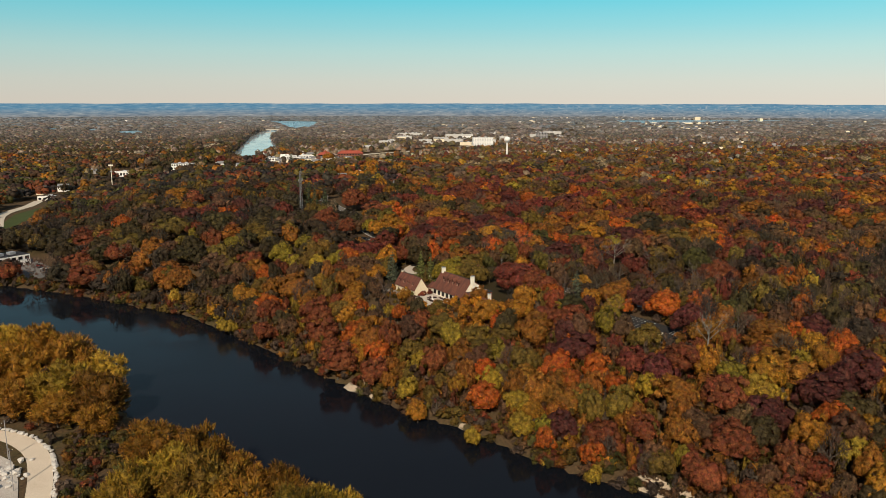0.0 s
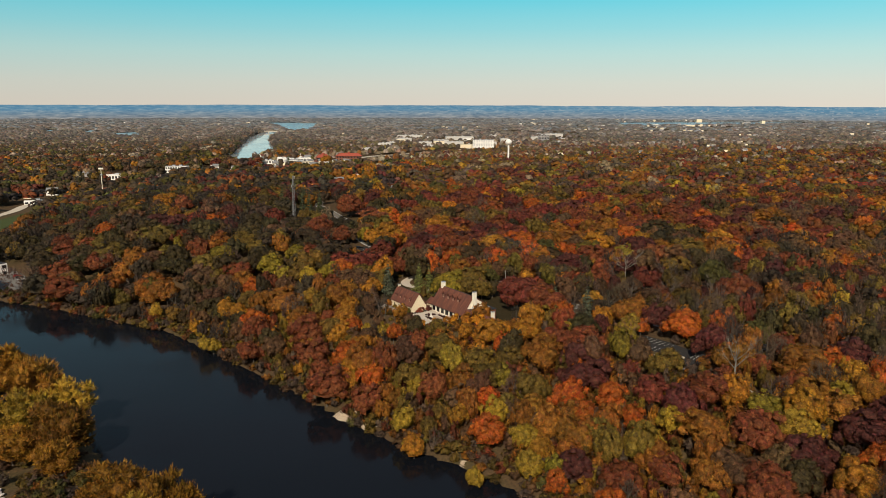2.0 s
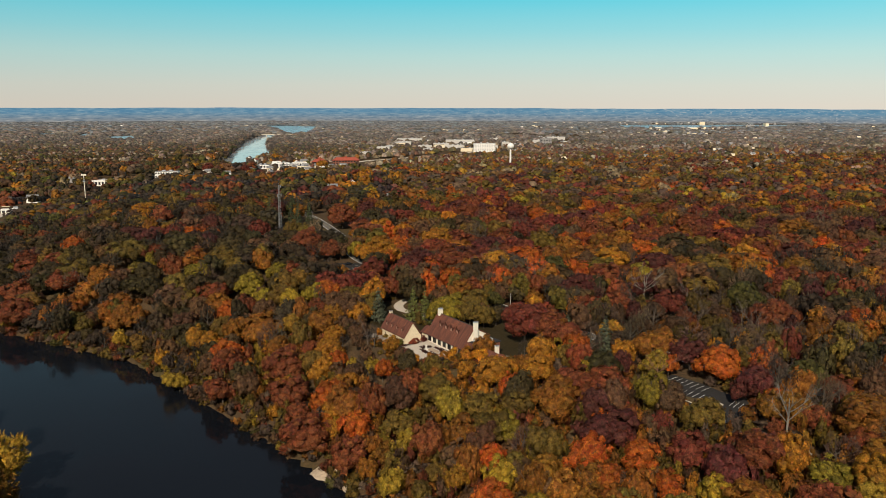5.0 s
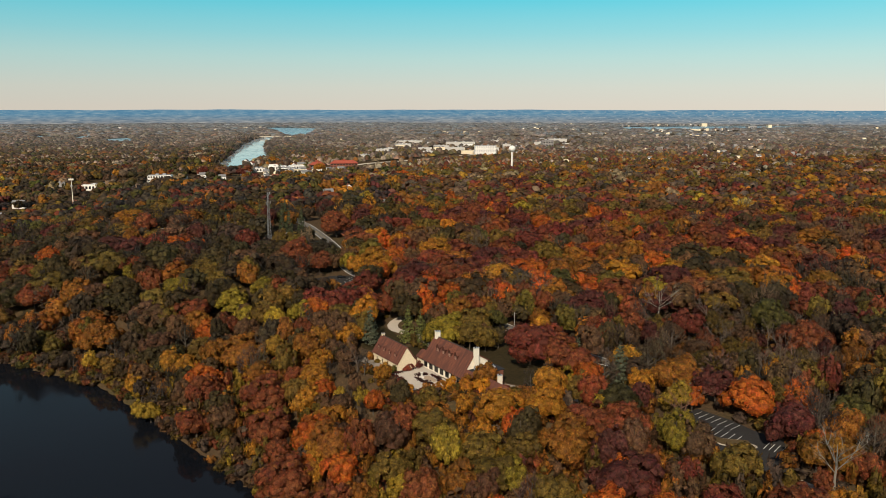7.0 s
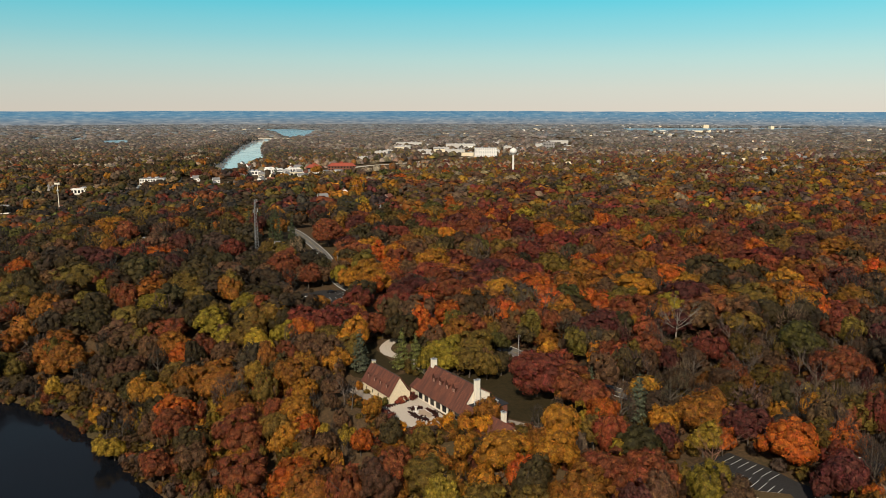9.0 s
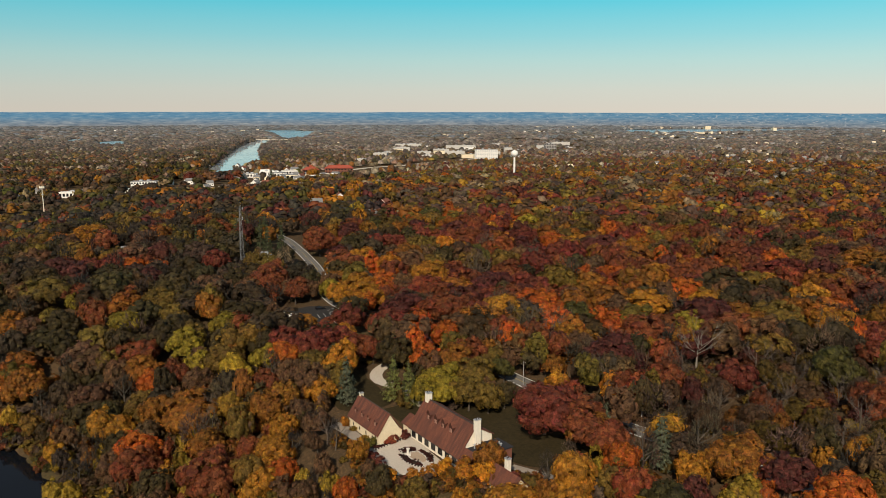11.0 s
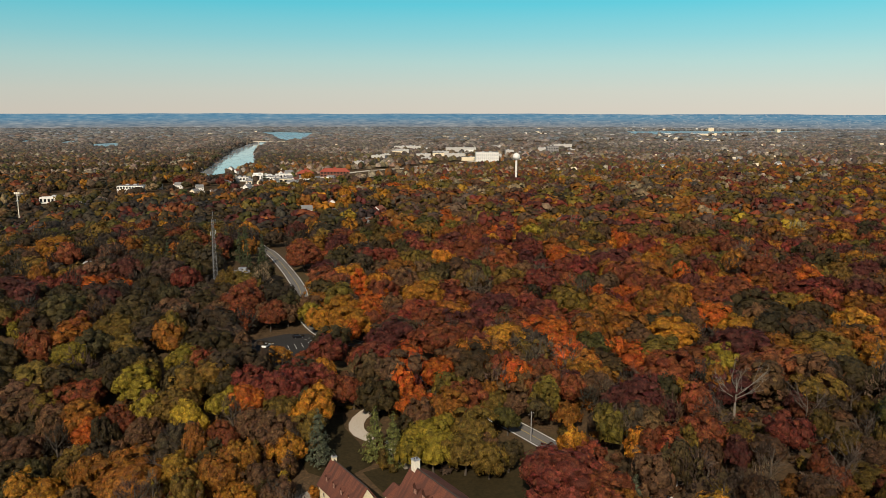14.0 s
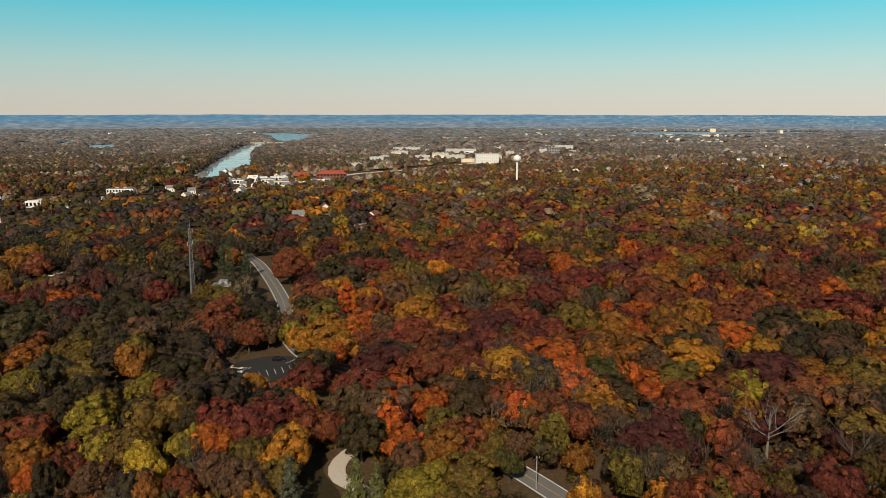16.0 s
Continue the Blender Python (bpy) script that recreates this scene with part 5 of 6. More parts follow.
def window_unit(parent, x, y, z, w, h, face=-1, mullions=2, name="window"):
    """A window in a wall that faces -y (or +y): frame, panes and sill."""
    fr = bmesh.new()
    t = 0.09
    for a, b, c, d in ((-w / 2, w / 2, 0, t), (-w / 2, w / 2, h - t, h), (-w / 2, -w / 2 + t, t, h - t), (w / 2 - t, w / 2, t, h - t)):
        box(fr, x + a, y - 0.06, z + c, x + b, y + 0.06, z + d)
    for k in range(1, mullions):
        m = -w / 2 + w * k / mullions
        box(fr, x + m - 0.04, y - 0.05, z + t, x + m + 0.04, y + 0.05, z + h - t)
    f = part(name, fr, M_DARKTRIM, parent, "dark-framed casement window")
    for k in range(mullions):
        a, b = -w / 2 + w * k / mullions, -w / 2 + w * (k + 1) / mullions
        part("pane", block(x + a + 0.05, y - 0.015, z + t, x + b - 0.05, y + 0.015, z + h - t), M_GLASS, f)
    part("sill", block(x - w / 2 - 0.1, y - 0.22 if face < 0 else y - 0.1, z - 0.12, x + w / 2 + 0.1, y + 0.1 if face < 0 else y + 0.22, z), M_TRIM, f)
    return f


def pierced_wall(x0, x1, y0, y1, z0, z1, holes):
    """A straight wall along x with real openings: holes of (x, width, sill, head)."""
    bm = bmesh.new()
    at = x0
    for x, w, s, h in sorted(holes):
        box(bm, at, y0, z0, x - w / 2, y1, z1)
        box(bm, x - w / 2, y0, z0, x + w / 2, y1, s)
        box(bm, x - w / 2, y0, h, x + w / 2, y1, z1)
        at = x + w / 2
    box(bm, at, y0, z0, x1, y1, z1)
    return bm


def chimney(parent, x, y, z0, z1, wx, wy, shoulder=0.0, mat=None):
    bm = block(x - wx / 2, y - wy / 2, z0, x + wx / 2, y + wy / 2, z1, 0.04)
    if shoulder:
        box(bm, x - wx / 2 - 0.02, y - wy / 2 - shoulder, z0, x + wx / 2 - 0.1, y + wy / 2 + shoulder, z0 + 4.2, 0.3)
    c = part("chimney", bm, mat or M_TRIM, parent, "white rendered chimney stack")
    part("cap", block(x - wx / 2 - 0.12, y - wy / 2 - 0.12, z1, x + wx / 2 + 0.12, y + wy / 2 + 0.12, z1 + 0.16, 0.03), M_STEEL, c)
    for k in (-1, 1):
        part("flue", tube(bmesh.new(), [(x, y + k * wy * 0.22, z1 + 0.1), (x, y + k * wy * 0.22, z1 + 0.45)], [0.18, 0.16], 8), M_DARKTRIM, c)
    return c


M_LOUVRE = surface("faded_louvre_paint", (0.3, 0.16, 0.12), (0.42, 0.25, 0.19), 1, 9, 0.8, 0.2, 0.2, 0.01)


def dormer(parent, x, y, z, w, h, depth, mat):
    """A small gabled roof dormer with a louvred front, facing -y."""
    bm = bmesh.new()
    pts = [(-w / 2, 0), (w / 2, 0), (w / 2, h * 0.6), (0, h), (-w / 2, h * 0.6)]
    a, b = [bm.verts.new((x + p, y, z + q)) for p, q in pts], [bm.verts.new((x + p, y + depth, z + q)) for p, q in pts]
    bm.faces.new(a), bm.faces.new(b[::-1])
    for i in range(5):
        bm.faces.new((a[i], b[i], b[(i + 1) % 5], a[(i + 1) % 5]))
    bmesh.ops.recalc_face_normals(bm, faces=bm.faces[:])
    d = part("dormer", bm, mat, parent, "small gabled dormer")
    for s in (-1, 1):
        part("dormer_roof", slab([(x, y - 0.15, z + h), (x, y + depth, z + h), (x + s * (w / 2 + 0.12), y + depth, z + h * 0.55), (x + s * (w / 2 + 0.12), y - 0.15, z + h * 0.55)], 0.07), M_ROOF, d)
    for k in range(4):
        part("louvre", block(x - w * 0.3, y - 0.06, z + 0.25 + k * 0.28, x + w * 0.3, y + 0.02, z + 0.39 + k * 0.28), M_LOUVRE, d)
    return d


def lodge():
    top = thing("lodge", "cream stucco lodge with a steep brown-red shingle roof", "house", (*LODGE, SITE), TURN)
    L, H, E, R, B = 11.75, 5.3, 3.5, 10.5, 7.3
    xs = [-10.2 + 3.3 * k for k in range(7)]
    part("front_wall", pierced_wall(-L, L, -H, -H + 0.35, -1, E, [(x, 2.2, 0.6, 2.6) for x in xs]), M_TRIM, top)
    part("back_wall", pierced_wall(-L, L, H - 0.35, H, -1, B, [(x, 1.4, 0.9, 2.4) for x in xs[::2]]), M_CREAM, top)
    for x in (-L, L - 0.35):
        part("gable_wall", gable_wall(x, H - 0.36, E, R - 0.25, 0.35, -1, B), M_TRIM if x > 0 else M_CREAM, top)
    part("floor", block(-L + 0.4, -H + 0.4, 0.1, L - 0.4, H - 0.4, 0.3), M_DARKTRIM, top)
    for x in xs:
        window_unit(top, x, -H + 0.12, 0.6, 2.2, 2.0)
    for x in xs[::2]:
        window_unit(top, x, H - 0.2, 0.9, 1.4, 1.5, 1)
    k = (R - E) / H
    q = (R - B) / H
    for y0, z0 in ((-H - 0.4, E - 0.4 * k), (H + 0.4, B - 0.4 * q)):
        part("roof", slab([(-L - 0.4, y0, z0), (L + 0.3, y0, z0), (L + 0.3, 0, R), (-L - 0.4, 0, R)], 0.22), M_ROOF, top, "weathered brown-red shingle slope")
    part("ridge_cap", block(-L - 0.4, -0.16, R + 0.1, L + 0.3, 0.16, R + 0.36, 0.05), M_DARKTRIM, top)
    part("gutter", tube(bmesh.new(), [(-L - 0.4, -H - 0.48, E - 0.55), (L + 0.3, -H - 0.48, E - 0.55)], [0.1, 0.1], 6), M_DARKTRIM, top)
    for x in (-6.2, -2.6, 1.0, 4.6):
        dormer(top, x, -2.9, R - k * 2.9 + 0.1, 1.8, 3.0, 2.2, M_CHEEK)
    chimney(top, -10.6, 0.0, 8.6, 12.6, 1.5, 1.5)
    chimney(top, L + 0.62, 0.0, -0.6, 12.6, 1.0, 1.7, 0.4)


def annex():
    top = thing("annex", "low cream stone annex with shingle roof and arched door", "house", (*ANNEX, SITE), TURN)
    L, H, E, R = 8.8, 3.7, 3.3, 8.5
    xs = (-6.2, -2.4, 1.4, 5.2)
    part("front_wall", pierced_wall(-L, L, -H, -H + 0.4, -1, E, [(x, 0.9, 0.8, 2.0) for x in xs]), M_STONEWALL, top)
    part("back_wall", block(-L, H - 0.4, -1, L, H, E), M_STONEWALL, top)
    part("gable_wall", gable_wall(-L, H - 0.41, E, R - 0.25, 0.4, -1), M_STONEWALL, top)
    part("gable_wall", gable_wall(L - 0.4, H - 0.41, E, R - 0.25, 0.4, -1), M_STONEWALL, top, "pale limestone gable")
    for x in xs:
        window_unit(top, x, -H + 0.2, 0.8, 0.9, 1.2, -1, 2)
    arch = bmesh.new()
    pts = [(-0.75, 0.0), (0.75, 0.0), (0.75, 1.7)] + [(0.75 * math.cos(a * math.pi / 8), 1.7 + 0.8 * math.sin(a * math.pi / 8)) for a in range(1, 8)] + [(-0.75, 1.7)]
    a, b = [arch.verts.new((L - 0.02, 0.4 + y, z)) for y, z in pts], [arch.verts.new((L + 0.06, 0.4 + y, z)) for y, z in pts]
    arch.faces.new(a[::-1]), arch.faces.new(b)
    for i in range(len(pts)):
        arch.faces.new((a[i], a[(i + 1) % len(pts)], b[(i + 1) % len(pts)], b[i]))
    bmesh.ops.recalc_face_normals(arch, faces=arch.faces[:])
    door = part("arched_door", arch, M_BRICK, top, "dark red arched plank door")
    part("handle", block(L + 0.06, 0.85, 1.0, L + 0.14, 0.95, 1.2), M_STEEL, door)
    k = (R - E) / H
    for s in (-1, 1):
        part("roof", slab([(-L - 0.3, s * (H + 0.35), E - 0.35 * k), (L + 0.15, s * (H + 0.35), E - 0.35 * k), (L + 0.15, 0, R), (-L - 0.3, 0, R)], 0.2), M_ROOF, top, "weathered brown-red shingle slope")
    part("ridge_cap", block(-L - 0.3, -0.14, R + 0.1, L + 0.15, 0.14, R + 0.32, 0.05), M_DARKTRIM, top)
    for x in (-6.0, -2.2, 1.6, 5.4):
        dormer(top, x, -2.9, R - k * 2.9 + 0.1, 1.15, 2.1, 1.5, M_CHEEK)
    chimney(top, -8.2, 0.2, 6.5, 9.3, 1.0, 1.0, 0, M_STONEWALL)


def link():
    top = thing("link_passage", "low shingled passage joining annex and lodge", "house", (*LODGE, SITE), TURN)
    part("wall", block(-17.2, -4.4, -1, -11.8, 0.4, 2.6), M_CREAM, top)
    for s, (y0, y1) in ((-1, (-5.0, -2.0)), (1, (1.0, -2.0))):
        part("roof", slab([(-17.4, y0, 2.4), (-11.78, y0, 2.4), (-11.78, y1, 4.6), (-17.4, y1, 4.6)], 0.18), M_ROOF, top)
    part("porch_post", block(-12.4, -5.5, -0.2, -12.15, -5.25, 3.0), M_TRIM, top)


def east_wing():
    top = thing("east_wing", "low wing with black flat roofs and shingle slopes", "house", (*LODGE, SITE), TURN)
    part("front_block", block(12.75, -3.4, -1, 16.6, 0.78, 5.6, 0.05), M_BRICK, top)
    part("flat_roof", block(12.7, -3.5, 5.6, 16.7, 0.7, 5.8, 0.04), M_BLACKROOF, top, "black membrane flat roof")
    part("rear_block", block(12.8, 0.8, -1, 19.0, 6.2, 6.0, 0.05), M_BRICK, top)
    part("flat_roof", block(12.75, 0.85, 6.0, 19.3, 6.5, 6.25, 0.04), M_BLACKROOF, top, "black membrane flat roof")
    part("long_wall", block(16.62, -4.6, -1, 32.0, 0.76, 2.2), M_STONEWALL, top)
    part("gable_wall", gable_wall(31.7, 2.67, 2.2, 4.9, 0.3, 2.1), M_STONEWALL, top).location.y = -1.9
    for y0 in (-5.2, 1.4):
        part("roof", slab([(16.7, y0, 1.75), (32.4, y0, 1.75), (32.4, -1.9, 5.2), (16.7, -1.9, 5.2)], 0.15), M_ROOF, top)
    part("roof", slab([(11.9, -6.3, 2.2), (16.65, -6.3, 2.2), (16.65, -3.5, 5.75), (11.9, -3.5, 5.75)], 0.15), M_ROOF, top)
    part("porch_wall", block(12.1, -5.9, -1, 16.6, -4.9, 2.5), M_TRIM, top)
    for x, y in ((14.0, -2.0), (15.2, -1.2), (16.2, 4.2), (17.2, 4.0)):
        v = part("roof_vent", tube(bmesh.new(), [(x, y, 5.7), (x, y, 6.7), (x, y, 6.85)], [0.16, 0.16, 0.26], 10), M_STEEL, top, "galvanised roof vent")
        part("hood", tube(bmesh.new(), [(x, y, 6.85), (x, y, 7.1)], [0.34, 0.1], 10), M_STEEL, v)
    chimney(top, 25.5, -0.4, 1.0, 7.2, 1.3, 1.1)
    for x in (19.5, 22.5):
        window_unit(top, x, -4.62, 0.7, 1.6, 1.2)


lodge(), annex(), link(), east_wing()

# ---- courtyard planting ----
M_BED = surface("dark_mulch", (0.02, 0.015, 0.012), (0.05, 0.035, 0.025), 1, 8, 0.95, 0.1, 0.6, 0.06)
M_SAND = surface("buff_sand", (0.3, 0.22, 0.15), (0.42, 0.33, 0.24), 0.6, 6, 0.95, 0.1, 0.3, 0.03)


def part_free(bm, mat):
    me = bpy.data.meshes.new("gravel_bed")
    bm.to_mesh(me)
    bm.free()
    me.materials.append(mat)
    return me


M_STATUARY = surface("pale_cast_stone", (0.55, 0.52, 0.46), (0.75, 0.72, 0.65), 1, 8, 0.85, 0.2, 0.3, 0.02)


def flower_bed(outline, label):
    top = thing("flower_bed", label, "flower bed", (0, 0, SITE), 0, "courtyard beds")
    part("soil", prism(bmesh.new(), outline, 0.2, 0.5), M_BED, top)
    n = len(outline)
    per = [(Vector((*outline[i], 0)), Vector((*outline[(i + 1) % n], 0))) for i in range(n)]
    kerb = bmesh.new()
    box(kerb, -0.24, -0.16, 0.2, 0.24, 0.16, 0.62, 0.05)
    me = bpy.data.meshes.new("edging_stone")
    kerb.to_mesh(me)
    kerb.free()
    me.materials.append(M_RIPRAP)
    for a, b in per:
        k = max(1, int((b - a).length / 0.9))
        for j in range(k):
            p = a + (b - a) * ((j + 0.5) / k)
            part_mesh("edging_stone", me, top, "", pose(p.x, p.y, 0, 0, 0, random.uniform(0, 90)))
    xs, ys = [p[0] for p in outline], [p[1] for p in outline]
    px, py = r_a.uniform(min(xs), max(xs), 60), r_a.uniform(min(ys), max(ys), 60)
    ok = inside(px, py, outline)
    v, f, c, leafy = grow(T_BUSH, px[ok], py[ok], np.full(ok.sum(), 0.4), r_a.uniform(0.6, 1.1, ok.sum()), r_a.uniform(0.35, 0.7, ok.sum()), PALETTE[[NAMES.index("maroon")] * ok.sum()] * r_a.uniform(0.3, 0.9, (ok.sum(), 1)), r_a)
    part_mesh("planting", raw_mesh("planting", v, f, M_WOODS, c, M_WOODS_CORE, leafy), top)


def ring_bed(cx, cy, r0, r1, a0, a1, turn=0.0, squash=0.62, n=12):
    pts = [(r1 * math.cos(a), r1 * math.sin(a)) for a in np.linspace(a0, a1, n)] + [(r0 * math.cos(a), r0 * math.sin(a)) for a in np.linspace(a1, a0, n)]
    c, s = math.cos(turn), math.sin(turn)
    return [(cx + x * c - y * squash * s, cy + x * s + y * squash * c) for x, y in pts]


TU = radians(TURN)
flower_bed(ring_bed(-2.6, 341.0, 3.6, 6.2, 0.45, 2.1, TU), "curved dark mulch bed edged with pale stones")
flower_bed(ring_bed(-2.6, 341.0, 3.6, 6.2, 2.5, 3.7, TU), "curved dark mulch bed edged with pale stones")
flower_bed(ring_bed(-2.6, 341.0, 3.0, 6.4, 4.1, 5.9, TU), "curved dark mulch bed edged with pale stones")
flower_bed([(-13.8, 345.2), (-8.8, 350.2), (-9.6, 351.2), (-14.6, 346.4)], "planted bed along the annex gable")
flower_bed([(-8.2, 350.4), (-5.0, 354.6), (-6.4, 355.6), (-9.2, 351.8)], "planted bed beside the lodge entrance")


def pedestal(x, y):
    top = thing("sundial", "pale stone pedestal sundial in the courtyard", "sundial", (x, y, SITE + 0.3))
    part("base", block(-0.8, -0.8, 0, 0.8, 0.8, 0.3, 0.06), M_STATUARY, top)
    part("shaft", tube(bmesh.new(), [(0, 0, 0.28), (0, 0, 0.5), (0, 0, 1.5), (0, 0, 1.75)], [0.55, 0.4, 0.3, 0.5], 10), M_STATUARY, top)
    part("plate", tube(bmesh.new(), [(0, 0, 1.74), (0, 0, 1.86)], [0.55, 0.55], 14), M_STATUARY, top)


tagged(new("gravel_bed", part_free(tube(bmesh.new(), [(-2.6, 341.0, SITE + 0.28), (-2.6, 341.0, SITE + 0.36)], [3.3, 3.2], 20), M_SAND)), "round buff gravel bed in the courtyard", "gravel bed", kind="structure")
pedestal(-5.0, 342.4)


def shrub(kind, x, y, d, h, label):
    ob = thing("shrub", label, "shrub", (x, y, hz(x, y) - 0.1), r_a.uniform(0, 360), "shrubs round the lodge")
    c = part_mesh("leaves", SHRUB_MESH[int(r_a.integers(0, 3))], ob, "", Matrix.Diagonal((d, d, h, 1)))
    c.color = (*COLOURS[kind], 1)
    part("stem", tube(bmesh.new(), [(0, 0, 0), (0, 0, 0.6 * h)], [0.08, 0.03], 5), M_BARK, ob)


SHRUB_MESH = [raw_mesh("leaves", t[0], t[1], M_LEAF, None, M_LEAF_CORE, leaf_faces(t)) for t in (broad_crown(700 + i, 10, 420, low=0.0, size=0.2, spray=0.045) for i in range(3))]
for kind, x, y, d, h in (("green", -14.6, 349.6, 3.4, 2.6), ("crimson", -10.2, 350.2, 4.2, 2.8), ("maroon", -6.4, 353.4, 3.6, 2.6), ("olive", -17.5, 352.5, 2.4, 1.8), ("olive", -21.5, 358.5, 2.4, 1.8), ("amber", -24.0, 362.0, 3.2, 3.2),
                         ("maroon", -12.6, 335.5, 4.5, 3.0), ("maroon", -14.6, 340.0, 4.0, 2.8), ("umber", -10.5, 332.0, 3.6, 2.6), ("green", -16.0, 347.6, 3.6, 3.0), ("amber", -16.8, 339.0, 3.5, 3.4), ("olive", -14.2, 333.5, 3.5, 3.2), ("amber", -20.5, 347.0, 3.0, 2.8), ("gold", -9.0, 328.0, 4.0, 4.2), ("amber", -2.5, 327.0, 4.2, 4.4), ("gold", 4.5, 331.0, 4.6, 5.2), ("amber", 9.5, 327.5, 6.0, 6.4), ("gold", 14.5, 326.5, 6.5, 6.5), ("amber", 1.0, 329.0, 4.2, 4.6), ("maroon", 21.0, 324.0, 5.0, 5.0)):
    shrub(kind, x, y, d, h, {"crimson": "crimson burning bush", "umber": "dark umber-leaved shrub", "maroon": "dark maroon shrub", "green": "clipped green shrub"}.get(kind, "amber-leaved shrub") + " beside the courtyard")


def round_bed(x, y):
    top = thing("stone_planter", "round dark red fieldstone bed with a small post", "planter", (x, y, hz(x, y) + 0.1))
    for k in range(14):
        a = k * math.tau / 14
        bm = bmesh.new()
        bmesh.ops.create_icosphere(bm, subdivisions=1, radius=0.42, matrix=Matrix.Translation((1.9 * math.cos(a), 1.4 * math.sin(a), 0.2)) @ Matrix.Diagonal((1, 1, 0.7, 1)))
        part("stone", bm, M_BRICK, top)
    part("soil", tube(bmesh.new(), [(0, 0, 0), (0, 0, 0.35)], [1.7, 1.5], 14), M_BED, top)
    part("post", tube(bmesh.new(), [(0, 0, 0.3), (0, 0, 2.2), (0, 0, 2.4)], [0.12, 0.1, 0.22], 8), M_STEEL, top)


round_bed(-31.4, 399.2)

# ---- the town beyond ----
def flat_building(name, label, x, y, w, d, h, turn, wall, roof, storeys=1, bays=0, category="building", glass=None):
    """A flat-roofed building: walls, parapet roof, and its windows one by one."""
    z = hz(x, y)
    top = thing(name, label, category, (x, y, z - 0.3), turn)
    part("wall", block(-w / 2, -d / 2, 0, w / 2, d / 2, h, 0.1), wall, top)
    part("roof", block(-w / 2 + 0.4, -d / 2 + 0.4, h, w / 2 - 0.4, d / 2 - 0.4, h + 0.35), roof, top)
    for a in range(2 if w > 20 else 1):
        part("roof_unit", block(-w * 0.2 + a * w * 0.3, -2, h + 0.35, -w * 0.2 + a * w * 0.3 + 4, 2, h + 2.0, 0.1), M_STEEL, top, "grey rooftop plant box")
    if bays:
        sw, sh = w / bays, h / storeys
        me = bpy.data.meshes.new("window")
        bm = block(-sw * 0.3, -0.12, 0, sw * 0.3, 0.06, sh * 0.5)
        bm.to_mesh(me)
        bm.free()
        me.materials.append(glass or M_GLASS)
        for s in range(storeys):
            for b in range(bays):
                part_mesh("window", me, top, "", pose(-w / 2 + sw * (b + 0.5), -d / 2 - 0.01, s * sh + sh * 0.3))
    return top


def small_house(x, y, w, d, h, turn, wall, roof, label):
    z = hz(x, y)
    top = thing("house", label, "house", (x, y, z - 0.2), turn, "houses of the town")
    part("wall", block(-w / 2, -d / 2, 0, w / 2, d / 2, h), wall, top)
    for q in (-w / 2, w / 2 - 0.3):
        part("gable_wall", gable_wall(q, d / 2 - 0.01, h, h + d * 0.4, 0.3, h - 0.1), wall, top)
    for s in (-1, 1):
        part("roof", slab([(-w / 2 - 0.4, s * (d / 2 + 0.4), h - 0.32), (w / 2 + 0.4, s * (d / 2 + 0.4), h - 0.32), (w / 2 + 0.4, 0, h + d * 0.4), (-w / 2 - 0.4, 0, h + d * 0.4)], 0.2), roof, top)
    for q in (-0.28, 0.28):
        part("window", block(q * w - 0.6, -d / 2 - 0.05, h * 0.35, q * w + 0.6, -d / 2 + 0.1, h * 0.35 + 1.4), M_GLASS, top)
    part("door", block(-0.5, -d / 2 - 0.05, 0.1, 0.5, -d / 2 + 0.1, 2.2), M_DARKTRIM, top)
    part("chimney", block(w * 0.2, 0.3, h, w * 0.2 + 0.7, 1.0, h + d * 0.4 + 0.9), M_BRICK, top)
    return top


flat_building("apartment_block", "tall white apartment block above the trees", 88, 1745, 46, 18, 23, 4, M_WHITE, M_GREYROOF, 8, 12, glass=M_STEEL)
flat_building("brick_tower", "dark brown brick office block", 258, 2030, 28, 18, 22, 0, M_GREYWALL, M_GREYROOF, 6, 7)
flat_building("school", "long low white-roofed school", -436, 1067, 40, 18, 7, 12, M_WHITE, M_WHITE, 1, 10)
flat_building("school_hall", "low white-roofed hall beside the school", -405, 1102, 30, 16, 6, 12, M_WHITE, M_WHITE, 1, 8)
flat_building("office", "two-storey white office with dark window bays", -398, 1175, 32, 16, 9.5, 8, M_WHITE, M_GREYROOF, 2, 9)
flat_building("depot", "low white depot beside the main road", -412, 812, 36, 8, 4, 28, M_WHITE, M_WHITE, 1, 8)
flat_building("riverside_hall", "white hall with a dark flat roof on the riverbank", -284, 486, 26, 14, 8, 58, M_WHITE, M_BLACKROOF, 2, 6)
flat_building("pump_house", "small flat-roofed grey service building", -97, 576, 11, 7, 3.2, 8, M_GREYWALL, M_GREYROOF, 1, 3)
flat_building("pavilion", "white-roofed pavilion among the trees", -180, 588, 17, 9, 4.6, 10, M_WHITE, M_WHITE, 2, 3)


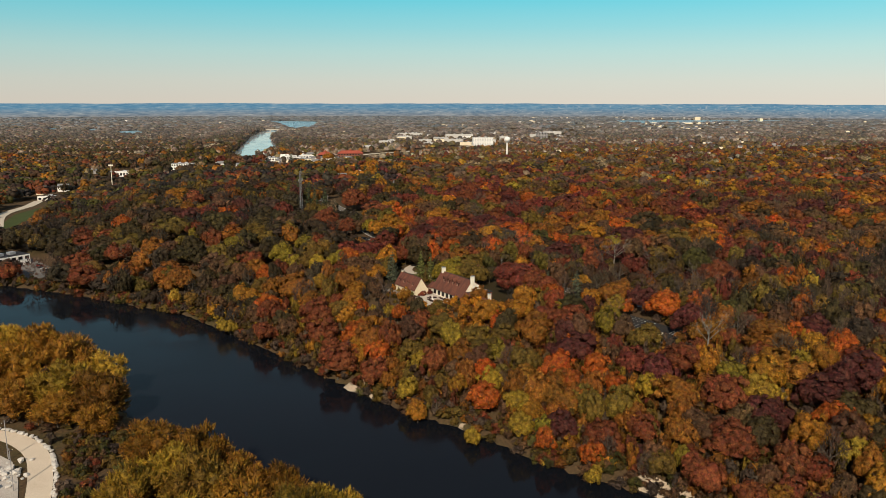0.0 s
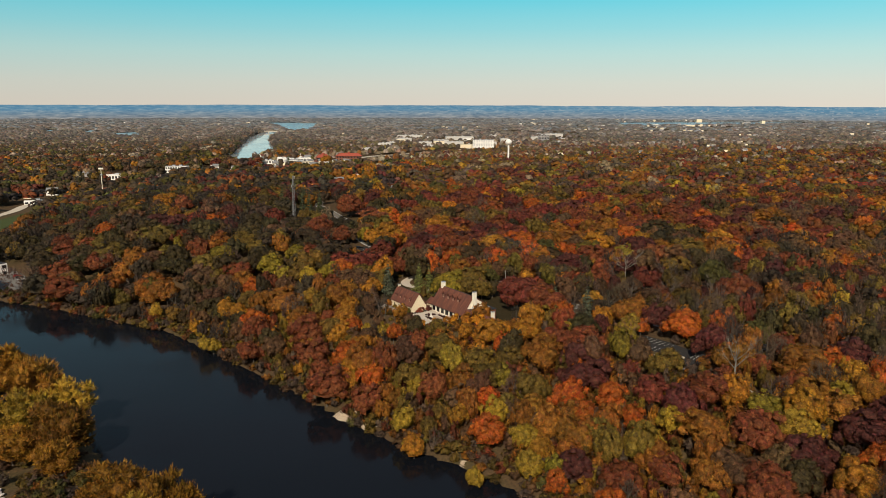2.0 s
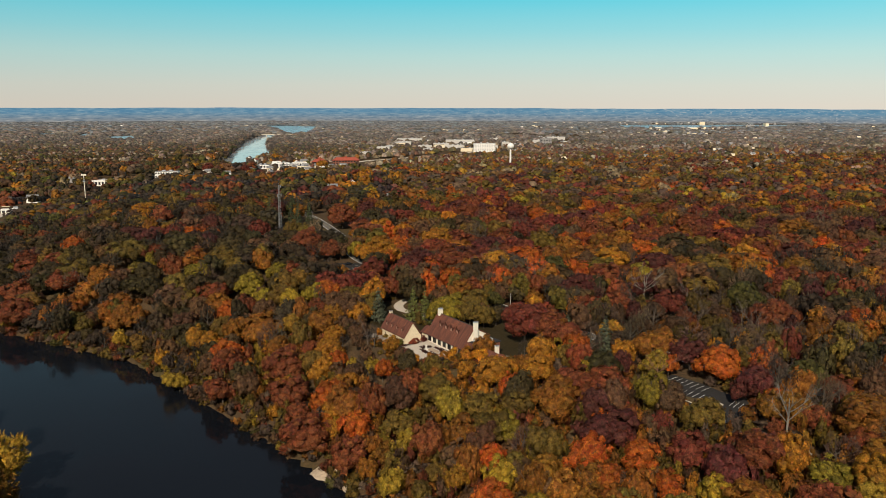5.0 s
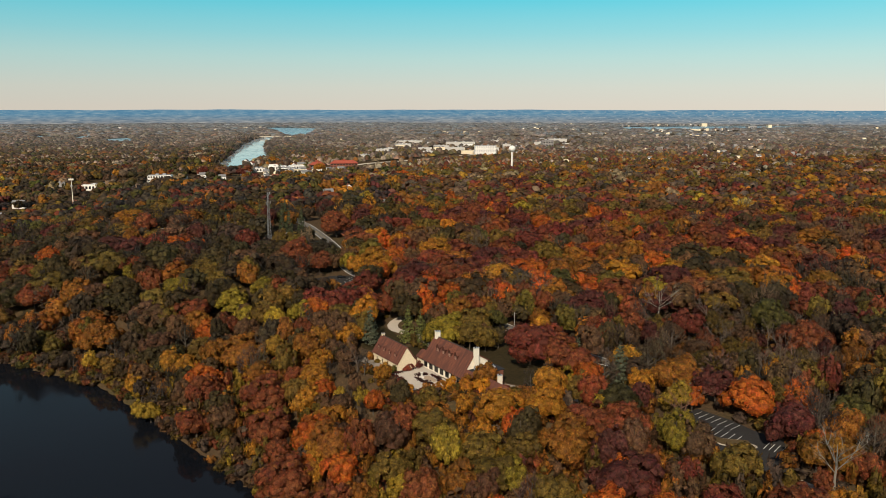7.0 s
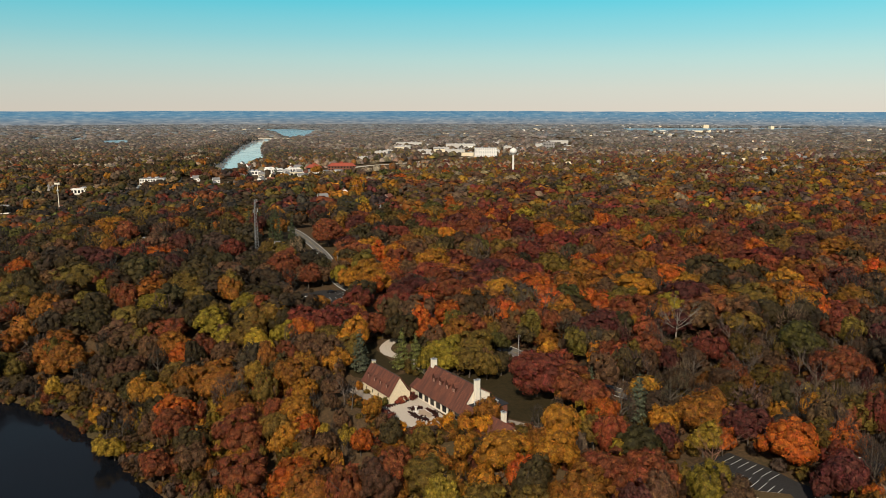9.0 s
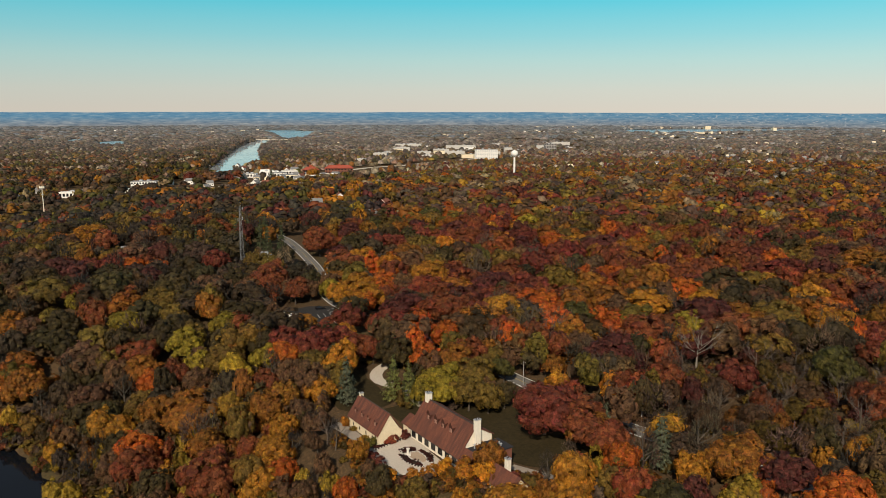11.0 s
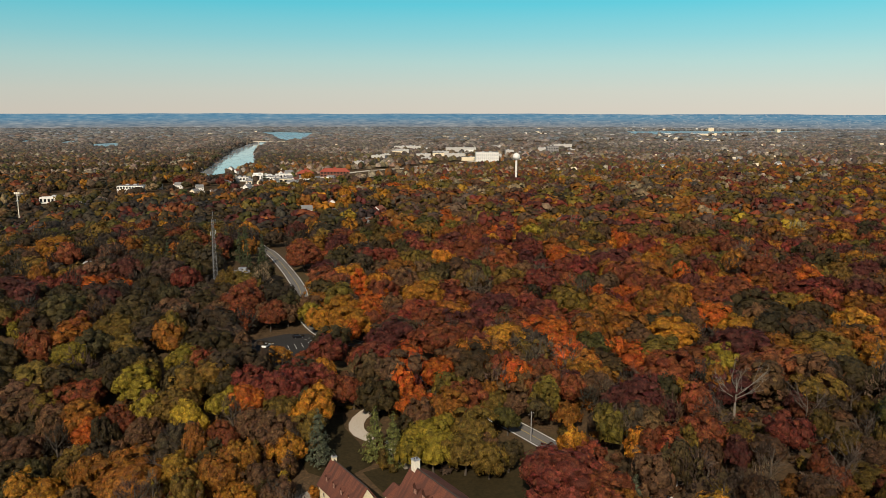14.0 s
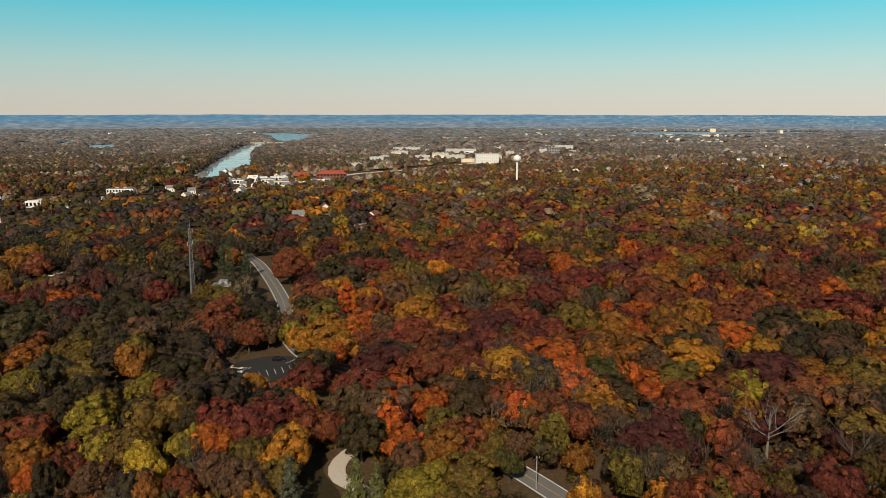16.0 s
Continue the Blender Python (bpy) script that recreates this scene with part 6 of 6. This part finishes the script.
def hip_hall(x, y, w, d, h, turn):
    top = thing("college_hall", "brick hall with a long red tile roof", "building", (x, y, hz(x, y) - 0.3), turn)
    part("wall", block(-w / 2, -d / 2, 0, w / 2, d / 2, h), M_BRICK, top)
    bm = bmesh.new()
    a = [bm.verts.new(p) for p in ((-w / 2 - 1, -d / 2 - 1, h), (w / 2 + 1, -d / 2 - 1, h), (w / 2 + 1, d / 2 + 1, h), (-w / 2 - 1, d / 2 + 1, h))]
    b = [bm.verts.new(p) for p in ((-w / 2 + d * 0.4, 0, h + 5), (w / 2 - d * 0.4, 0, h + 5))]
    for f in ((a[0], a[1], b[1], b[0]), (a[1], a[2], b[1]), (a[2], a[3], b[0], b[1]), (a[3], a[0], b[0]), (a[3], a[2], a[1], a[0])):
        bm.faces.new(f)
    part("roof", bm, M_REDROOF, top, "red tile hip roof")
    part("cupola", block(-2, -2, h + 3, 2, 2, h + 7, 0.3), M_REDROOF, top)
    for s in range(2):
        for k in range(9):
            q = -w / 2 + (k + 0.5) * w / 9
            part("window", block(q - 1.2, -d / 2 - 0.06, 1.2 + s * h / 2, q + 1.2, -d / 2 + 0.1, 3.4 + s * h / 2), M_GLASS, top)


hip_hall(-172, 1425, 46, 16, 8.5, 6)
hip_hall(-214, 1395, 24, 14, 8, 20)

for x, y, w, h in SHEDS:
    flat_building("warehouse", "long pale flat-roofed warehouse", x, y, w * 0.66, 26, h, random.uniform(-4, 4), M_PALEROOF, M_PALEROOF, 1, 0)
for k in range(30):
    x, y = random.uniform(-150, 380), random.uniform(1760, 2500)
    if inside(x, y, MALL):
        flat_building("store", "white flat-roofed store beside the highway", x, y, random.uniform(16, 44), random.uniform(16, 30), random.uniform(5, 8.5), random.uniform(-8, 8), random.choice((M_PALEROOF, M_WHITE, M_CREAM)), random.choice((M_PALEROOF, M_PALEROOF, M_GREYROOF)), 1, 0)
WORKS = [(953, 3560, 110, 12), (1100, 3540, 120, 12), (1640, 4030, 34, 26), (2180, 4640, 140, 15), (2240, 4440, 130, 14), (1640, 3850, 60, 11), (1300, 3600, 108, 11), (1560, 4050, 90, 12), (1505, 2666, 60, 16), (698, 3430, 75, 10), (2400, 4500, 130, 12), (1400, 4300, 60, 28), (1440, 4310, 50, 20)]
for x, y, w, h in WORKS:
    flat_building("works", "distant pale industrial building", x, y, w * 0.5, 30, h * 0.6, random.uniform(-4, 4), random.choice((M_GREYWALL, M_CREAM)), random.choice((M_WHITE, M_GREYROOF)), 1, 0)


def far_roofs():
    """Small pitched and flat blocks of the far suburbs."""
    r = np.random.default_rng(5)
    v, f, idx = [], [], []
    for x, y in FAR_HOMES:
        s = r.uniform(0.7, 1.1) * (1 + y / 8000)
        w, d, h = r.uniform(5, 10) * s, 7 * s, r.uniform(3.5, 6) * s
        a, q = r.uniform(-0.5, 0.5), len(v)
        z, up = hz(x, y) - 0.3, (r.uniform(2, 4) if r.uniform() < 0.55 else 0.2)
        for px, py, pz in ((-1, -1, 0), (1, -1, 0), (1, 1, 0), (-1, 1, 0), (-1, -1, h), (1, -1, h), (1, 1, h), (-1, 1, h), (-1, 0, h + up), (1, 0, h + up)):
            ux, uy = px * w / 2, py * d / 2
            v.append((x + ux * math.cos(a) - uy * math.sin(a), y + ux * math.sin(a) + uy * math.cos(a), z + pz))
        f += [(q, q + 1, q + 5, q + 4), (q + 1, q + 2, q + 6, q + 9, q + 5), (q + 2, q + 3, q + 7, q + 6), (q + 3, q, q + 4, q + 8, q + 7), (q + 4, q + 5, q + 9, q + 8), (q + 6, q + 7, q + 8, q + 9)]
        m, k = int(r.choice(4, p=(0.06, 0.24, 0.35, 0.35))), int(r.choice((1, 3, 3, 4, 4, 4)))
        idx += [m] * 4 + [k] * 2
    return mesh_from("far_suburb", v, f, [M_WHITE, M_CREAM, M_GREYWALL, M_GREYWALL, M_GREYROOF], idx)


tagged(new("far_suburb", far_roofs()), "scattered pale roofs of distant suburbs among trees", "houses", kind="stuff")
for x, y, w, h in SHOPS:
    flat_building("shop", "low pale flat-roofed shop in the town", x, y, w, h, random.uniform(5, 7), random.uniform(0, 25), random.choice((M_WHITE, M_CREAM)), random.choice((M_WHITE, M_GREYROOF)), 1, 5)

for i, (x, y) in enumerate(HOMES):
    small_house(x, y, random.uniform(9, 12), random.uniform(7, 8.5), random.uniform(4.5, 5.8), random.choice((0, 20, 70, 95)) + random.uniform(-8, 8), M_WHITE if i % 4 else M_CREAM, random.choice((M_GREYROOF, M_GREYROOF, M_SHINGLE)), "white timber house with a pitched roof")
for k in range(60):
    x, y = random.uniform(-500, -70), random.uniform(1020, 1600)
    if any(inside(x, y, o) for o in TOWNS) and not line_near(x, y, LOW_ROAD, 16) and not inside(x, y, UPRIVER):
        small_house(x, y, random.uniform(9, 16), random.uniform(7, 10), random.uniform(4, 6), random.uniform(0, 180), random.choice((M_WHITE, M_WHITE, M_CREAM, M_GREYWALL)), random.choice((M_GREYROOF, M_WHITE, M_GREYROOF, M_SHINGLE)), "pale house on a town street")


def water_tower(x, y, h):
    z = hz(x, y)
    top = thing("water_tower", "white spheroid water tower on a slim stem", "water tower", (x, y, z - 0.3))
    part("stem", tube(bmesh.new(), [(0, 0, 0), (0, 0, 4), (0, 0, h - 8), (0, 0, h - 5)], [3.4, 1.5, 1.4, 2.4], 16), M_WHITE, top)
    bm = bmesh.new()
    bmesh.ops.create_uvsphere(bm, u_segments=24, v_segments=14, radius=5.2, matrix=Matrix.Translation((0, 0, h - 3)) @ Matrix.Diagonal((1, 1, 0.92, 1)))
    part("tank", bm, M_WHITE, top)
    part("hatch", tube(bmesh.new(), [(0, 0, h + 1.6), (0, 0, h + 2.6)], [0.9, 0.7], 10), M_STEEL, top)


water_tower(104, 1265, 45)


M_MAST = surface("weathered_steel", (0.14, 0.14, 0.145), (0.26, 0.26, 0.265), 0.5, 5, 0.6, 0.4, 0.1, 0.01, 0.4)


def lattice_mast(x, y, h):
    top = thing("radio_mast", "grey steel lattice radio mast above the trees", "mast", (x, y, hz(x, y) - 0.2))
    r0, r1, n = 1.5, 0.5, 20
    cor = lambda k, t: Vector((math.cos(k * math.tau / 3 + 0.5), math.sin(k * math.tau / 3 + 0.5), 0)) * (r0 + (r1 - r0) * t) + Vector((0, 0, h * t))
    for k in range(3):
        part("leg", tube(bmesh.new(), [cor(k, 0), cor(k, 0.5), cor(k, 1)], [0.12, 0.1, 0.08], 5), M_MAST, top)
    for i in range(n):
        a, b = i / n, (i + 1) / n
        for k in range(3):
            for p, q in ((cor(k, a), cor((k + 1) % 3, b)), (cor((k + 1) % 3, a), cor(k, b)), (cor(k, b), cor((k + 1) % 3, b))):
                part("brace", tube(bmesh.new(), [p, q], [0.045, 0.045], 4), M_MAST, top)
    for z, s in ((h * 0.8, 1), (h * 0.78, -1), (h * 0.95, 1)):
        part("panel_antenna", block(s * 1.2, -0.25, z, s * 1.2 + 0.25, 0.25, z + 1.8, 0.05), M_STEEL, top, "grey panel antenna")
    part("whip", tube(bmesh.new(), [(0.3, 0, h), (0.3, 0, h + 3.5)], [0.05, 0.03], 5), M_STEEL, top)


lattice_mast(-102, 546, 35)


def flood_light(x, y, h):
    top = thing("floodlight_pole", "tall pale floodlight pole with a lamp cluster", "lamp post", (x, y, hz(x, y) - 0.2))
    part("pole", tube(bmesh.new(), [(0, 0, 0), (0, 0, h)], [0.5, 0.32], 8), M_TRIM, top)
    for k in (-1, 0, 1):
        part("lamp_head", block(k * 1.8 - 0.8, -0.6, h - 0.6, k * 1.8 + 0.8, 0.6, h + 1.2, 0.1), M_TRIM, top)
    part("platform", tube(bmesh.new(), [(0, 0, h - 7), (0, 0, h - 6)], [1.4, 1.4], 8), M_STEEL, top)


flood_light(-383, 885, 30)


def utility_pole(x, y, h, turn, label):
    top = thing("utility_pole", label, "utility pole", (x, y, hz(x, y) - 0.2), turn, "utility poles")
    part("pole", tube(bmesh.new(), [(0, 0, 0), (0, 0, h)], [0.17, 0.12], 6), M_GREYWALL, top)
    part("crossarm", block(-1.1, -0.07, h - 0.9, 1.1, 0.07, h - 0.72), M_DARKTRIM, top)
    for k in (-0.9, 0, 0.9):
        part("insulator", tube(bmesh.new(), [(k, 0, h - 0.72), (k, 0, h - 0.5)], [0.06, 0.04], 6), M_TRIM, top)


for x, y, h in ((30.5, 391, 9), (-30, 492, 10), (-53, 520, 10), (-92, 606, 10), (-118, 660, 10), (62, 362, 9), (2, 428, 9), (-118, 700, 10)):
    utility_pole(x, y, h, 40, "grey wooden utility pole by the park road")
for x, y, h in ((-131, 215, 13), (-119, 196, 13)):
    utility_pole(x, y, h, 60, "dark wooden pole beside the haul road")


def bridge():
    top = thing("bridge", "low pale road bridge across the far river", "bridge", (-592, 2650, LOW_Z), 8)
    part("deck", block(-90, -5, 5.0, 90, 5, 6.4, 0.1), M_CONCRETE, top)
    for k in range(7):
        part("pier", block(-75 + k * 25 - 1.2, -4, -2, -75 + k * 25 + 1.2, 4, 5.0), M_CONCRETE, top)
    for s in (-1, 1):
        part("parapet", block(-90, s * 5 - 0.3, 6.4, 90, s * 5 + 0.3, 7.4), M_CONCRETE, top)


bridge()


def dome_hall():
    top = thing("glass_dome", "blue-grey ridged dome on the far plain", "dome", (-1745, 4745, LOW_Z - 4))
    bm = bmesh.new()
    tube(bm, [(0, 0, 0), (0, 0, 10), (0, 0, 22), (0, 0, 36)], [46, 36, 18, 2], 8)
    m, n, l, b = material("blue_glass_roof", 0.35, 0.5)
    b.inputs["Base Color"].default_value = (0.13, 0.2, 0.24, 1)
    part("shell", bm, m, top)


dome_hall()

# ---- marks, cars and kerbs ----
def offset_line(pts, off):
    P = np.array(pts, float)
    t = np.gradient(P, axis=0)
    t /= np.linalg.norm(t, axis=1)[:, None]
    return [tuple(q) for q in P + np.stack([-t[:, 1], t[:, 0]], 1) * off]


for off, w in ((3.1, 0.28), (-3.1, 0.28)):
    ribbon("edge_line", offset_line(PARK_ROAD, off), w, M_LINE, "white edge line of the park road", "road marking", 0.3)
ribbon("centre_line", PARK_ROAD, 0.16, surface("yellow_line_paint", (0.4, 0.28, 0.05), (0.55, 0.4, 0.08), 1, 10, 0.7, 0.3, 0.1, 0.01), "faded yellow centre line of the road", "road marking", 0.3)


def stall_lines(name, start, step, count, vec, length):
    sx, sy = start
    for k in range(count):
        x, y = sx + step[0] * k, sy + step[1] * k
        ribbon(name, [(x, y), (x + vec[0] * length / 2, y + vec[1] * length / 2), (x + vec[0] * length, y + vec[1] * length)], 0.13, M_LINE, "white parking stall line", "road marking", 0.36, 2)


stall_lines("stall_line", (-52.0, 452.5), (2.35, 1.2), 7, (-0.35, 0.94), 5.2)
stall_lines("stall_line", (-58.0, 462.5), (2.35, 1.2), 8, (-0.35, 0.94), 5.2)
stall_lines("stall_line", (-67.0, 452.5), (2.6, 0.0), 6, (0.0, 1.0), 5.0)
stall_lines("stall_line", (-47.5, 476.5), (2.2, -1.6), 5, (0.6, 0.8), 4.8)
stall_lines("stall_line", (78.9, 309.6), (1.25, -1.65), 7, (-0.80, -0.60), 4.6)
stall_lines("stall_line", (74.3, 296.5), (1.34, -1.40), 6, (0.72, 0.69), 4.4)
stall_lines("stall_line", (90.1, 288.4), (1.03, -0.93), 4, (-0.67, -0.74), 4.6)
stall_lines("stall_line", (63.7, 297.2), (-0.57, -2.00), 4, (0.96, -0.27), 4.6)


def island(name, outline, mat, label):
    top = thing(name, label, "traffic island", (0, 0, hz(*outline[0]) + 0.3))
    part("kerb", prism(bmesh.new(), outline, -0.2, 0.14), M_CONCRETE, top)
    cx, cy = sum(p[0] for p in outline) / len(outline), sum(p[1] for p in outline) / len(outline)
    part("turf", prism(bmesh.new(), [(cx + (x - cx) * 0.86, cy + (y - cy) * 0.86) for x, y in outline], 0, 0.2), mat, top)


island("traffic_island", [(71.2, 294.8), (76.9, 287.5), (83.4, 283.7), (85.9, 285.9), (85.9, 290.1), (78.3, 291.6), (71.7, 297.3)], M_DRYGRASS, "long kerbed island of dry grass in the car park")
island("traffic_island", [(-66, 474), (-60, 472), (-56, 476), (-58, 480), (-66, 479)], M_LAWN, "kerbed leaf-strewn island at the car park edge")


def car(x, y, turn, tone, label):
    m, n, l, b = material("car_paint", 0.25, 0.5)
    b.inputs["Base Color"].default_value = (*tone, 1)
    b.inputs["Coat Weight"].default_value = 0.5
    top = thing("car", label, "car", (x, y, hz(x, y) + 0.3), turn, "parked cars")
    bm = bmesh.new()
    prof = [(-2.25, 0.35), (2.2, 0.35), (2.25, 0.75), (1.2, 0.95), (-2.1, 1.0), (-2.25, 0.8)]
    a, c = [bm.verts.new((p, -0.88, z)) for p, z in prof], [bm.verts.new((p, 0.88, z)) for p, z in prof]
    bm.faces.new(a[::-1]), bm.faces.new(c)
    for i in range(6):
        bm.faces.new((a[i], a[(i + 1) % 6], c[(i + 1) % 6], c[i]))
    bmesh.ops.recalc_face_normals(bm, faces=bm.faces[:])
    part("body", bm, m, top)
    bm = bmesh.new()
    lo, hi = [(-1.9, -0.8), (0.95, -0.8), (0.95, 0.8), (-1.9, 0.8)], [(-1.4, -0.62), (0.2, -0.62), (0.2, 0.62), (-1.4, 0.62)]
    a, c = [bm.verts.new((*p, 0.95)) for p in lo], [bm.verts.new((*p, 1.46)) for p in hi]
    for i in range(4):
        bm.faces.new((a[i], a[(i + 1) % 4], c[(i + 1) % 4], c[i]))
    bm.faces.new(c)
    part("windows", bm, M_GLASS, top)
    part("roof", block(-1.42, -0.64, 1.45, 0.22, 0.64, 1.52, 0.02), m, top)
    for sx in (-1.4, 1.4):
        for sy in (-0.82, 0.82):
            w = part("wheel", tube(bmesh.new(), [(sx, sy - 0.1, 0.33), (sx, sy + 0.1, 0.33)], [0.33, 0.33], 12), M_BLACKROOF, top)
            part("rim", tube(bmesh.new(), [(sx, sy - 0.11, 0.33), (sx, sy + 0.11, 0.33)], [0.18, 0.18], 8), M_STEEL, w)
    for sy in (-0.6, 0.6):
        part("headlight", block(2.18, sy - 0.2, 0.62, 2.27, sy + 0.2, 0.76, 0.02), M_TRIM, top)


car(-60.8, 470.3, 80, (0.75, 0.75, 0.74), "white parked car on the asphalt")
car(-50.3, 479.4, 20, (0.01, 0.01, 0.012), "black parked car at the island")
car(-40.8, 453.2, 60, (0.012, 0.012, 0.014), "black parked car in a marked stall")
car(22.5, 402.0, 128, (0.012, 0.012, 0.015), "black car on the park road")
car(38.5, 330.5, -40, (0.01, 0.01, 0.012), "black car parked on the service drive")
for k in range(5):
    car(-246 - 3.6 * k, 467 + 4.2 * k, 40, random.choice(((0.5, 0.5, 0.5), (0.02, 0.02, 0.03), (0.3, 0.02, 0.02))), "parked car beside the riverside hall")

patch("riverside_lot", [(-262, 452), (-244, 458), (-250, 478), (-276, 505), (-296, 520), (-304, 508), (-275, 478)], M_ROAD, "grey parking strip by the riverside hall", "car park", 0.3)


# ---- rocks ----
def rock(seed):
    r = np.random.default_rng(seed)
    bm = bmesh.new()
    bmesh.ops.create_icosphere(bm, subdivisions=1, radius=0.5)
    for v in bm.verts:
        v.co *= float(r.uniform(0.75, 1.2))
        v.co.z *= 0.7
    me = bpy.data.meshes.new("boulder")
    bm.to_mesh(me)
    bm.free()
    me.materials.append(M_RIPRAP)
    return me


ROCKS = [rock(i) for i in range(6)]


def boulder(x, y, s, label, up=0.0):
    ob = new("boulder", ROCKS[random.randrange(6)])
    ob.matrix_world = pose(x, y, hz(x, y) + 0.25 * s + up, random.uniform(-20, 20), random.uniform(-20, 20), random.uniform(0, 360)) @ Matrix.Diagonal((s * random.uniform(0.8, 1.3), s, s * random.uniform(0.7, 1.1), 1))
    return tagged(ob, label, "boulder", "boulders")


edge = offset_line(SAND_ROAD, 4.2)
for (ax, ay), (bx, by) in zip(edge[1:8], edge[2:8]):
    n = int(math.hypot(bx - ax, by - ay) / 1.7)
    for k in range(n):
        t = (k + random.uniform(-0.2, 0.2)) / n
        boulder(ax + (bx - ax) * t, ay + (by - ay) * t, random.uniform(1.3, 2.3), "pale limestone boulder edging the haul road")
for k in range(42):
    boulder(random.gauss(-127, 3.5), random.gauss(203, 5), random.uniform(0.8, 2.6), "pale quarry boulder in a rubble heap")
patch("spoil_ground", [(-150, 222), (-140, 221), (-129, 213.5), (-121, 202), (-113.5, 188), (-107, 172), (-140, 172), (-156, 200)], surface("pale_spoil", (0.3, 0.25, 0.2), (0.55, 0.5, 0.44), 0.15, 3, 0.95, 0.1, 0.6, 0.1), "pale quarry spoil on the near bank", "quarry ground", 0.22)


def cliff(name, a, b, h, label, seed):
    """A broken limestone face at the water's edge."""
    r = np.random.default_rng(seed)
    a, b = Vector((*a, 0)), Vector((*b, 0))
    n = (b - a).normalized()
    into = Vector((-n.y, n.x, 0))
    cols, rows = 34, 9
    v, f = [], []
    for i in range(cols + 1):
        t = i / cols
        top = h * (0.12 + 0.88 * math.sin(math.pi * t) ** 0.8) * (0.85 + 0.2 * math.sin(t * 17 + seed))
        for j in range(rows + 1):
            k = j / rows
            step = math.floor(k * 4) / 4
            p = a + (b - a) * t + into * (0.2 + 4.2 * (0.5 * k + 0.5 * step) + 0.5 * math.sin(t * 23 + k * 2) + r.uniform(-0.16, 0.16))
            v.append((p.x, p.y, RIVER_Z - 0.3 + top * k + r.uniform(-0.12, 0.12)))
    for i in range(cols):
        for j in range(rows):
            q = i * (rows + 1) + j
            f.append((q, q + rows + 1, q + rows + 2, q + 1))
    return tagged(new(name, mesh_from(name, v, f, M_ROCK)), label, "cliff", kind="structure")


cliff("bank_cliff", (-40, 282), (-22, 268), 5.0, "pale limestone outcrop at the foot of the bluff", 1)
cliff("bank_ledge", (48, 207), (74, 190), 4.6, "low pale limestone ledge along the water", 2)
cliff("bank_ledge_low", (-12, 257), (14, 238), 1.3, "thin pale rock ledge at the waterline", 3)
cliff("bank_ledge_mid", (20, 229), (46, 208), 1.5, "thin pale rock ledge at the waterline", 4)
